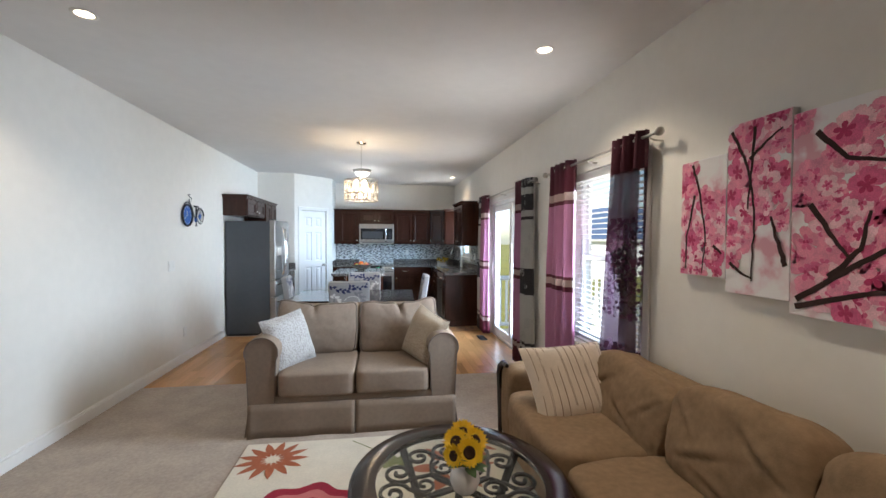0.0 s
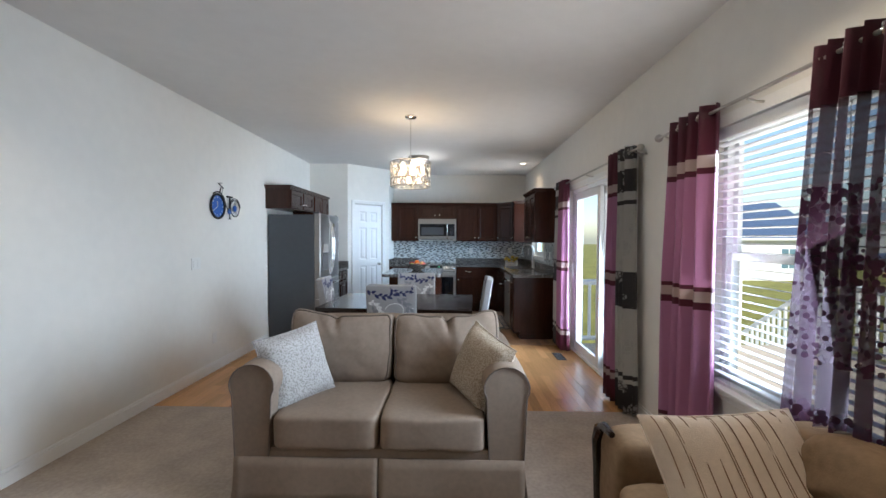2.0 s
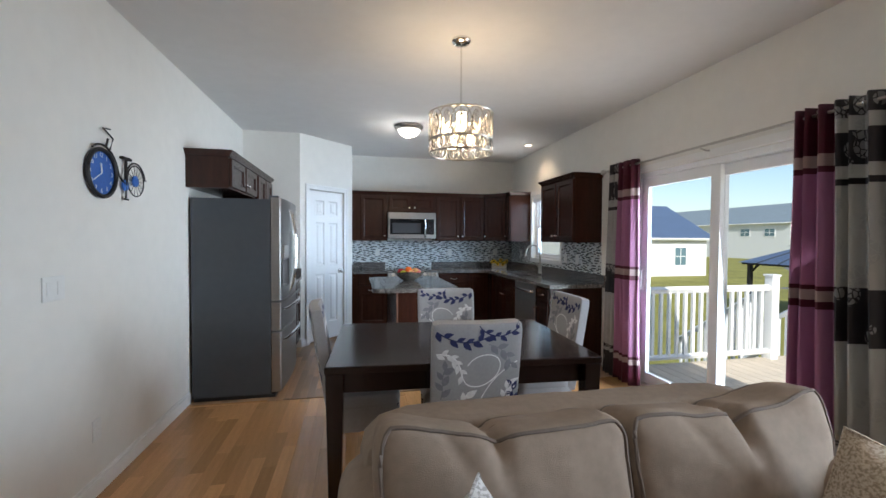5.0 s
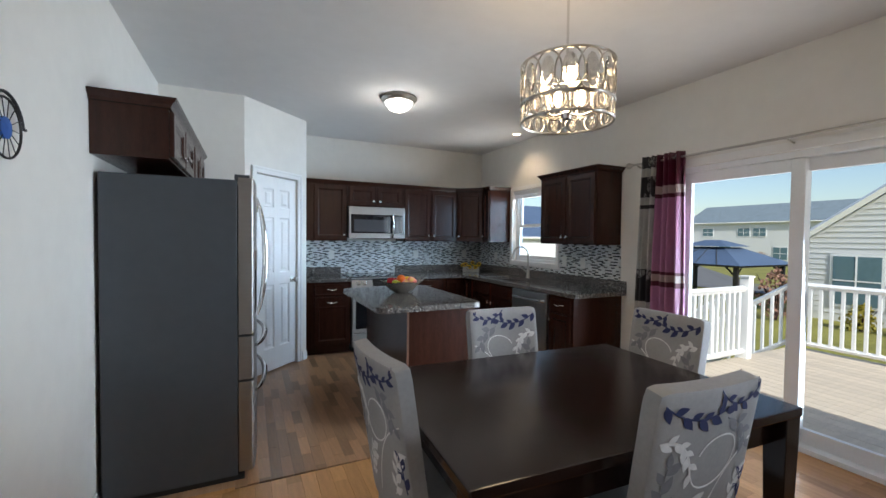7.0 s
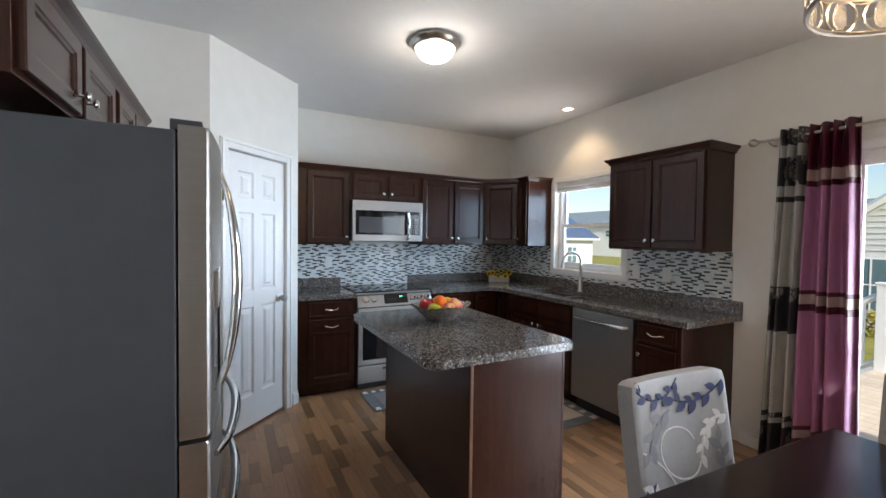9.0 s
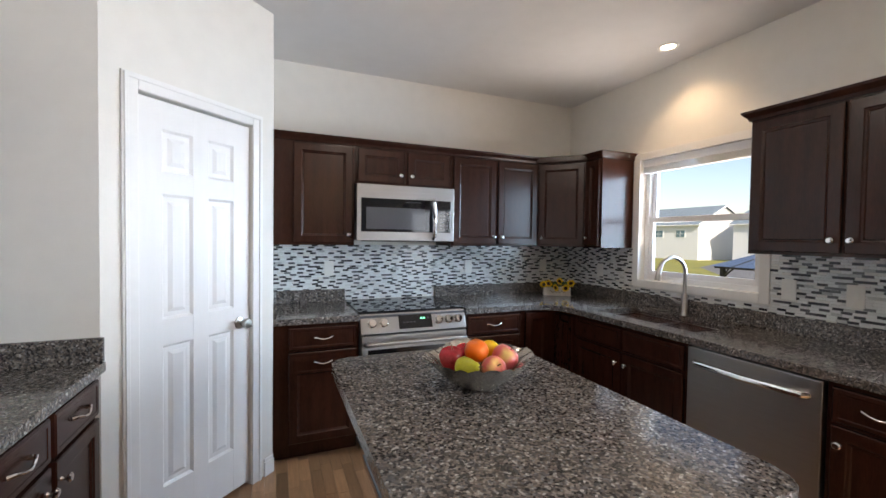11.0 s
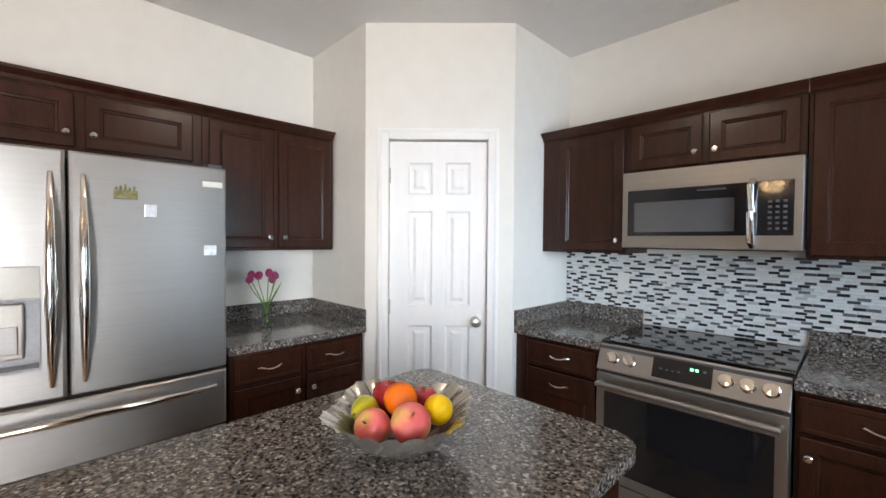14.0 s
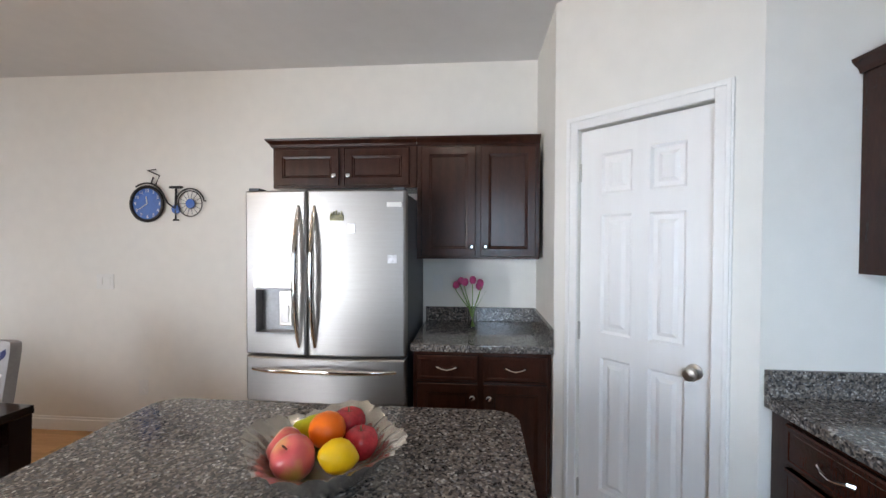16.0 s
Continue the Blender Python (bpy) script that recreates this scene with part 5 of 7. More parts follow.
pet.operation, pet.inputs[1].default_value = "GREATER_THAN", 0.07
tr.links.new(vo_.outputs["Distance"], pet.inputs[0])
ins = tr.nodes.new("ShaderNodeMath")
ins.operation, ins.inputs[1].default_value = "LESS_THAN", 0.42
tr.links.new(big_.outputs["Distance"], ins.inputs[0])
both = tr.nodes.new("ShaderNodeMath")
both.operation = "MULTIPLY"
tr.links.new(pet.outputs[0], both.inputs[0])
tr.links.new(ins.outputs[0], both.inputs[1])
fac = tr.nodes.new("ShaderNodeMath")
fac.operation, fac.inputs[1].default_value = "MULTIPLY", 0.75
tr.links.new(both.outputs[0], fac.inputs[0])
mixc = tr.nodes.new("ShaderNodeMix")
mixc.data_type = "RGBA"
tr.links.new(fac.outputs[0], mixc.inputs["Factor"])
tr.links.new(pr.inputs["Base Color"].links[0].from_socket, mixc.inputs[6])
mixc.inputs[7].default_value = (0.36, 0.36, 0.35, 1)
tr.links.new(mixc.outputs[2], pr.inputs["Base Color"])
M_FLOCK = material("silver_flower_print", (0.55, 0.55, 0.53), 0.5)


def sheer_material():
    m = ramp_material("sheer_plum_voile", [(0.0, (0.075, 0.018, 0.06)), (0.85, (0.06, 0.006, 0.02))], 0.6, "axis", ZT)
    t = m.node_tree
    b = t.nodes["Principled BSDF"]
    co = t.nodes.new("ShaderNodeTexCoord")
    vo = t.nodes.new("ShaderNodeTexVoronoi")
    vo.inputs["Scale"].default_value = 30
    t.links.new(co.outputs["Object"], vo.inputs["Vector"])
    big = t.nodes.new("ShaderNodeTexNoise")
    big.inputs["Scale"].default_value, big.inputs["Detail"].default_value = 3.2, 3
    t.links.new(co.outputs["Object"], big.inputs[0])
    sub = t.nodes.new("ShaderNodeMath")
    sub.operation = "ADD"
    t.links.new(vo.outputs["Distance"], sub.inputs[0])
    t.links.new(big.outputs[0], sub.inputs[1])
    leaf = t.nodes.new("ShaderNodeMath")
    leaf.operation = "LESS_THAN"
    leaf.inputs[1].default_value = 0.92
    t.links.new(sub.outputs[0], leaf.inputs[0])
    sep = t.nodes.new("ShaderNodeSeparateXYZ")
    t.links.new(co.outputs["Object"], sep.inputs[0])
    band = t.nodes.new("ShaderNodeValToRGB")
    band.color_ramp.interpolation = "CONSTANT"
    els = band.color_ramp.elements
    for z in (0.62, 0.78, 0.95, 1.62, 1.86):
        els.new(z / ZT)
    for e, v in zip(els, (0, 1, 0, 1, 0, 0, 0)):
        e.color = (v, v, v, 1)
    els[0].position, els[1].position = 0, 0.28
    mr = t.nodes.new("ShaderNodeMapRange")
    mr.inputs[2].default_value = ZT
    t.links.new(sep.outputs[2], mr.inputs[0])
    t.links.new(mr.outputs[0], band.inputs[0])
    mul = t.nodes.new("ShaderNodeMath")
    mul.operation = "MULTIPLY"
    t.links.new(leaf.outputs[0], mul.inputs[0])
    t.links.new(band.outputs[0], mul.inputs[1])
    top = t.nodes.new("ShaderNodeMath")
    top.operation = "GREATER_THAN"
    top.inputs[1].default_value = 1.93
    t.links.new(sep.outputs[2], top.inputs[0])
    mx = t.nodes.new("ShaderNodeMath")
    mx.operation = "MAXIMUM"
    t.links.new(mul.outputs[0], mx.inputs[0])
    t.links.new(top.outputs[0], mx.inputs[1])
    al = t.nodes.new("ShaderNodeMapRange")
    al.inputs[3].default_value, al.inputs[4].default_value = 0.68, 0.985
    t.links.new(mx.outputs[0], al.inputs[0])
    t.links.new(al.outputs[0], b.inputs["Alpha"])
    return m


M_SHEER = sheer_material()


def curtain(parent, name, y0, y1, y0b, y1b, z0, z1, mat, label, waves=4, depth=0.045, x=1.615):
    bm = bmesh.new()
    n, k = waves * 14, 26
    g = []
    for j in range(k + 1):
        t = j / k
        row = []
        for i in range(n + 1):
            u = i / n
            ya = (y0 + (y1 - y0) * u) * t + (y0b + (y1b - y0b) * u) * (1 - t)
            ph = u * waves * math.tau
            d = depth * (0.8 + 0.35 * (1 - t)) * (math.sin(ph) + 0.18 * math.sin(2 * ph + 3 * t)) + 0.012 * noise.noise(Vector((u * 7, t * 2, y0)))
            row.append(bm.verts.new((x + d, ya + 0.010 * math.cos(ph * 0.5 + t * 2), z0 + (z1 - z0) * t)))
        g.append(row)
    for j in range(k):
        for i in range(n):
            bm.faces.new((g[j][i], g[j][i + 1], g[j + 1][i + 1], g[j + 1][i]))
    c = thing("curtain", (x, (y0 + y1) / 2, 0), 0, label, "curtain", "window curtains")
    cl = part("cloth", bm, mat, c, smooth=True)
    if mat is not M_SHEER:
        cl.modifiers.new("thickness", "SOLIDIFY").thickness = 0.0025
    for w in range(waves):
        u = (w + 0.5) / waves
        yy = y0 + (y1 - y0) * u
        part("grommet", tube(bmesh.new(), [(x + 0.021 * math.cos(a), yy - 0.018 * (1 if w % 2 else -1) + 0.012 * math.cos(a), 2.118 + 0.021 * math.sin(a)) for a in [math.tau * q / 16 for q in range(16)]], 0.005, 6, True), M_CHROME, c, "chrome curtain ring", True)
    return c


curtain(None, "curtain_panel", 3.28, 3.70, 3.30, 3.74, 0.03, 2.165, M_CURTP, "plum and mauve banded satin curtain, floor length")
curtain(None, "curtain_panel", 2.33, 2.66, 2.40, 2.80, 0.03, 2.165, M_SHEER, "sheer dark plum curtain with flocked leaf pattern", 5)
curtain(None, "curtain_panel", 4.30, 4.52, 4.22, 4.46, 0.03, 2.165, M_CURTS, "silver and black banded curtain with rose pattern", 3)
curtain(None, "curtain_panel", 4.53, 4.72, 4.47, 4.73, 0.03, 2.165, M_CURTP, "plum and mauve banded satin curtain, gathered", 3)
curtain(None, "curtain_panel", 6.37, 6.51, 6.40, 6.58, 0.03, 2.165, M_CURTS, "narrow silver and black banded curtain", 3)
curtain(None, "curtain_panel", 6.14, 6.36, 6.08, 6.39, 0.03, 2.165, M_CURTP, "plum and mauve banded satin curtain beside the slider", 4)
for ya, yb in ((2.24, 3.84), (4.20, 6.63)):
    rod = thing("curtain_rod", (1.615, (ya + yb) / 2, 2.118), 0, "brushed nickel curtain rod with round finials", "curtain rod")
    part("rod", tube(bmesh.new(), [(1.615, ya, 2.118), (1.615, yb, 2.118)], 0.0095, 10), M_NICKEL, rod, smooth=True)
    for ye, s in ((ya, -1), (yb, 1)):
        part("finial", lathe(bmesh.new(), [(0.012, 0), (0.014, 0.01), (0.010, 0.014), (0.022, 0.026), (0.028, 0.042), (0.024, 0.058), (0.010, 0.068), (0, 0.069)], Matrix.Translation((1.615, ye, 2.118)) @ Matrix.Rotation(radians(-90 * s), 4, "X"), 16), M_NICKEL, rod, smooth=True)
    for yk in (ya + 0.05, (ya + yb) / 2, yb - 0.05):
        part("bracket", tube(bmesh.new(), [(XR - 0.001, yk, 2.09), (1.66, yk, 2.09), (1.615, yk, 2.103)], 0.006, 8), M_NICKEL, rod, smooth=True)


# ---- dining table and chairs ----
TC = (-0.335, 5.333)
tb = thing("dining_table", (*TC, 0), -3, "dark espresso wood rectangular dining table", "dining table", local=True)
part("tabletop", B(-0.745, -0.528, 0.722, 0.745, 0.528, 0.76, bevel=0.006), M_TABLE, tb, shift=False)
for a in ((-0.69, -0.475, 0.69, -0.45), (-0.69, 0.45, 0.69, 0.475), (-0.69, -0.449, -0.665, 0.449), (0.665, -0.449, 0.69, 0.449)):
    part("apron", B(a[0], a[1], 0.61, a[2], a[3], 0.7215, bevel=0.002), M_TABLE, tb, shift=False)
for sx in (-1, 1):
    for sy in (-1, 1):
        bm = box(bmesh.new(), -0.045, -0.045, 0.0, 0.045, 0.045, 0.7212, 0.004)
        for v in bm.verts:
            f = 0.68 + 0.32 * min(1, v.co.z / 0.6)
            v.co.x, v.co.y = v.co.x * f, v.co.y * f
        bm.transform(Matrix.Translation((sx * 0.695, sy * 0.478, 0)))
        part("leg", bm, M_TABLE, tb, shift=False)


def vine(bm, m, pts, r=0.0022):
    tube(bm, [m @ Vector((x, y, 0.0006)) for x, y in pts], r, 4, flat=0.3)


ch0 = thing("dining_chair", (-0.335, 4.93, 0), 0, "dining chair in silver-grey cover with navy leaf print", "chair", "chairs round the table", local=True)
# local: front towards +y, back at -y
BTILT = radians(9)
BACK = Matrix.Translation((0, -0.17, 0.46)) @ Matrix.Rotation(BTILT, 4, "X")
bm = superbox(bmesh.new(), 0.225, 0.032, 0.32, Matrix.Translation((0, 0, 0.225)), p=22, n=14)
for v in bm.verts:
    v.co.y -= 0.02 * (1 - (v.co.x / 0.225) ** 2)
    v.co.x *= 1 + 0.05 * (v.co.z - 0.2)
bm.transform(BACK)
bk = part("backrest_cover", bm, M_COVER, ch0, smooth=True, shift=False)
part("seat_cover", superbox(bmesh.new(), 0.225, 0.215, 0.05, Matrix.Translation((0, 0.03, 0.43)), p=7, n=8), M_COVER, ch0, smooth=True, shift=False)
bm = bmesh.new()
sk = []
for z, s in ((0.43, 1.0), (0.26, 1.02)):
    row = []
    for k in range(64):
        a = math.tau * k / 64
        c, q = math.cos(a), math.sin(a)
        f = (abs(c) ** 8 + abs(q) ** 8) ** (-1 / 8)
        w = (0.004 * math.sin(a * 18)) if z < 0.4 else 0
        row.append(bm.verts.new((c * f * (0.222 * s + w), 0.03 + q * f * (0.212 * s + w), z)))
    sk.append(row)
for k in range(64):
    bm.faces.new((sk[0][k], sk[0][(k + 1) % 64], sk[1][(k + 1) % 64], sk[1][k]))
part("skirt", bm, M_COVER, ch0, smooth=True, shift=False)
for sx in (-1, 1):
    for sy in (-0.15, 0.21):
        part("leg", tube(bmesh.new(), [(sx * 0.19, sy, 0.40), (sx * 0.19, sy * (1.12 if sy < 0 else 1.0), 0.0)], [0.023, 0.017], 8), M_TABLE, ch0, shift=False)
# printed leaves on both faces of the back
def print_on(face, bm):
    """Lays flat work drawn in xy onto the curved back."""
    for v in bm.verts:
        x, zc, lift = v.co.x, v.co.y, v.co.z
        x = max(-0.222, min(0.222, x))
        bow = -0.02 * (1 - (x / 0.225) ** 2)
        ratio = min(1, abs(x / 0.225)) ** 14 + min(1, abs((zc - 0.225) / 0.32)) ** 14
        th = 0.032 * max(0.02, 1 - ratio) ** (1 / 14)
        v.co = Vector((x * (1 + 0.05 * (zc - 0.2)), bow + face * (th + 0.0012 + lift), zc))
    bm.transform(BACK)
    return bm


def curve_xy(a, b, c, d, n=16):
    a, b, c, d = (Vector(p) for p in (a, b, c, d))
    return [a * (1 - t) ** 3 + b * 3 * t * (1 - t) ** 2 + c * 3 * t * t * (1 - t) + d * t ** 3 for t in [k / n for k in range(n + 1)]]


def spray(face, name, mat, label, curve, leaves, size, stem=0.0024):
    """A stem along a curve with paired leaves, each one printed piece."""
    bm = bmesh.new()
    vine(bm, Matrix(), curve, stem)
    part(name + "_stem", print_on(face, bm), mat, bk, label + " stem", shift=False)
    n = len(curve) - 1
    for k in range(leaves):
        j = min(n - 1, int((k + 0.5) * n / leaves))
        d = curve[j + 1] - curve[j]
        a = math.atan2(d.y, d.x) + (0.75 if k % 2 else -0.75) * (0.8 + 0.2 * math.sin(k * 2.1))
        ln = size * (0.85 + 0.3 * abs(math.sin(k * 1.7 + 1)))
        bm = flat_shape(bmesh.new(), leaf_outline(ln, ln * 0.25, 6), Matrix.Translation((curve[j].x, curve[j].y, 0.0004 + 0.0002 * (k % 3))) @ Matrix.Rotation(a, 4, "Z"))
        part(name + "_leaf", print_on(face, bm), mat, bk, shift=False)


for face in (-1, 1):
    spray(face, "grey_print", M_GREYPRINT, "grey leaf spray", curve_xy((0.05, 0.44), (0.12, 0.42), (0.16, 0.38), (0.18, 0.31)), 6, 0.06)
    spray(face, "grey_print", M_GREYPRINT, "grey leaf spray", curve_xy((-0.18, 0.15), (-0.16, 0.22), (-0.19, 0.27), (-0.15, 0.33)), 6, 0.06)
    spray(face, "white_print", M_WHITEPRINT, "white leaf spray", curve_xy((-0.205, 0.385), (-0.13, 0.40), (-0.09, 0.36), (-0.075, 0.26)), 9, 0.045, 0.005)
    spray(face, "white_print", M_WHITEPRINT, "white leaf spray", curve_xy((-0.14, 0.02), (-0.10, 0.07), (-0.07, 0.12), (-0.05, 0.18)), 7, 0.065)
    spray(face, "white_print", M_WHITEPRINT, "white leaf spray", curve_xy((0.12, 0.06), (0.15, 0.12), (0.14, 0.18), (0.18, 0.24)), 7, 0.055)
    spray(face, "navy_print", M_NAVY, "navy blue leaf branch", curve_xy((-0.205, 0.505), (-0.12, 0.44), (-0.03, 0.44), (0.04, 0.475)), 9, 0.052, 0.003)
    spray(face, "navy_print", M_NAVY, "navy blue leaf branch", curve_xy((0.0, 0.535), (0.05, 0.47), (0.13, 0.46), (0.205, 0.52)), 8, 0.042, 0.003)
    spray(face, "navy_print", M_NAVY, "navy blue leaf branch", curve_xy((0.205, 0.10), (0.19, 0.14), (0.195, 0.19), (0.18, 0.23)), 4, 0.05, 0.003)
    for a, b, c, d in (((-0.07, 0.26), (-0.05, 0.18), (0.10, 0.22), (0.115, 0.32)), ((0.115, 0.32), (0.12, 0.41), (-0.02, 0.40), (-0.05, 0.33)), ((0.205, 0.34), (0.08, 0.28), (0.02, 0.18), (-0.03, 0.0))):
        bm = bmesh.new()
        vine(bm, Matrix(), curve_xy(a, b, c, d, 22), 0.0030)
        part("white_scroll", print_on(face, bm), M_WHITEPRINT, bk, "white scroll line", shift=False)
ch0.matrix_world = pose(-0.345, 4.955, 0, 0, 0, -3)
copy_thing(ch0, pose(-0.25, 5.76, 0, 0, 0, 177))
copy_thing(ch0, pose(-0.935, 5.42, 0, 0, 0, -86))
copy_thing(ch0, pose(0.34, 5.51, 0, 0, 0, 88))


# ---- loveseat ----
LX0, LX1, LY = -1.0, 0.61, 3.15
LC = (LX0 + LX1) / 2
lv = thing("loveseat", (LC, 3.6, 0), 0, "taupe slipcovered two-seat loveseat with rolled arms", "sofa")
part("base", B(LX0 + 0.06, LY + 0.006, 0.06, LX1 - 0.06, 4.06, 0.30, bevel=0.02), M_SOFA, lv)
for s, x in ((-1, LX0), (1, LX1)):
    xc = x - s * 0.125
    bm = bmesh.new()
    prof = []
    for k in range(15):
        a = -0.5 + (math.pi + 1.0) * k / 14
        prof.append((xc + s * 0.0 + 0.125 * math.cos(a) * (1 if s > 0 else 1), 0.632 + 0.115 * math.sin(a)))
    prof = [(xc + 0.095, 0.05)] + prof + [(xc - 0.095, 0.05)]
    n = 10
    rr = []
    for j in range(n + 1):
        y = LY + 0.0 + (4.04 - LY) * j / n
        e = min(1, (j + 0.35) / 1.2) if j < 2 else 1
        rr.append([bm.verts.new((xc + (px - xc) * (0.93 + 0.07 * e) + 0.004 * noise.noise(Vector((px * 9, y * 7, pz * 9))), y + (0.0 if j else 0.004), 0.632 + (pz - 0.632) * (0.93 + 0.07 * e) if pz > 0.6 else pz)) for px, pz in prof])
    m_ = len(prof)
    for a, b in zip(rr, rr[1:]):
        for k in range(m_):
            bm.faces.new((a[k], a[(k + 1) % m_], b[(k + 1) % m_], b[k]))
    bm.faces.new(rr[0]), bm.faces.new(rr[-1][::-1])
    arm = part("arm", bm, M_SOFA, lv, smooth=True)
    part("piping", tube(bmesh.new(), [(px + (px - xc) * -0.04, LY - 0.001, 0.632 + (pz - 0.632) * 0.97 if pz > 0.3 else pz + 0.2) for px, pz in prof], 0.0035, 6), M_PIPING, arm, smooth=True)
    # skirt below the arm
part("back", superbox(bmesh.new(), 0.74, 0.10, 0.36, Matrix.Translation((LC, 4.03, 0.495)), p=9, n=10, wobble=0.006), M_SOFA, lv, smooth=True)
for k, (x0, x1) in enumerate(((-0.765, -0.2), (-0.19, 0.375))):
    m = Matrix.Translation(((x0 + x1) / 2, 3.46, 0.385))
    sc_ = part("seat_cushion", superbox(bmesh.new(), (x1 - x0) / 2, 0.33, 0.092, m, p=13, n=20, wobble=0.007, seed=k * 3.1), M_SOFA, lv, smooth=True)
    for zz_ in (0.452, 0.318):
        hx, hy = (x1 - x0) / 2 - 0.006, 0.322
        pts = []
        for q in range(48):
            a = math.tau * q / 48
            c, s_ = math.cos(a), math.sin(a)
            f = (abs(c) ** 9 + abs(s_) ** 9) ** (-1 / 9)
            pts.append(((x0 + x1) / 2 + c * f * hx, 3.46 + s_ * f * hy, zz_))
        part("piping", tube(bmesh.new(), pts, 0.005, 6, True), M_PIPING, sc_, smooth=True)
def cushion_point(c, hx, k):
    """From a point of the unit soft box to the slumped, pinched back cushion."""
    w = Vector((c.x * hx, c.y * 0.115, c.z * 0.225))
    pinch = (-0.12, 0.02)[k]
    top = max(0.0, c.z)
    crease = math.exp(-((c.x - pinch) / 0.07) ** 2)
    if c.y < 0:
        w.y -= 0.035 * (1 - c.x ** 2) * (1 - c.z ** 2)
        w.y += (0.018, 0.034)[k] * math.exp(-((c.x - pinch - 0.10 * (1 - c.z)) / 0.06) ** 2) * top ** 1.5
        w.y += 0.010 * math.exp(-((c.x + 0.55 - 0.5 * (1 - c.z)) / 0.05) ** 2) * top
    w.z += top * (0.050 * abs(c.x) ** 2.5 - (0.022, 0.040)[k] * crease)
    w.z += top * 0.040 * max(0.0, c.x * (-1, 1)[k]) ** 1.6
    w.x += 0.018 * top * c.x ** 3
    return w + noise.noise_vector(w * 7 + Vector((k * 7.7, 2, 0))) * 0.009 + noise.noise_vector(w * 19 + Vector((k, 0, 5))) * 0.0035


def soft(c, p):
    return c / (abs(c.x) ** p + abs(c.y) ** p + abs(c.z) ** p) ** (1 / p)


for k, (x0, x1) in enumerate(((-0.895, -0.205), (-0.195, 0.505))):
    m = Matrix.Translation(((x0 + x1) / 2, 3.80, 0.66)) @ Matrix.Rotation(radians(-13), 4, "X")
    bm = superbox(bmesh.new(), 1, 1, 1, p=6, n=34)
    for v in bm.verts:
        v.co = m @ cushion_point(v.co, (x1 - x0) / 2, k)
    bc = part("back_cushion", bm, M_SOFA, lv, smooth=True)
    for fy in (-1, 1):
        ring = [Vector((math.sin(q), fy * 0.86, math.cos(q))) for q in [-2.3 + 4.6 * j / 60 for j in range(61)]]
        pts = [m @ (cushion_point(soft(Vector((max(-1, min(1, c.x * 1.45)), c.y, max(-1, min(1, c.z * 1.45)))), 6), (x1 - x0) / 2, k) * 1.004) for c in ring]
        part("piping", tube(bmesh.new(), pts, 0.0062, 6), M_PIPING, bc, smooth=True)
# pleated skirt, one panel a side
for (xa, ya_), (xb, yb_) in (((LX0 + 0.03, LY - 0.005), (LC - 0.004, LY - 0.005)), ((LC + 0.004, LY - 0.005), (LX1 - 0.03, LY - 0.005)), ((LX0 + 0.035, 4.06), (LX0 + 0.035, LY + 0.01)), ((LX1 - 0.035, LY + 0.01), (LX1 - 0.035, 4.06))):
    bm = bmesh.new()
    d = Vector((xb - xa, yb_ - ya_, 0))
    nrm = Vector((d.y, -d.x, 0)).normalized()
    g = []
    for i in range(25):
        u = i / 24
        row = []
        for j in range(5):
            t = j / 4
            flare = (1 - t) * (0.014 + 0.006 * math.sin(u * 11 + xa * 3) + 0.012 * (abs(2 * u - 1) ** 8))
            p = Vector((xa, ya_, 0)) + d * u + nrm * flare
            row.append(bm.verts.new((p.x, p.y, 0.006 + 0.245 * t)))
        g.append(row)
    for i in range(24):
        for j in range(4):
            bm.faces.new((g[i][j], g[i + 1][j], g[i + 1][j + 1], g[i][j + 1]))
    sp = part("skirt", bm, M_SOFA, lv, smooth=True)
    sp.modifiers.new("thickness", "SOLIDIFY").thickness = 0.006


def throw_pillow(name, m, w, h, t, mat, label, stripes=False, seed=0.0):
    o = thing(name, tuple(m.translation), 0, label, "pillow", "throw pillows")
    c = part("cover", pillow(bmesh.new(), w, h, t, m, seed=seed), mat, o, smooth=True)
    edge = []
    for k in range(64):
        s, f = divmod(k / 16, 1)
        f = f * 2 - 1
        u, v = ((f, -1), (1, f), (-f, 1), (-1, -f))[int(s)]
        edge.append(m @ Vector((u * w / 2 * (1 - 0.06 * (1 - v * v)), 0, v * h / 2 * (1 - 0.06 * (1 - u * u)))))
    part("seam", tube(bmesh.new(), edge, 0.004, 5, True), mat, o, smooth=True)
    if stripes:
        for k in range(11):
            u = -0.86 + 1.72 * k / 10
            bm = bmesh.new()
            for dx in (-0.004, 0.004):
                pts = []
                for q in range(25):
                    v = -0.97 + 1.94 * q / 24
                    th = t * ((1 - u ** 4) * (1 - v ** 4)) ** 0.55
                    pts.append(m @ Vector((u * w / 2 * (1 - 0.06 * (1 - v * v)) + (dx if k % 3 == 1 else dx * 0.2), -th - 0.001, v * h / 2 * (1 - 0.06 * (1 - u * u)))))
                tube(bm, pts, 0.0016, 4)
            part("stripe", bm, M_STRIPE, c, shift=True)


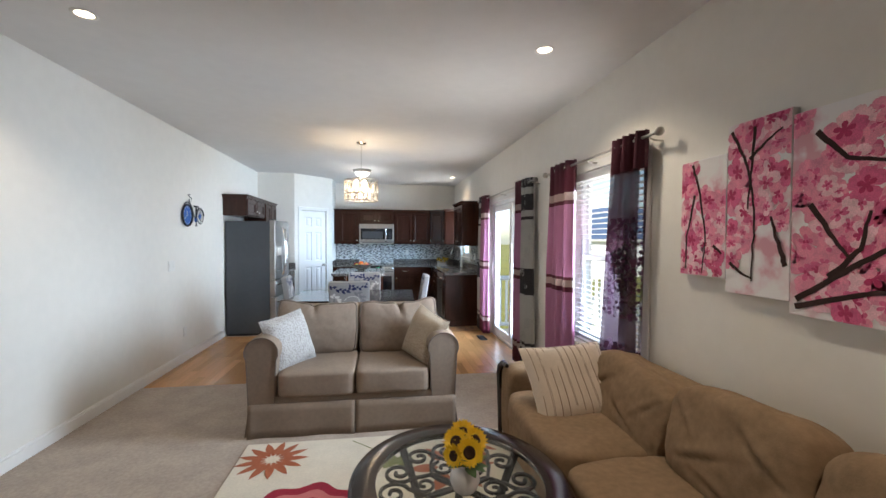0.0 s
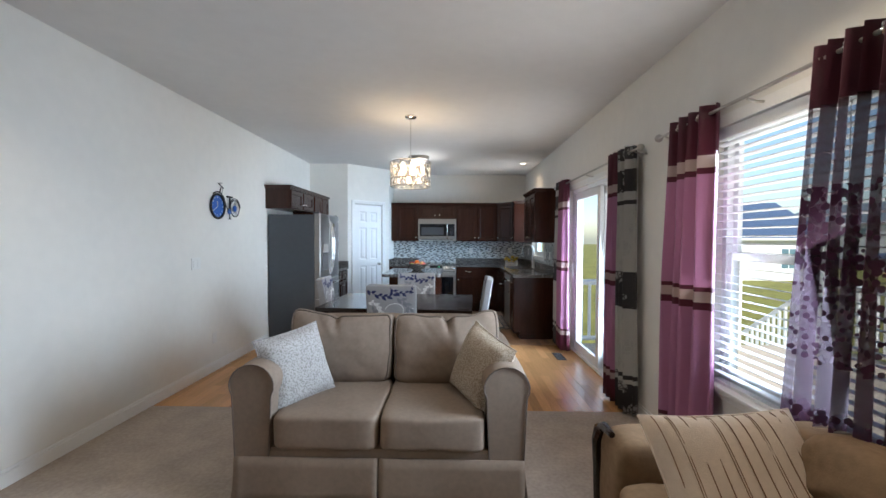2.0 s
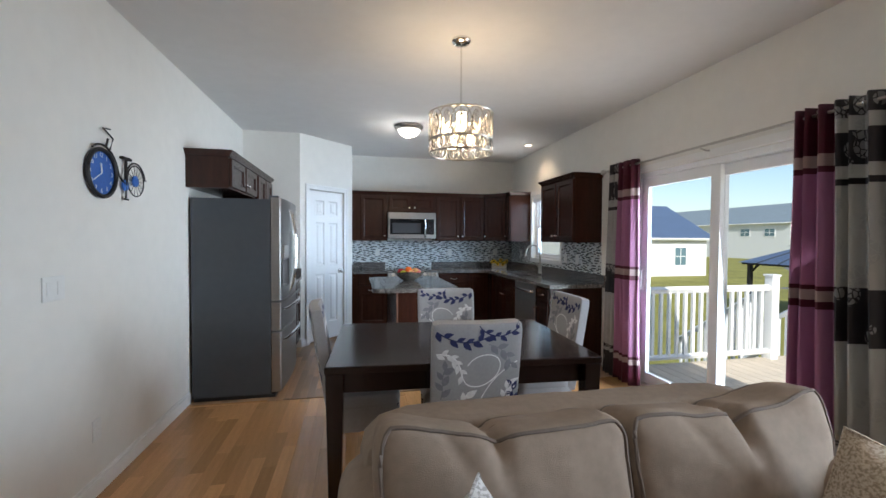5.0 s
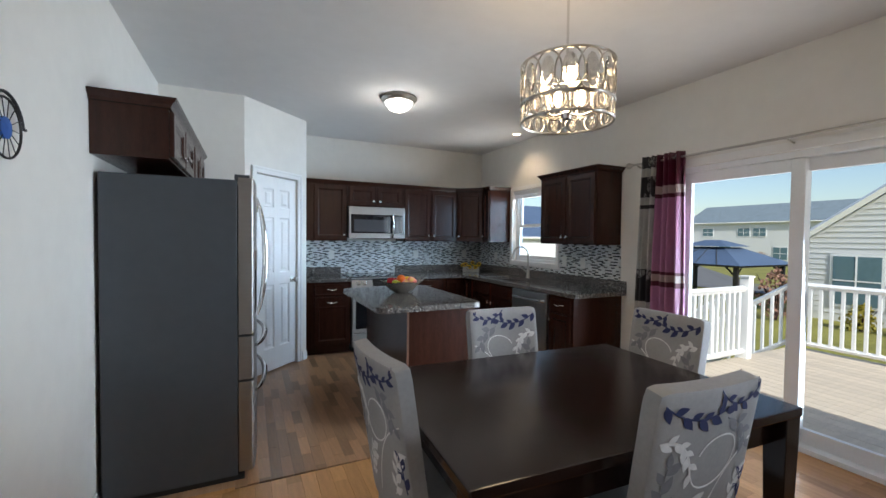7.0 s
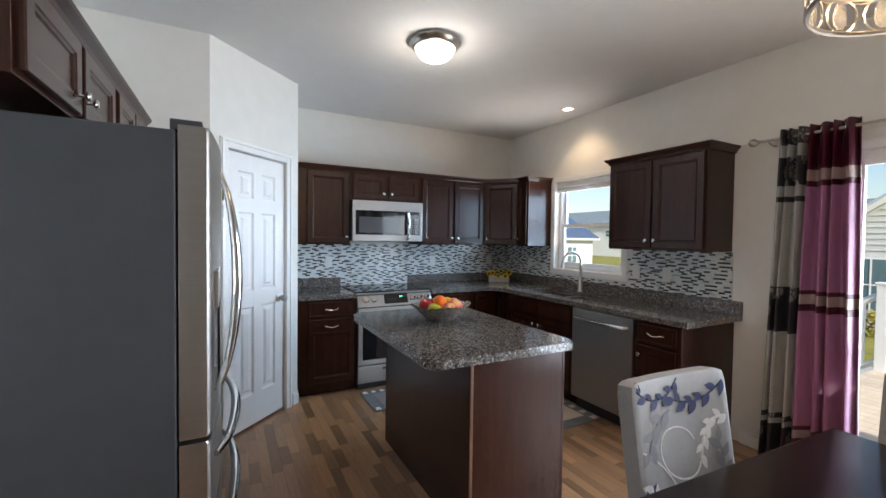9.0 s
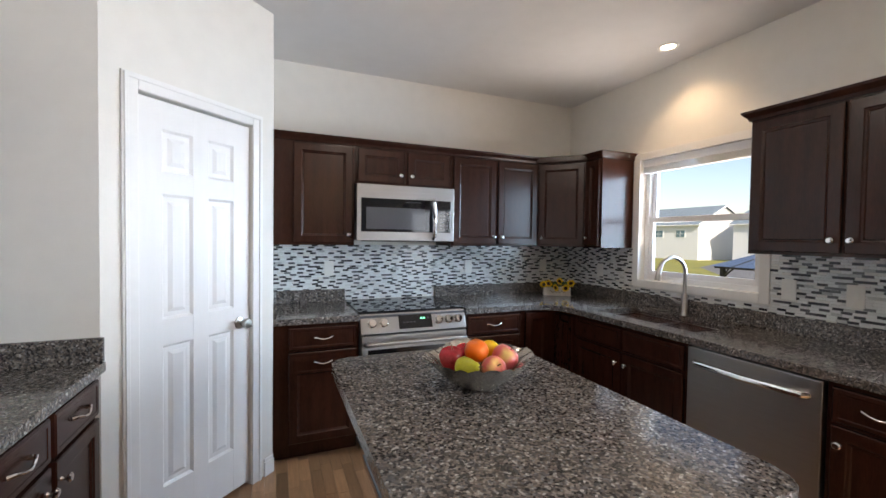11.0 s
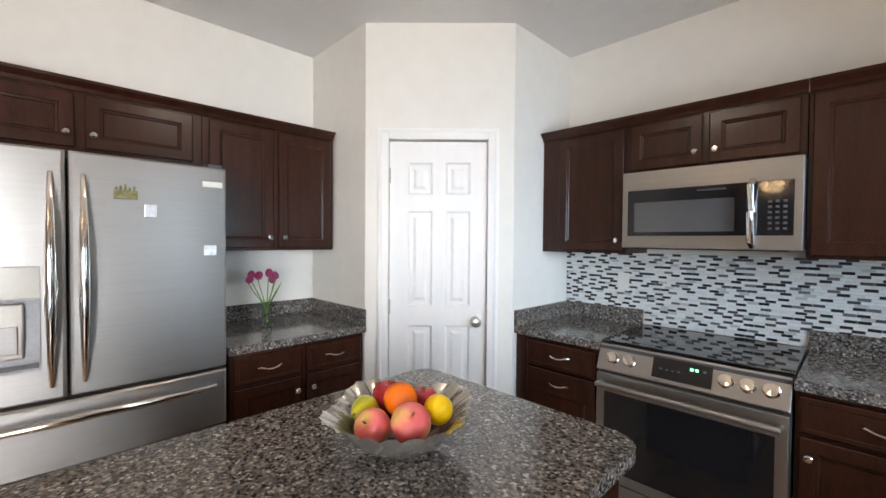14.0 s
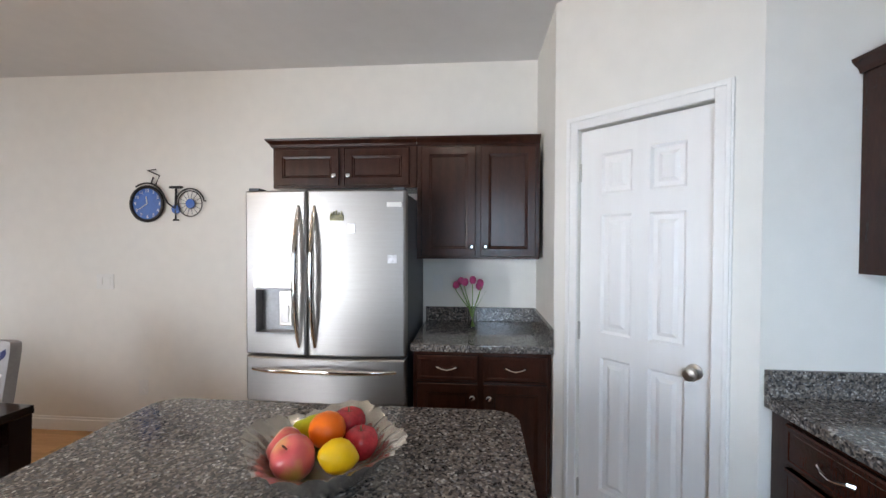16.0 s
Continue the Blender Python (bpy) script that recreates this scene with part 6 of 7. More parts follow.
throw_pillow("throw_pillow", Matrix.Translation((-0.735, 3.42, 0.658)) @ Matrix.Rotation(radians(52), 4, "Z") @ Matrix.Rotation(radians(-18), 4, "X") @ Matrix.Rotation(radians(-7), 4, "Y"), 0.42, 0.43, 0.085, M_KNIT, "grey and white knitted square throw pillow", seed=1)
throw_pillow("throw_pillow", Matrix.Translation((0.365, 3.43, 0.655)) @ Matrix.Rotation(radians(-56), 4, "Z") @ Matrix.Rotation(radians(-18), 4, "X") @ Matrix.Rotation(radians(14), 4, "Y"), 0.42, 0.43, 0.085, M_KNITTAN, "oatmeal woven square throw pillow", seed=4)


# ---- sectional sofa along the east wall ----
st = thing("sectional_sofa", (1.25, 1.5, 0), 0, "brown microsuede sectional sofa with loose back cushions", "sofa")
part("base", B(0.86, -0.6, 0.05, 1.66, 2.66, 0.29, bevel=0.02), M_SUEDE, st)
part("back_frame", superbox(bmesh.new(), 0.11, 1.66, 0.30, Matrix.Translation((1.57, 1.09, 0.43)), p=9, n=12), M_SUEDE, st, smooth=True)
ARM = part("arm", superbox(bmesh.new(), 0.40, 0.12, 0.275, Matrix.Translation((1.265, 2.77, 0.31)), p=9, n=14, wobble=0.006), M_SUEDE, st, smooth=True)
part("wood_trim", tube(bmesh.new(), [(0.866, 2.872, 0.05), (0.866, 2.876, 0.22), (0.864, 2.880, 0.38), (0.862, 2.884, 0.50), (0.866, 2.872, 0.56), (0.872, 2.83, 0.588), (0.872, 2.74, 0.592)], [0.016, 0.020, 0.022, 0.024, 0.024, 0.02, 0.014], 8), M_TABLE, ARM, "curved dark wood arm trim", True)
for k, (y0, y1) in enumerate(((1.78, 2.655), (0.92, 1.77), (0.06, 0.91), (-0.6, 0.05))):
    part("seat_cushion", superbox(bmesh.new(), 0.31, (y1 - y0) / 2, 0.095, Matrix.Translation((1.12, (y0 + y1) / 2, 0.375)), p=6, n=14, wobble=0.012, seed=k * 2.3), M_SUEDE, st, smooth=True)
FOLDS = ((0.25, 0.72, 0.55, 0.030), (0.62, 0.60, -0.40, 0.030), (0.80, 0.70, 0.8, 0.024), (0.45, 0.52, 0.22, 0.022), (0.15, 0.56, -0.7, 0.020))
for k, (y0, y1, dz) in enumerate(((1.72, 2.44, -0.085), (1.08, 1.72, -0.015), (0.46, 1.08, -0.01), (-0.15, 0.52, 0.0), (-0.6, -0.13, 0.0))):
    m = Matrix.Translation((1.43, (y0 + y1) / 2, 0.63 + dz)) @ Matrix.Rotation(radians(15), 4, "Y") @ Matrix.Rotation(radians((9, -4, 6, 0, 0)[k]), 4, "X")
    bm = superbox(bmesh.new(), 0.145, (y1 - y0) / 2 + 0.002, 0.225, m, p=4.4, n=36, wobble=0.015, seed=k * 5.3 + 1)
    for v in bm.verts:
        for fy, fz, sl, dp in FOLDS:
            yy = y0 + (y1 - y0) * (fy if k % 2 else 1 - fy)
            dist = (v.co.z - fz - dz) - (sl if k % 2 else -sl) * (v.co.y - yy)
            reach = math.exp(-((v.co.y - yy) / 0.085) ** 2)
            v.co.x += 0.55 * dp * reach * (math.exp(-(dist / 0.011) ** 2) - 0.45 * math.exp(-((dist - 0.03) / 0.02) ** 2))
    part("back_cushion", bm, M_SUEDE, st, smooth=True)
throw_pillow("striped_pillow", Matrix.Translation((1.165, 2.36, 0.60)) @ Matrix.Rotation(radians(-2), 4, "Z") @ Matrix.Rotation(radians(-42), 4, "X") @ Matrix.Rotation(radians(-4), 4, "Y"), 0.55, 0.50, 0.075, M_CREAM, "cream throw pillow with thin brown stripes", True, 9)


# ---- coffee table, sunflower vase, rug ----
KX, KY, KZ = 0.335, 1.715, 0.45
ct = thing("coffee_table", (KX, KY, 0), 0, "round coffee table, dark wood rim and glass over iron scrolls", "coffee table")
RO, RI = 0.485, 0.37
bm = bmesh.new()
rr = []
for r, z in ((RI, KZ - 0.012), (RI, KZ - 0.002), (RI + 0.02, KZ), (RO - 0.02, KZ), (RO, KZ - 0.012), (RO - 0.006, KZ - 0.035), (RI + 0.01, KZ - 0.04)):
    rr.append([bm.verts.new((KX + r * math.cos(a) * 0.97, KY + r * math.sin(a) * 1.08, z)) for a in [math.tau * k / 72 for k in range(72)]])
for i in range(len(rr)):
    a, b = rr[i], rr[(i + 1) % len(rr)]
    for k in range(72):
        bm.faces.new((a[k], a[(k + 1) % 72], b[(k + 1) % 72], b[k]))
part("rim", bm, M_TABLE, ct, "polished dark wood rim", True)
bm = lathe(bmesh.new(), [(0, 0), (RI - 0.001, 0), (RI - 0.001, 0.008), (0, 0.008)], Matrix.Translation((KX, KY, KZ - 0.012)) @ Matrix.Diagonal((0.97, 1.08, 1, 1)), 64)
gl = part("glass_top", bm, M_TOPGLASS, ct, "clear glass inset")
gl.visible_shadow = False
def scroll(cx, cy, r, start, turns, hand, n=34):
    """A flat spiral of iron that winds inwards."""
    pts = []
    for q in range(n):
        t = q / (n - 1)
        a = start + hand * t * turns * math.tau
        rad = r * (1 - 0.82 * t)
        pts.append((KX + cx + rad * math.cos(a), KY + (cy + rad * math.sin(a)) * 1.08, KZ - 0.05))
    return pts


for k in range(6):
    a0 = math.tau * k / 6 + 0.3
    for hand in (-1, 1):
        ac = a0 + hand * 0.27
        c = (0.285 * math.cos(ac), 0.285 * math.sin(ac))
        inner = scroll(c[0], c[1], 0.072, a0 + math.pi, 1.45, -hand)
        stem = [(KX + r * math.cos(a0 + hand * w), KY + r * math.sin(a0 + hand * w) * 1.08, KZ - 0.05) for r, w in ((0.03, 0.2), (0.09, 0.10), (0.15, 0.03))]
        part("iron_scroll", tube(bmesh.new(), stem + inner, 0.009, 8), M_IRON, ct, smooth=True)
    ai = a0 + math.pi / 6
    part("iron_scroll", tube(bmesh.new(), scroll(0.15 * math.cos(ai), 0.15 * math.sin(ai), 0.055, ai, 1.3, 1), 0.0075, 8), M_IRON, ct, smooth=True)
for k in range(4):
    a = math.tau * k / 4 + 0.6
    pts = [(KX + r * math.cos(a), KY + r * math.sin(a), z) for r, z in ((0.40, KZ - 0.04), (0.36, 0.36), (0.27, 0.22), (0.28, 0.10), (0.36, 0.0))]
    part("leg", tube(bmesh.new(), pts, 0.02, 8), M_IRON, ct, smooth=True)
vv = thing("sunflower_vase", (0.338, 1.61, KZ), 0, "round white ceramic vase with yellow sunflowers", "vase")
part("vase", lathe(bmesh.new(), [(0.0, 0), (0.035, 0), (0.05, 0.015), (0.062, 0.05), (0.055, 0.085), (0.036, 0.105), (0.040, 0.118), (0.034, 0.116), (0.03, 0.10), (0, 0.09)], Matrix.Translation((0.338, 1.61, KZ + 0.0005)), 28), M_CERAMIC, vv, smooth=True)
for dx, dy, z, r, ti, tu in ((0.01, -0.035, 0.175, 0.062, 60, -95), (-0.035, 0.01, 0.20, 0.058, 45, -110), (0.045, 0.02, 0.195, 0.058, 50, -60), (0.0, 0.05, 0.215, 0.06, 35, -90), (-0.05, -0.03, 0.165, 0.05, 75, -140)):
    sunflower(vv, (0.338 + dx, 1.61 + dy, KZ + z), r, radians(ti), radians(tu), 18)
    part("stem", tube(bmesh.new(), [(0.338, 1.61, KZ + 0.095), (0.338 + dx * 0.9, 1.61 + dy * 0.9, KZ + z - 0.006)], 0.004, 6), M_STEMG, vv)
bm = bmesh.new()
for k in range(12):
    flat_shape(bm, leaf_outline(0.085, 0.022), Matrix.Translation((0.338, 1.61, KZ + 0.12)) @ Matrix.Rotation(k * 0.55, 4, "Z") @ Matrix.Translation((0.015, 0, 0)) @ Matrix.Rotation(random.uniform(-0.7, 0.25), 4, "Y"))
part("leaves", bm, M_SUNLEAF, vv)

rg2 = thing("area_rug", (0.0, 2.0, 0.004), 0, "cream rug with red, rust and green tufted flowers", "rug")
RX_, RY_ = (-0.93, 0.93), (0.6, 3.03)
part("rug_body", B(RX_[0], RY_[0], 0.0045, RX_[1], RY_[1], 0.016, bevel=0.004), material("cream_rug_pile", (0.66, 0.60, 0.50), 0.95, vary=0.08, scale=8, bump=0.8, bscale=220), rg2)
M_RUST = material("rust_tuft", (0.34, 0.10, 0.045), 0.95, vary=0.1, bump=0.6)
M_CRIM = material("crimson_tuft", (0.30, 0.015, 0.04), 0.95, vary=0.12, bump=0.6)
M_PINKT = material("rose_tuft", (0.52, 0.16, 0.16), 0.95, vary=0.1, bump=0.6)
M_OLIVE = material("olive_tuft", (0.16, 0.17, 0.05), 0.95, vary=0.12, bump=0.6)


def rug_flower(c, r, n, mat, rings_=1, wide=0.2, a0=0.0, a1=math.tau):
    bm = bmesh.new()
    for q in range(rings_):
        for k in range(n):
            a = a0 + (a1 - a0) * k / n + q * 0.25
            rr_ = r * (1 - 0.42 * q)
            flat_shape(bm, leaf_outline(rr_ * 0.66, rr_ * wide, 7), Matrix.Translation((c[0], c[1], 0.0165 + 0.0006 * q)) @ Matrix.Rotation(a, 4, "Z") @ Matrix.Translation((rr_ * 0.28, 0, 0)), 0.0015)
    return part("tufted_flower", bm, mat, rg2)


def tuft_disc(c, r, mat, z):
    bm = bmesh.new()
    pts = [(r * (1 + 0.07 * math.cos(9 * a)) * math.cos(a), r * (1 + 0.07 * math.cos(9 * a)) * math.sin(a)) for a in [math.tau * k / 54 for k in range(54)]]
    flat_shape(bm, pts, Matrix.Translation((c[0], c[1], 0.0165 + z)))
    part("tufted_bloom", bm, mat, rg2)


rug_flower((-0.71, 2.80), 0.25, 13, M_RUST, 2, 0.105)
rug_flower((0.62, 2.82), 0.22, 11, M_RUST, 2, 0.11)
for c, s in (((-0.42, 2.12), 1.0), ((0.45, 1.0), 0.9)):
    for q, mm in enumerate((M_CRIM, M_PINKT, M_CRIM, M_PINKT, M_CRIM)):
        tuft_disc(c, s * (0.36 - 0.07 * q), mm, 0.0009 * q)
rug_flower((0.12, 2.80), 0.26, 3, M_OLIVE, 1, 0.24, 3.6, 5.6)
rug_flower((0.45, 2.55), 0.30, 6, M_RUST, 1, 0.16)
bm = tube(bmesh.new(), [(-0.2, 2.98, 0.0175), (-0.05, 2.84, 0.0175), (0.1, 2.86, 0.0175), (0.25, 2.92, 0.0175), (0.45, 3.0, 0.0175)], 0.006, 5, flat=0.3)
part("tufted_stem", bm, M_OLIVE, rg2)


# ---- wall art: three blossom canvases ----
M_BLOOMBG = ramp_material("pale_blossom_print", [(0.36, (0.70, 0.36, 0.44)), (0.44, (0.82, 0.70, 0.74)), (0.52, (0.84, 0.82, 0.83))], 0.6, "noise", 6, False)
PETALS = [material("pink_petal_print", c, 0.7, vary=0.25, scale=25) for c in ((0.66, 0.12, 0.26), (0.76, 0.27, 0.39), (0.45, 0.03, 0.12), (0.84, 0.52, 0.60))]
M_BRANCH = material("dark_branch_print", (0.035, 0.014, 0.014), 0.9, vary=0.3, scale=30)
M_LEAFOR = material("orange_leaf_print", (0.75, 0.20, 0.04), 0.7)
BRANCHES = [[(2.02, 1.95), (1.95, 1.75), (1.90, 1.5), (1.93, 1.25)], [(1.76, 2.02), (1.66, 1.82), (1.62, 1.62), (1.63, 1.25)], [(1.62, 2.05), (1.64, 1.8), (1.66, 1.6)], [(1.45, 1.22), (1.2, 1.40), (0.9, 1.58), (0.5, 1.7)], [(1.44, 1.27), (1.5, 1.45), (1.55, 1.6)], [(1.1, 2.02), (1.08, 1.8), (0.98, 1.6)], [(1.43, 1.21), (1.15, 1.30), (0.8, 1.32)], [(1.85, 1.45), (1.7, 1.33), (1.62, 1.30)], [(1.98, 1.72), (2.03, 1.5), (2.04, 1.3)], [(1.65, 1.85), (1.56, 1.92), (1.49, 1.96)], [(1.38, 1.62), (1.30, 1.50), (1.22, 1.39)], [(1.13, 2.0), (1.06, 1.75), (1.0, 1.52)], [(1.36, 1.9), (1.25, 1.78), (1.10, 1.74)], [(1.30, 1.34), (1.20, 1.45), (1.17, 1.60)]]
for ci, (y1, y0, z0, z1) in enumerate(((2.08, 1.775, 1.29, 1.905), (1.775, 1.455, 1.225, 2.03), (1.455, 0.55, 1.175, 1.995))):
    ca = thing("canvas_print", (XR - 0.02, (y0 + y1) / 2, z0), 0, "unframed canvas print of pink cherry blossom branches", "wall art", "blossom canvases")
    part("canvas", B(XR - 0.036, y0 + 0.002, z0, XR - 0.001, y1 - 0.002, z1, bevel=0.002), M_BLOOMBG, ca)
    PMX = Matrix.Translation((XR - 0.0362, 0, 0)) @ Matrix(((0, 0, -1, 0), (1, 0, 0, 0), (0, 1, 0, 0), (0, 0, 0, 1)))
    bms = [bmesh.new() for _ in PETALS]
    rnd = random.Random(ci * 7 + 3)
    for k in range(int(430 * (y1 - y0) * (z1 - z0))):
        fy, fz, r = rnd.uniform(y0 + 0.02, y1 - 0.02), rnd.uniform(z0 + 0.02, z1 - 0.02), rnd.uniform(0.036, 0.085)
        if noise.noise(Vector((fy * 3.5, fz * 3.5, 1))) < -0.12:
            continue
        a0, sq, pick = rnd.uniform(0, 6.3), rnd.uniform(0.55, 1.0), rnd.choice((0, 0, 1, 1, 1, 3))
        lift = 0.0006 + 0.00012 * (k % 19)
        turn = Matrix.Rotation(rnd.uniform(0, 3.1), 4, "Z") @ Matrix.Diagonal((1, sq, 1, 1))

        def petal(ang, reach, wide, shade, up):
            m = Matrix.Translation((fy, fz, 0)) @ turn @ Matrix.Rotation(ang, 4, "Z")
            outline = [(reach * t, wide * math.sin(math.pi * t ** 1.5) ** 0.7) for t in (0, 0.2, 0.45, 0.7, 0.88)]
            outline += [(reach * 0.97, wide * 0.25), (reach * 0.92, 0)]
            outline += [(x, -y) for x, y in outline[-2:0:-1]]
            vs = []
            for x, y in outline:
                v = m @ Vector((x, y, 0))
                vs.append(bms[shade].verts.new(PMX @ Vector((min(y1 - 0.004, max(y0 + 0.004, v.x)), min(z1 - 0.003, max(z0 + 0.003, v.y)), up))))
            bms[shade].faces.new(vs)

        for p in range(5):
            ang = a0 + p * math.tau / 5 + rnd.uniform(-0.15, 0.15)
            petal(ang, r, r * 0.42, rnd.choice((pick, pick, 1, 3)), lift + 0.00002 * p)
            petal(ang, r * 0.50, r * 0.15, 0 if pick else 2, lift + 0.00011)
        petal(a0, r * 0.2, r * 0.12, 2, lift + 0.000115)
        petal(a0 + 2.4, r * 0.2, r * 0.12, 2, lift + 0.000115)
    for b_, mm in zip(bms, PETALS):
        tagged(part("blossoms", b_, mm, ca), kind="stuff")
    for br in BRANCHES:
        bm = bmesh.new()
        run = []
        for (ya_, za_), (yb_, zb_) in zip(br, br[1:]):
            for q in range(9):
                y, z = ya_ + (yb_ - ya_) * q / 9, za_ + (zb_ - za_) * q / 9
                if y0 + 0.012 < y < y1 - 0.012 and z0 + 0.012 < z < z1 - 0.012:
                    run.append((XR - 0.0395, y + 0.008 * noise.noise(Vector((y * 25, z * 25, 0))), z))
        if len(run) < 3:
            bm.free()
            continue
        thick = 0.013 if br[0][0] < 1.5 else 0.009
        tube(bm, run, [thick * (1 - 0.6 * q / len(run)) for q in range(len(run))], 5)
        for v in bm.verts:
            v.co.x = XR - 0.0394 + (v.co.x - (XR - 0.0395)) * 0.06
        part("branch", bm, M_BRANCH, ca)
    if ci == 2:
        part("orange_leaf", flat_shape(bmesh.new(), leaf_outline(0.13, 0.04), PMX @ Matrix.Translation((1.13, 1.83, 0.0035)) @ Matrix.Rotation(2.9, 4, "Z")), M_LEAFOR, ca)

# ---- bicycle wall clock ----
bkx = XL + 0.02
bc = thing("bicycle_clock", (XL, 5.5, 1.6), 0, "black metal bicycle wall clock with blue dial", "clock")
cy_, cz_, wy, wz = 5.345, 1.755, 5.69, 1.755
def ringpts(y, z, r, x=bkx, n=36):
    return [(x, y + r * math.cos(math.tau * k / n), z + r * math.sin(math.tau * k / n)) for k in range(n)]
part("clock_rim", tube(bmesh.new(), ringpts(cy_, cz_, 0.128), 0.012, 8, True), M_IRON, bc, smooth=True)
M_BLUE = material("cobalt_blue_enamel", (0.03, 0.12, 0.42), 0.35, vary=0.15, scale=8)
DM = Matrix.Translation((XL + 0.004, cy_, cz_)) @ Matrix.Rotation(radians(90), 4, "Y")
dial = part("dial", lathe(bmesh.new(), [(0, 0), (0.122, 0), (0.122, 0.010), (0, 0.0105)], DM, 40), M_BLUE, bc, "blue clock dial")
for k in range(12):
    a = radians(90 - 30 * (k or 12))
    cu_ = bpy.data.curves.new("numeral", "FONT")
    cu_.body, cu_.size, cu_.align_x, cu_.align_y, cu_.extrude = str(k or 12), 0.034, "CENTER", "CENTER", 0.0006
    tmp = bpy.data.objects.new("numeral", cu_)
    scene.collection.objects.link(tmp)
    bpy.context.view_layer.update()
    me = bpy.data.meshes.new_from_object(tmp.evaluated_get(bpy.context.evaluated_depsgraph_get()))
    bpy.data.objects.remove(tmp)
    bm = bmesh.new()
    bm.from_mesh(me)
    bm.transform(Matrix.Translation((XL + 0.0155, cy_ + 0.098 * math.cos(a), cz_ + 0.098 * math.sin(a))) @ Matrix(((0, 0, 1, 0), (1, 0, 0, 0), (0, 1, 0, 0), (0, 0, 0, 1))))
    part("numeral", bm, M_WHITEPL, dial)
for a, l, w in ((98, 0.055, 0.008), (212, 0.085, 0.005)):
    a = radians(a)
    part("clock_hand", tube(bmesh.new(), [(XL + 0.018, cy_, cz_), (XL + 0.018, cy_ + l * math.cos(a), cz_ + l * math.sin(a))], w * 0.5, 6), M_WHITEPL, dial)
part("wheel_rim", tube(bmesh.new(), ringpts(wy, wz, 0.095), 0.004, 6, True), M_IRON, bc)
for k in range(14):
    a = math.tau * k / 14
    part("spoke", tube(bmesh.new(), [(bkx, wy, wz), (bkx, wy + 0.095 * math.cos(a), wz + 0.095 * math.sin(a))], 0.0015, 5), M_IRON, bc)
part("hub", lathe(bmesh.new(), [(0, 0), (0.036, 0), (0.034, 0.008), (0, 0.012)], Matrix.Translation((bkx - 0.006, wy, wz)) @ Matrix.Rotation(radians(90), 4, "Y"), 24), M_BLUE, bc, smooth=True)
part("chain_disc", lathe(bmesh.new(), [(0, 0), (0.034, 0), (0.032, 0.008), (0, 0.012)], Matrix.Translation((bkx - 0.006, 5.575, 1.715)) @ Matrix.Rotation(radians(90), 4, "Y"), 24), M_BLUE, bc, smooth=True)
X = bkx
part("front_fender", tube(bmesh.new(), [(X, cy_ + 0.15 * math.cos(a), cz_ + 0.155 * math.sin(a)) for a in [radians(d) for d in range(125, 20, -8)]] + [(X, 5.51, 1.76), (X, 5.575, 1.715)], 0.006, 6), M_IRON, bc, smooth=True)
part("rear_fender", tube(bmesh.new(), [(X, 5.585, 1.74)] + [(X, wy + 0.112 * math.cos(a), wz + 0.112 * math.sin(a)) for a in [radians(d) for d in range(170, 0, -10)]] + [(X, wy + 0.125, wz + 0.02)], 0.0055, 6), M_IRON, bc, smooth=True)
part("seat_post", tube(bmesh.new(), [(X, 5.575, 1.715), (X, 5.58, 1.87)], 0.008, 6), M_IRON, bc, smooth=True)
part("saddle", B(X - 0.012, 5.53, 1.868, X + 0.012, 5.63, 1.886, bevel=0.006), M_IRON, bc)
part("handlebar", tube(bmesh.new(), [(X, 5.42, 1.90), (X, 5.45, 1.965), (X, 5.355, 2.005), (X, 5.42, 2.012)], 0.005, 6), M_IRON, bc, smooth=True)
part("fork_stem", tube(bmesh.new(), [(X, 5.38, 1.90), (X, 5.40, 1.955)], 0.006, 6), M_IRON, bc, smooth=True)
part("pedal", tube(bmesh.new(), [(X, 5.575, 1.715), (X, 5.575, 1.64), (X, 5.555, 1.632), (X, 5.60, 1.632)], 0.006, 6), M_IRON, bc, smooth=True)

vt = thing("floor_vent", (1.50, 5.95, 0), 0, "brown metal floor register near the slider", "vent")
part("vent_frame", B(1.44, 5.80, 0.0005, 1.55, 6.10, 0.005, bevel=0.001), M_GREYGLASS, vt)
for k in range(9):
    part("slat", B(1.455, 5.815 + k * 0.031, 0.0052, 1.535, 5.825 + k * 0.031, 0.007), M_BLACK, vt)


# ---- outside ----
GZ = -1.5
structure("ground", B(-150, -150, GZ - 0.5, 250, 250, GZ), M_GRASS, "sunny autumn lawn reaching to the horizon", "lawn")
bm = bmesh.new()
tube(bm, [(30, -60, GZ + 0.01), (27, -10, GZ + 0.01), (24, 8, GZ + 0.01), (27, 22, GZ + 0.01), (44, 38, GZ + 0.01), (90, 60, GZ + 0.01)], 3.2, 8, flat=0.004)
structure("road", bm, M_ROAD, "grey asphalt street beyond the yard", "road")
bm = box(bmesh.new(), 8.5, -6, GZ + 0.002, 12.0, 9.2, GZ + 0.012)
structure("pavement", bm, material("pale_concrete", (0.42, 0.42, 0.41), 0.9, vary=0.08, scale=2), "pale concrete drive beside the lawn", "pavement")

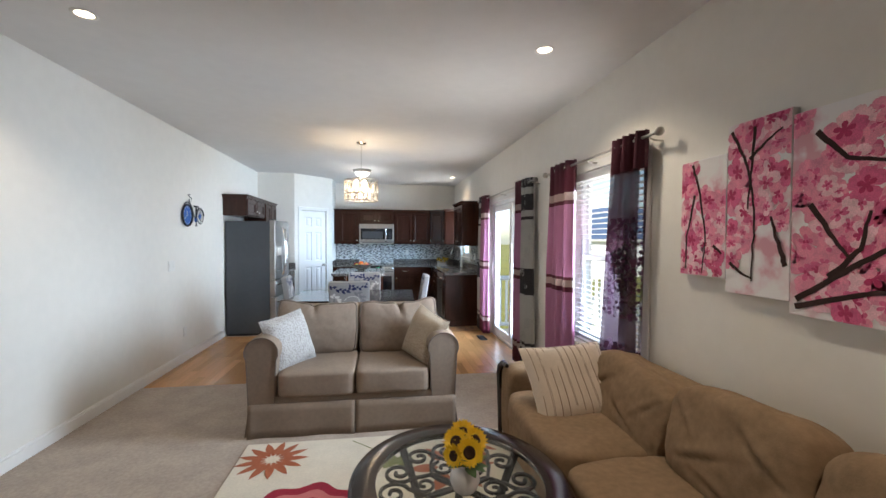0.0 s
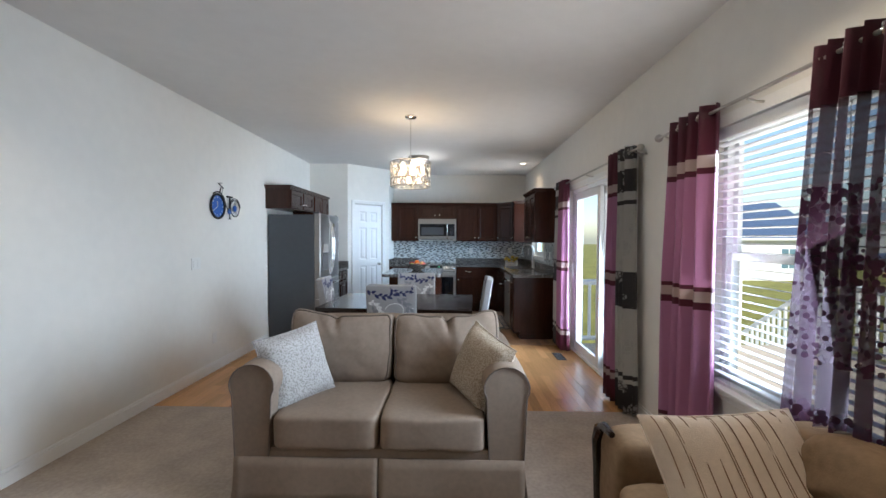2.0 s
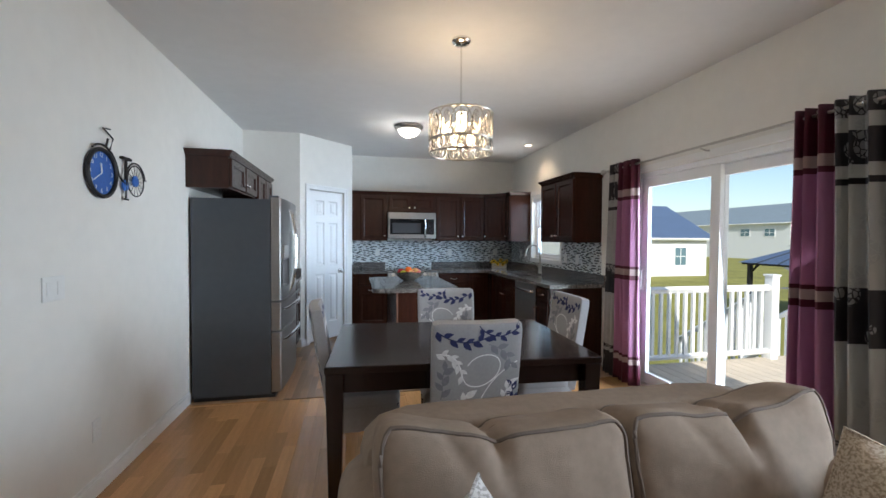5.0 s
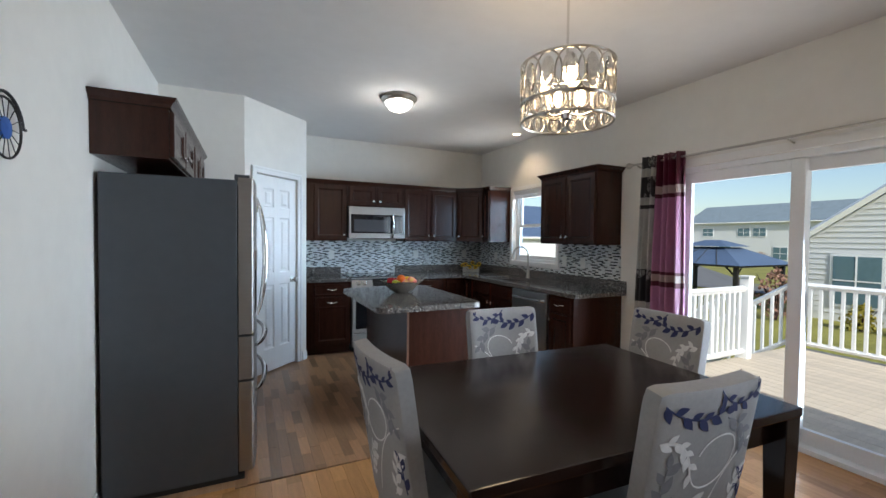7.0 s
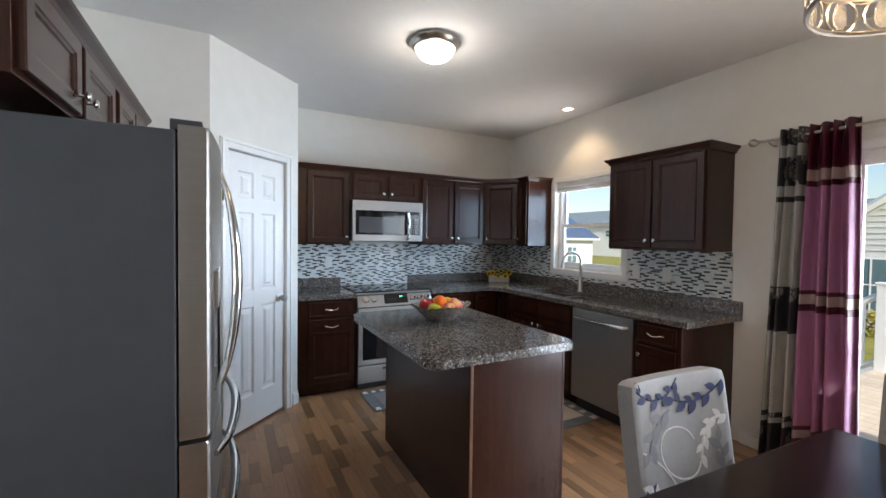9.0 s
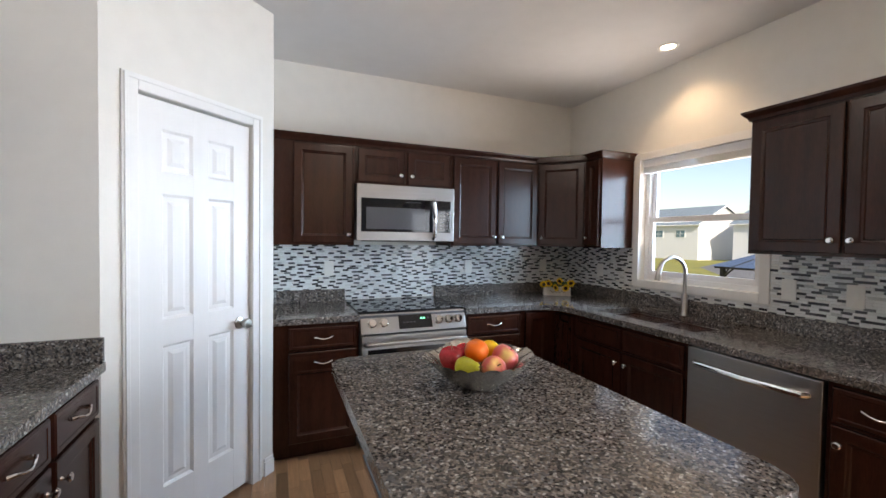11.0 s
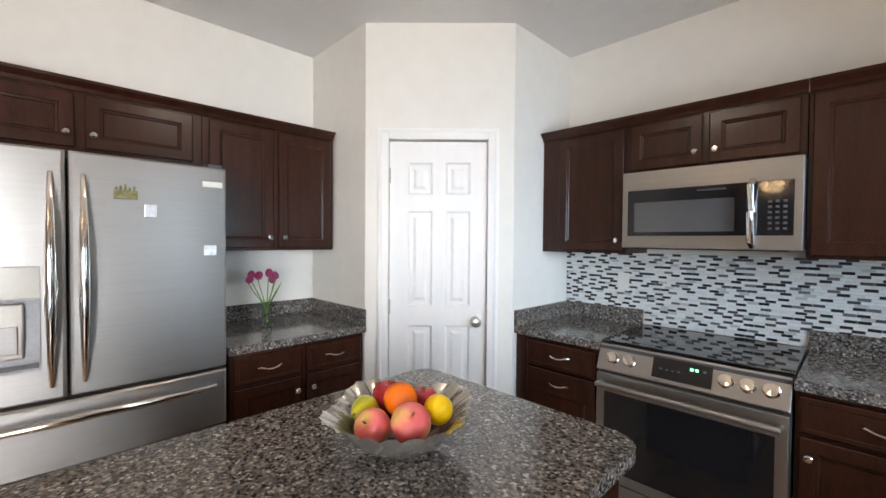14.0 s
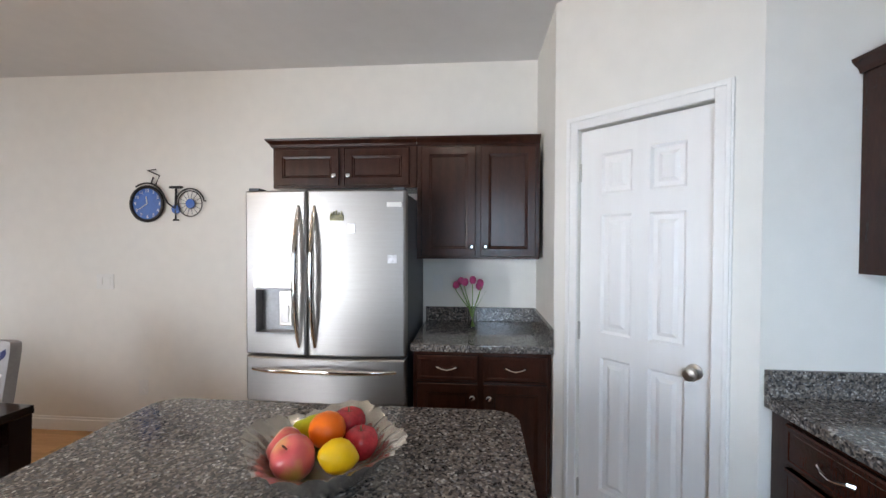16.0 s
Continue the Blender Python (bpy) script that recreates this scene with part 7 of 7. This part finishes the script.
DX0, DX1, DY0, DY1, DZ = 1.875, 5.7, 2.0, 7.15, -0.14
dk = thing("deck", (3.7, 4.5, GZ), 0, "pale wooden deck outside the sliding door", "deck")
part("rim_joist", B(DX0, DY0, DZ - 0.28, DX1, DY1, DZ - 0.03), M_DECK, dk)
for x in (2.1, 5.5):
    for y in (2.3, 6.9):
        part("post", B(x - 0.07, y - 0.07, GZ, x + 0.07, y + 0.07, DZ - 0.281), M_DECK, dk)
rl = thing("deck_railing", (4.5, 5, DZ), 0, "white vinyl deck railing with square balusters", "railing")


def rail_post(x, y, h=1.08):
    bm = box(bmesh.new(), x - 0.055, y - 0.055, DZ, x + 0.055, y + 0.055, DZ + h, 0.004)
    box(bm, x - 0.068, y - 0.068, DZ + h, x + 0.068, y + 0.068, DZ + h + 0.025, 0.006)
    part("post", bm, M_VINYL, rl)


def rail_run(xa, ya, xb, yb, za=0.0, zb=0.0):
    a, b = Vector((xa, ya, DZ + za)), Vector((xb, yb, DZ + zb))
    d = b - a
    n = int(Vector((d.x, d.y, 0)).length / 0.115)
    for z, r in ((0.93, 0.042), (0.10, 0.034)):
        part("rail", tube(bmesh.new(), [a + Vector((0, 0, z)), b + Vector((0, 0, z))], r, 4), M_VINYL, rl)
    for k in range(1, n):
        p = a + d * (k / n)
        part("baluster", B(p.x - 0.018, p.y - 0.018, p.z + 0.10, p.x + 0.018, p.y + 0.018, p.z + 0.93), M_VINYL, rl)


for x, y in ((1.95, 7.08), (4.36, 7.08), (5.62, 7.08), (5.62, 4.6), (5.62, 2.1)):
    rail_post(x, y)
rail_run(2.0, 7.08, 4.31, 7.08)
rail_run(5.62, 7.03, 5.62, 4.65)
rail_run(5.62, 4.55, 5.62, 2.15)
rail_run(5.62, 7.14, 5.62, 8.7, 0, -1.1)
rail_run(4.36, 7.14, 4.36, 8.7, 0, -1.1)
ds = thing("deck_stairs", (5.0, 7.9, GZ), 0, "pale wooden steps down from the deck", "stairs")
for k in range(7):
    part("tread", B(4.42, 7.16 + k * 0.25, DZ - 0.19 * (k + 1) - 0.03, 5.56, 7.43 + k * 0.25, DZ - 0.19 * (k + 1)), M_DECK, ds)
    part("riser", B(4.44, 7.155 + k * 0.25, max(GZ, DZ - 0.19 * (k + 2)), 5.54, 7.175 + k * 0.25, DZ - 0.19 * (k + 1) - 0.031), M_DECK, ds)

GX, GY = 16.5, 14.8
gz = thing("gazebo", (GX, GY, GZ), 0, "dark metal gazebo with a hipped two-tier roof", "gazebo")
for x in (GX - 1.6, GX + 1.6):
    for y in (GY - 1.8, GY + 1.8):
        part("post", B(x - 0.07, y - 0.07, GZ, x + 0.07, y + 0.07, 0.50), M_IRON, gz)
        for dx, dy in ((0.45 if x < GX else -0.45, 0), (0, 0.45 if y < GY else -0.45)):
            part("brace", tube(bmesh.new(), [(x, y, 0.05), (x + dx, y + dy, 0.50)], 0.035, 4), M_IRON, gz)


def hip(x0, y0, x1, y1, z0, z1, inset):
    bm = bmesh.new()
    lo = [bm.verts.new(c) for c in ((x0, y0, z0), (x1, y0, z0), (x1, y1, z0), (x0, y1, z0))]
    hi = [bm.verts.new(c) for c in ((x0 + inset, y0 + inset, z1), (x1 - inset, y0 + inset, z1), (x1 - inset, y1 - inset, z1), (x0 + inset, y1 - inset, z1))]
    for k in range(4):
        bm.faces.new((lo[k], lo[(k + 1) % 4], hi[(k + 1) % 4], hi[k]))
    bm.faces.new(lo[::-1]), bm.faces.new(hi)
    return bm


part("roof", hip(GX - 1.9, GY - 2.1, GX + 1.9, GY + 2.1, 0.50, 1.15, 1.35), M_ROOFDARK, gz)
part("cupola_roof", hip(GX - 0.8, GY - 1.0, GX + 0.8, GY + 1.0, 1.19, 1.45, 0.7), M_ROOFDARK, gz)
part("eave_beam", B(GX - 1.8, GY - 2.0, 0.42, GX + 1.8, GY + 2.0, 0.495), M_IRON, gz)
for k in range(1, 5):
    y = GY - 2.1 + 4.2 * k / 5
    yt = GY - 0.75 + 1.5 * k / 5
    part("roof_seam", tube(bmesh.new(), [(GX - 1.91, y, 0.51), (GX - 0.56, yt, 1.16)], 0.02, 4), M_STEELDARK, gz)


def house(name, x0, y0, x1, y1, eave, ridge, axis, label, windows=(), siding=True, roof=M_ROOF, over=0.4):
    """axis: the way the ridge runs. Windows: (face, along, z, w, h)."""
    h = thing(name, ((x0 + x1) / 2, (y0 + y1) / 2, GZ), 0, label, "house")
    bm = box(bmesh.new(), x0, y0, GZ, x1, y1, eave)
    part("wall", bm, M_SIDING, h)
    xm, ym = (x0 + x1) / 2, (y0 + y1) / 2
    bm = bmesh.new()
    if axis == "x":
        for x in (x0, x1 - 0.1):
            a = [bm.verts.new(c) for c in ((x, y0, eave), (x, y1, eave), (x, ym, ridge - 0.1))]
            b = [bm.verts.new(c) for c in ((x + 0.1, y0, eave), (x + 0.1, y1, eave), (x + 0.1, ym, ridge - 0.1))]
            bm.faces.new(a), bm.faces.new(b[::-1])
            for k in range(3):
                bm.faces.new((a[k], b[k], b[(k + 1) % 3], a[(k + 1) % 3]))
    else:
        for y in (y0, y1 - 0.1):
            a = [bm.verts.new(c) for c in ((x0, y, eave), (x1, y, eave), (xm, y, ridge - 0.1))]
            b = [bm.verts.new(c) for c in ((x0, y + 0.1, eave), (x1, y + 0.1, eave), (xm, y + 0.1, ridge - 0.1))]
            bm.faces.new(a), bm.faces.new(b[::-1])
            for k in range(3):
                bm.faces.new((a[k], b[k], b[(k + 1) % 3], a[(k + 1) % 3]))
    gable = part("gable", bm, M_SIDING, h)
    sl = (ridge - eave) / ((y1 - y0) / 2 if axis == "x" else (x1 - x0) / 2)
    for s in (-1, 1):
        bm = bmesh.new()
        if axis == "x":
            ye = (y0 - over) if s < 0 else (y1 + over)
            c = [(x0 - over, ye, eave - over * sl), (x1 + over, ye, eave - over * sl), (x1 + over, ym, ridge), (x0 - over, ym, ridge)]
        else:
            xe = (x0 - over) if s < 0 else (x1 + over)
            c = [(xe, y0 - over, eave - over * sl), (xe, y1 + over, eave - over * sl), (xm, y1 + over, ridge), (xm, y0 - over, ridge)]
        lo = [bm.verts.new(Vector(q)) for q in c]
        hi = [bm.verts.new(Vector(q) + Vector((0, 0, 0.16))) for q in c]
        for k in range(4):
            bm.faces.new((lo[k], lo[(k + 1) % 4], hi[(k + 1) % 4], hi[k]))
        bm.faces.new(lo[::-1]), bm.faces.new(hi)
        rf = part("roof", bm, roof, h)
        part("fascia", tube(bmesh.new(), [Vector(c[0]) + Vector((-0.02, -0.02, 0.04)), Vector(c[3]) + Vector((-0.02, -0.02, 0.04))], 0.13, 4), M_VINYL, rf)
        if axis == "x":
            part("fascia", tube(bmesh.new(), [Vector(c[1]), Vector(c[2])], 0.13, 4), M_VINYL, rf)
        part("gutter", tube(bmesh.new(), [Vector(c[0]), Vector(c[1])], 0.10, 4), M_VINYL, rf)
    for face, al, z, w, hh in windows:
        if face == "w":
            fr_, pn = (x0 - 0.05, al - w / 2 - 0.09, z - 0.09, x0 + 0.02, al + w / 2 + 0.09, z + hh + 0.09), (x0 - 0.07, al - w / 2, z, x0 - 0.051, al + w / 2, z + hh)
            mu = [(x0 - 0.085, al - 0.025, z, x0 - 0.0705, al + 0.025, z + hh), (x0 - 0.09, al - w / 2, z + hh / 2 - 0.025, x0 - 0.0855, al + w / 2, z + hh / 2 + 0.025)]
        else:
            fr_, pn = (al - w / 2 - 0.09, y0 - 0.05, z - 0.09, al + w / 2 + 0.09, y0 + 0.02, z + hh + 0.09), (al - w / 2, y0 - 0.07, z, al + w / 2, y0 - 0.051, z + hh)
            mu = [(al - 0.025, y0 - 0.085, z, al + 0.025, y0 - 0.0705, z + hh), (al - w / 2, y0 - 0.09, z + hh / 2 - 0.025, al + w / 2, y0 - 0.0855, z + hh / 2 + 0.025)]
        wi = part("window", B(*fr_), M_VINYL, h)
        part("pane", B(*pn), M_WINDARK, wi)
        for q in mu:
            part("mullion", B(*q), M_VINYL, wi)
    if siding:
        z = GZ + 0.3
        bm = bmesh.new()
        while z < eave - 0.05:
            box(bm, x0 - 0.022, y0 - 0.022, z, x0 - 0.001, y1, z + 0.02)
            z += 0.2
        if axis == "x":
            while z < ridge - 0.4:
                half = (ridge - z) / sl - 0.25
                box(bm, x0 - 0.022, ym - half, z, x0 - 0.001, ym + half, z + 0.02)
                z += 0.2
        part("siding_laps", bm, M_SIDING, h)
    return h


# neighbour with a sunroom, its gable towards the deck
ng = house("neighbour_house", 18.0, 2.2, 30.0, 12.1, 1.6, 5.3, "x", "white sided neighbour house with gable and sunroom", [("w", 4.5 + 1.55 * k, -0.85, 1.3, 1.75) for k in range(5)])
rows = [("w", y, 2.1, 1.5, 1.1) for y in (17.0, 22.0, 24.0, 29.0, 31.0, 36.0, 38.0, 43.0)] + [("w", y, -1.0, 1.6, 1.6) for y in (19.5, 26.5, 33.5, 40.5)]
house("row_house", 62.0, 12.0, 72.0, 46.0, 4.2, 6.7, "y", "long white two-storey row house, slate-blue roof", rows, False)
house("row_house", 60.0, 50.0, 72.0, 78.0, 4.2, 7.2, "y", "long white two-storey row house, slate-blue roof", [("w", y, 2.1, 1.5, 1.1) for y in (53, 57, 62, 66, 71)], False)
house("row_house", 62.0, -22.0, 72.0, 9.0, 4.6, 7.4, "y", "long white two-storey row house, slate-blue roof", [("w", y, 2.1, 1.5, 1.1) for y in (-18, -13, -8, -3, 2, 6)], False)
house("garage_house", 16.0, 31.0, 27.0, 41.0, 1.7, 4.4, "x", "white house with a dark blue roof", [("s", 24.5, -0.6, 1.0, 1.4)], True, M_ROOFDARK)


def shrub(name, x, y, r, h, mat, label, n=420):
    s = thing(name, (x, y, GZ), 0, label, "shrub", "yard shrubs")
    rnd = random.Random(int(x * 100 + y * 7))
    bm = bmesh.new()
    for k in range(7):
        a = rnd.uniform(0, 6.3)
        tube(bm, [(x, y, GZ), (x + 0.3 * r * math.cos(a), y + 0.3 * r * math.sin(a), GZ + h * 0.5), (x + 0.7 * r * math.cos(a), y + 0.7 * r * math.sin(a), GZ + h * 0.9)], [0.03, 0.02, 0.006], 5)
    part("branches", bm, M_BRANCH, s)
    bm = bmesh.new()
    for k in range(n):
        a, t = rnd.uniform(0, 6.3), rnd.random() ** 0.5
        zt = rnd.uniform(0.1, 1.0)
        rr_ = r * t * math.sin(math.pi * (0.15 + 0.8 * zt)) * (0.8 + 0.4 * noise.noise(Vector((a * 2, zt * 4, x))))
        flat_shape(bm, leaf_outline(0.13, 0.045, 4), Matrix.Translation((x + rr_ * math.cos(a), y + rr_ * math.sin(a), GZ + h * zt)) @ Euler((rnd.uniform(0, 6), rnd.uniform(0, 6), rnd.uniform(0, 6))).to_matrix().to_4x4())
    part("leaves", bm, mat, s)


shrub("shrub", 16.0, 12.2, 0.9, 1.9, M_TWIG, "reddish autumn shrub beside the gazebo")
for k, y in enumerate((5.2, 6.4, 7.6, 8.8, 10.0)):
    shrub("shrub", 16.4, y, 0.6, 0.85, M_SHRUB, "low yellow-green shrub along the sunroom", 260)
for k, (x, y) in enumerate(((58, 20), (58.5, 34), (57, 28))):
    shrub("shrub", x, y, 1.3, 1.6, M_TWIG, "far rounded shrub before the row house", 160)


# ---- pieces: boards, staves, tiles ----
def mesh_of(name, bm, mat):
    me = bpy.data.meshes.new(name)
    bm.to_mesh(me)
    bm.free()
    me.materials.append(mat)
    return me


# deck boards run along y
w = 0.138
board = mesh_of("deck_board", B(0, 0, -0.028, w, DY1 - DY0, 0, bevel=0.003), M_DECK)
x = DX0
while x < DX1 - 0.05:
    piece("deck_board", board, dk, Vector((x, DY0, DZ)) - dk.location)
    x += w + 0.006

rnd = random.Random(5)
oak = tagged(new("oak_floor"), "honey oak strip floor in the dining area", "floor", "", "structure")
sizes = {}
x, W = XL, 0.0822
while x < XR - 0.01:
    y = 4.362 - rnd.uniform(0, 0.5)
    first = True
    while y < 6.455:
        L_ = rnd.choice((0.45, 0.6, 0.75, 0.9))
        y0, y1 = max(y, 4.362), min(y + L_, 6.458)
        if y1 - y0 > 0.02:
            key = round(y1 - y0, 2)
            if key not in sizes:
                sizes[key] = mesh_of("oak_board", B(0.0004, 0.0004, -0.02, W - 0.0004, key - 0.0004, 0.0), M_OAK)
            b_ = piece("oak_board", sizes[key], oak, (x, y1 - key, rnd.uniform(-0.0003, 0.0003)))
        y += L_
    x += W
part("threshold", B(XL + 0.002, 6.44, 0.001, FX - 0.1, 6.475, 0.005, bevel=0.001), M_OAK, None)
bpy.data.objects["threshold"].parent = oak
lam = tagged(new("laminate_floor"), "brown three-strip laminate floor in the kitchen", "floor", "", "structure")
LW = 0.0635
near, rest, count = [], [], 0
sl = {}
bmr = bmesh.new()
x = XL
while x < XR - 0.01:
    y = 6.475 - rnd.uniform(0, 0.3)
    while y < YB:
        L_ = rnd.choice((0.24, 0.32, 0.40))
        y0, y1 = max(y, 6.475), min(y + L_, YB)
        hidden = (x > 1.2 and y0 > 6.85) or y0 > 9.05 or (x < -1.75 and y0 > 6.6) or (-0.55 < x < -0.07 and 6.8 < y0 and y1 < 7.88)
        if y1 - y0 > 0.02 and not hidden:
            if count < 300 and -1.75 < x < 1.1 and y0 < 8.3 and not -0.6 < x < -0.02:
                key = round(y1 - y0, 2)
                if key not in sl:
                    sl[key] = mesh_of("floor_stave", B(0.0004, 0.0004, -0.02, LW - 0.0004, key - 0.0004, 0.0), M_LAM)
                piece("floor_stave", sl[key], lam, (x, y1 - key, rnd.uniform(-0.0002, 0.0002)))
                count += 1
            else:
                v = [bmr.verts.new(c) for c in ((x + 0.0004, y0 + 0.0004, 0), (x + LW - 0.0004, y0 + 0.0004, 0), (x + LW - 0.0004, y1 - 0.0004, 0), (x + 0.0004, y1 - 0.0004, 0))]
                u = [bmr.verts.new(q.co - Vector((0, 0, 0.02))) for q in v]
                bmr.faces.new(v)
                for k in range(4):
                    bmr.faces.new((v[k], u[k], u[(k + 1) % 4], v[(k + 1) % 4]))
        y += L_
    x += LW
rest = part("floor_staves", bmr, M_LAMJ, None)
rest.parent = lam
tagged(rest, kind="stuff")

# glass mosaic on two walls
TW, TH, TG = 0.0440, 0.0130, 0.0020
mos = tagged(new("mosaic_backsplash"), "grey, white and black glass mosaic backsplash", "backsplash", "", "structure")
for n_, bm in (("north", B(PC[0] + 0.001, YB - 0.0055, 0.93, XR - 0.001, YB - 0.0005, 1.368)), ("east", None)):
    if bm is None:
        bm = bmesh.new()
        box(bm, XR - 0.0055, 6.82, 1.0, XR - 0.0005, 7.706, 1.368)
        box(bm, XR - 0.0055, 7.706, 1.0, XR - 0.0005, 8.718, 1.06)
        box(bm, XR - 0.0055, 8.718, 1.0, XR - 0.0005, YB - 0.006, 1.368)
    g_ = part("grout", bm, M_GROUT, None)
    g_.parent = mos
full = {k: mesh_of("tile", B(0, 0, 0, TW, 0.004, TH, bevel=0.0008), M_TILE[k]) for k in ("light", "dark")}
bmj = {"light": bmesh.new(), "dark": bmesh.new()}
count = 0


def tile_shades():
    """Short runs of one or two dark tiles between runs of one to three light ones."""
    while True:
        for shade, lengths in (("dark", (1, 1, 2)), ("light", (1, 1, 2, 2))):
            for _ in range(rnd.choice(lengths)):
                yield shade


shades = tile_shades()
below = {"x": [], "y": []}


def staggered(axis, at, row):
    """No dark tile sits squarely on a dark tile of the row below."""
    if next(shades) == "light" or any(abs(at - q) < TW * 0.5 for q in below[axis]):
        return "light"
    row.append(at)
    return "dark"




def joined_tile(m, w, shade):
    bmr = bmj[shade]
    v = [bmr.verts.new(m @ Vector(c)) for c in ((0, 0, 0), (w, 0, 0), (w, 0, TH), (0, 0, TH))]
    u = [bmr.verts.new(m @ Vector(c)) for c in ((-0.0004, 0.004, -0.0004), (w + 0.0004, 0.004, -0.0004), (w + 0.0004, 0.004, TH + 0.0004), (-0.0004, 0.004, TH + 0.0004))]
    bmr.faces.new(v)
    for k in range(4):
        bmr.faces.new((v[k], u[k], u[(k + 1) % 4], v[(k + 1) % 4]))


z = 0.932
while z + TH < 1.369:
    off = rnd.random() * (TW + TG)
    x = PC[0] + 0.002 - off
    row_x, row_y = [], []
    while x < XR - 0.008:
        shade = staggered("x", x, row_x)
        x0, x1 = max(x, PC[0] + 0.002), min(x + TW, XR - 0.008)
        if x1 - x0 > 0.006 and (z > 1.0 or (-0.5 < x0 and x1 < 0.28)):
            if abs(x1 - x0 - TW) < 1e-6 and -0.5 < x0 < 0.28 and count < 300:
                piece("tile", full[shade], mos, (x0, YB - 0.0095, z))
                count += 1
            else:
                joined_tile(Matrix.Translation((x0, YB - 0.0095, z)), x1 - x0, shade)
        x += TW + TG
    y = 6.822 + off - (TW + TG)
    while z > 1.0 and y < YB - 0.01:
        shade = staggered("y", y, row_y)
        y0, y1 = max(y, 6.822), min(y + TW, YB - 0.01)
        inwin = 7.70 < (y0 + y1) / 2 < 8.72 and z > 1.045
        if y1 - y0 > 0.006 and not inwin:
            joined_tile(on_wall(XR - 0.0095, y1, z, -90), y1 - y0, shade)
        y += TW + TG
    below = {"x": row_x, "y": row_y}
    z += TH + TG
for k, b_ in bmj.items():
    j_ = part(k + "_tiles", b_, M_TILEJ[k], None)
    j_.parent = mos
    tagged(j_, kind="stuff")
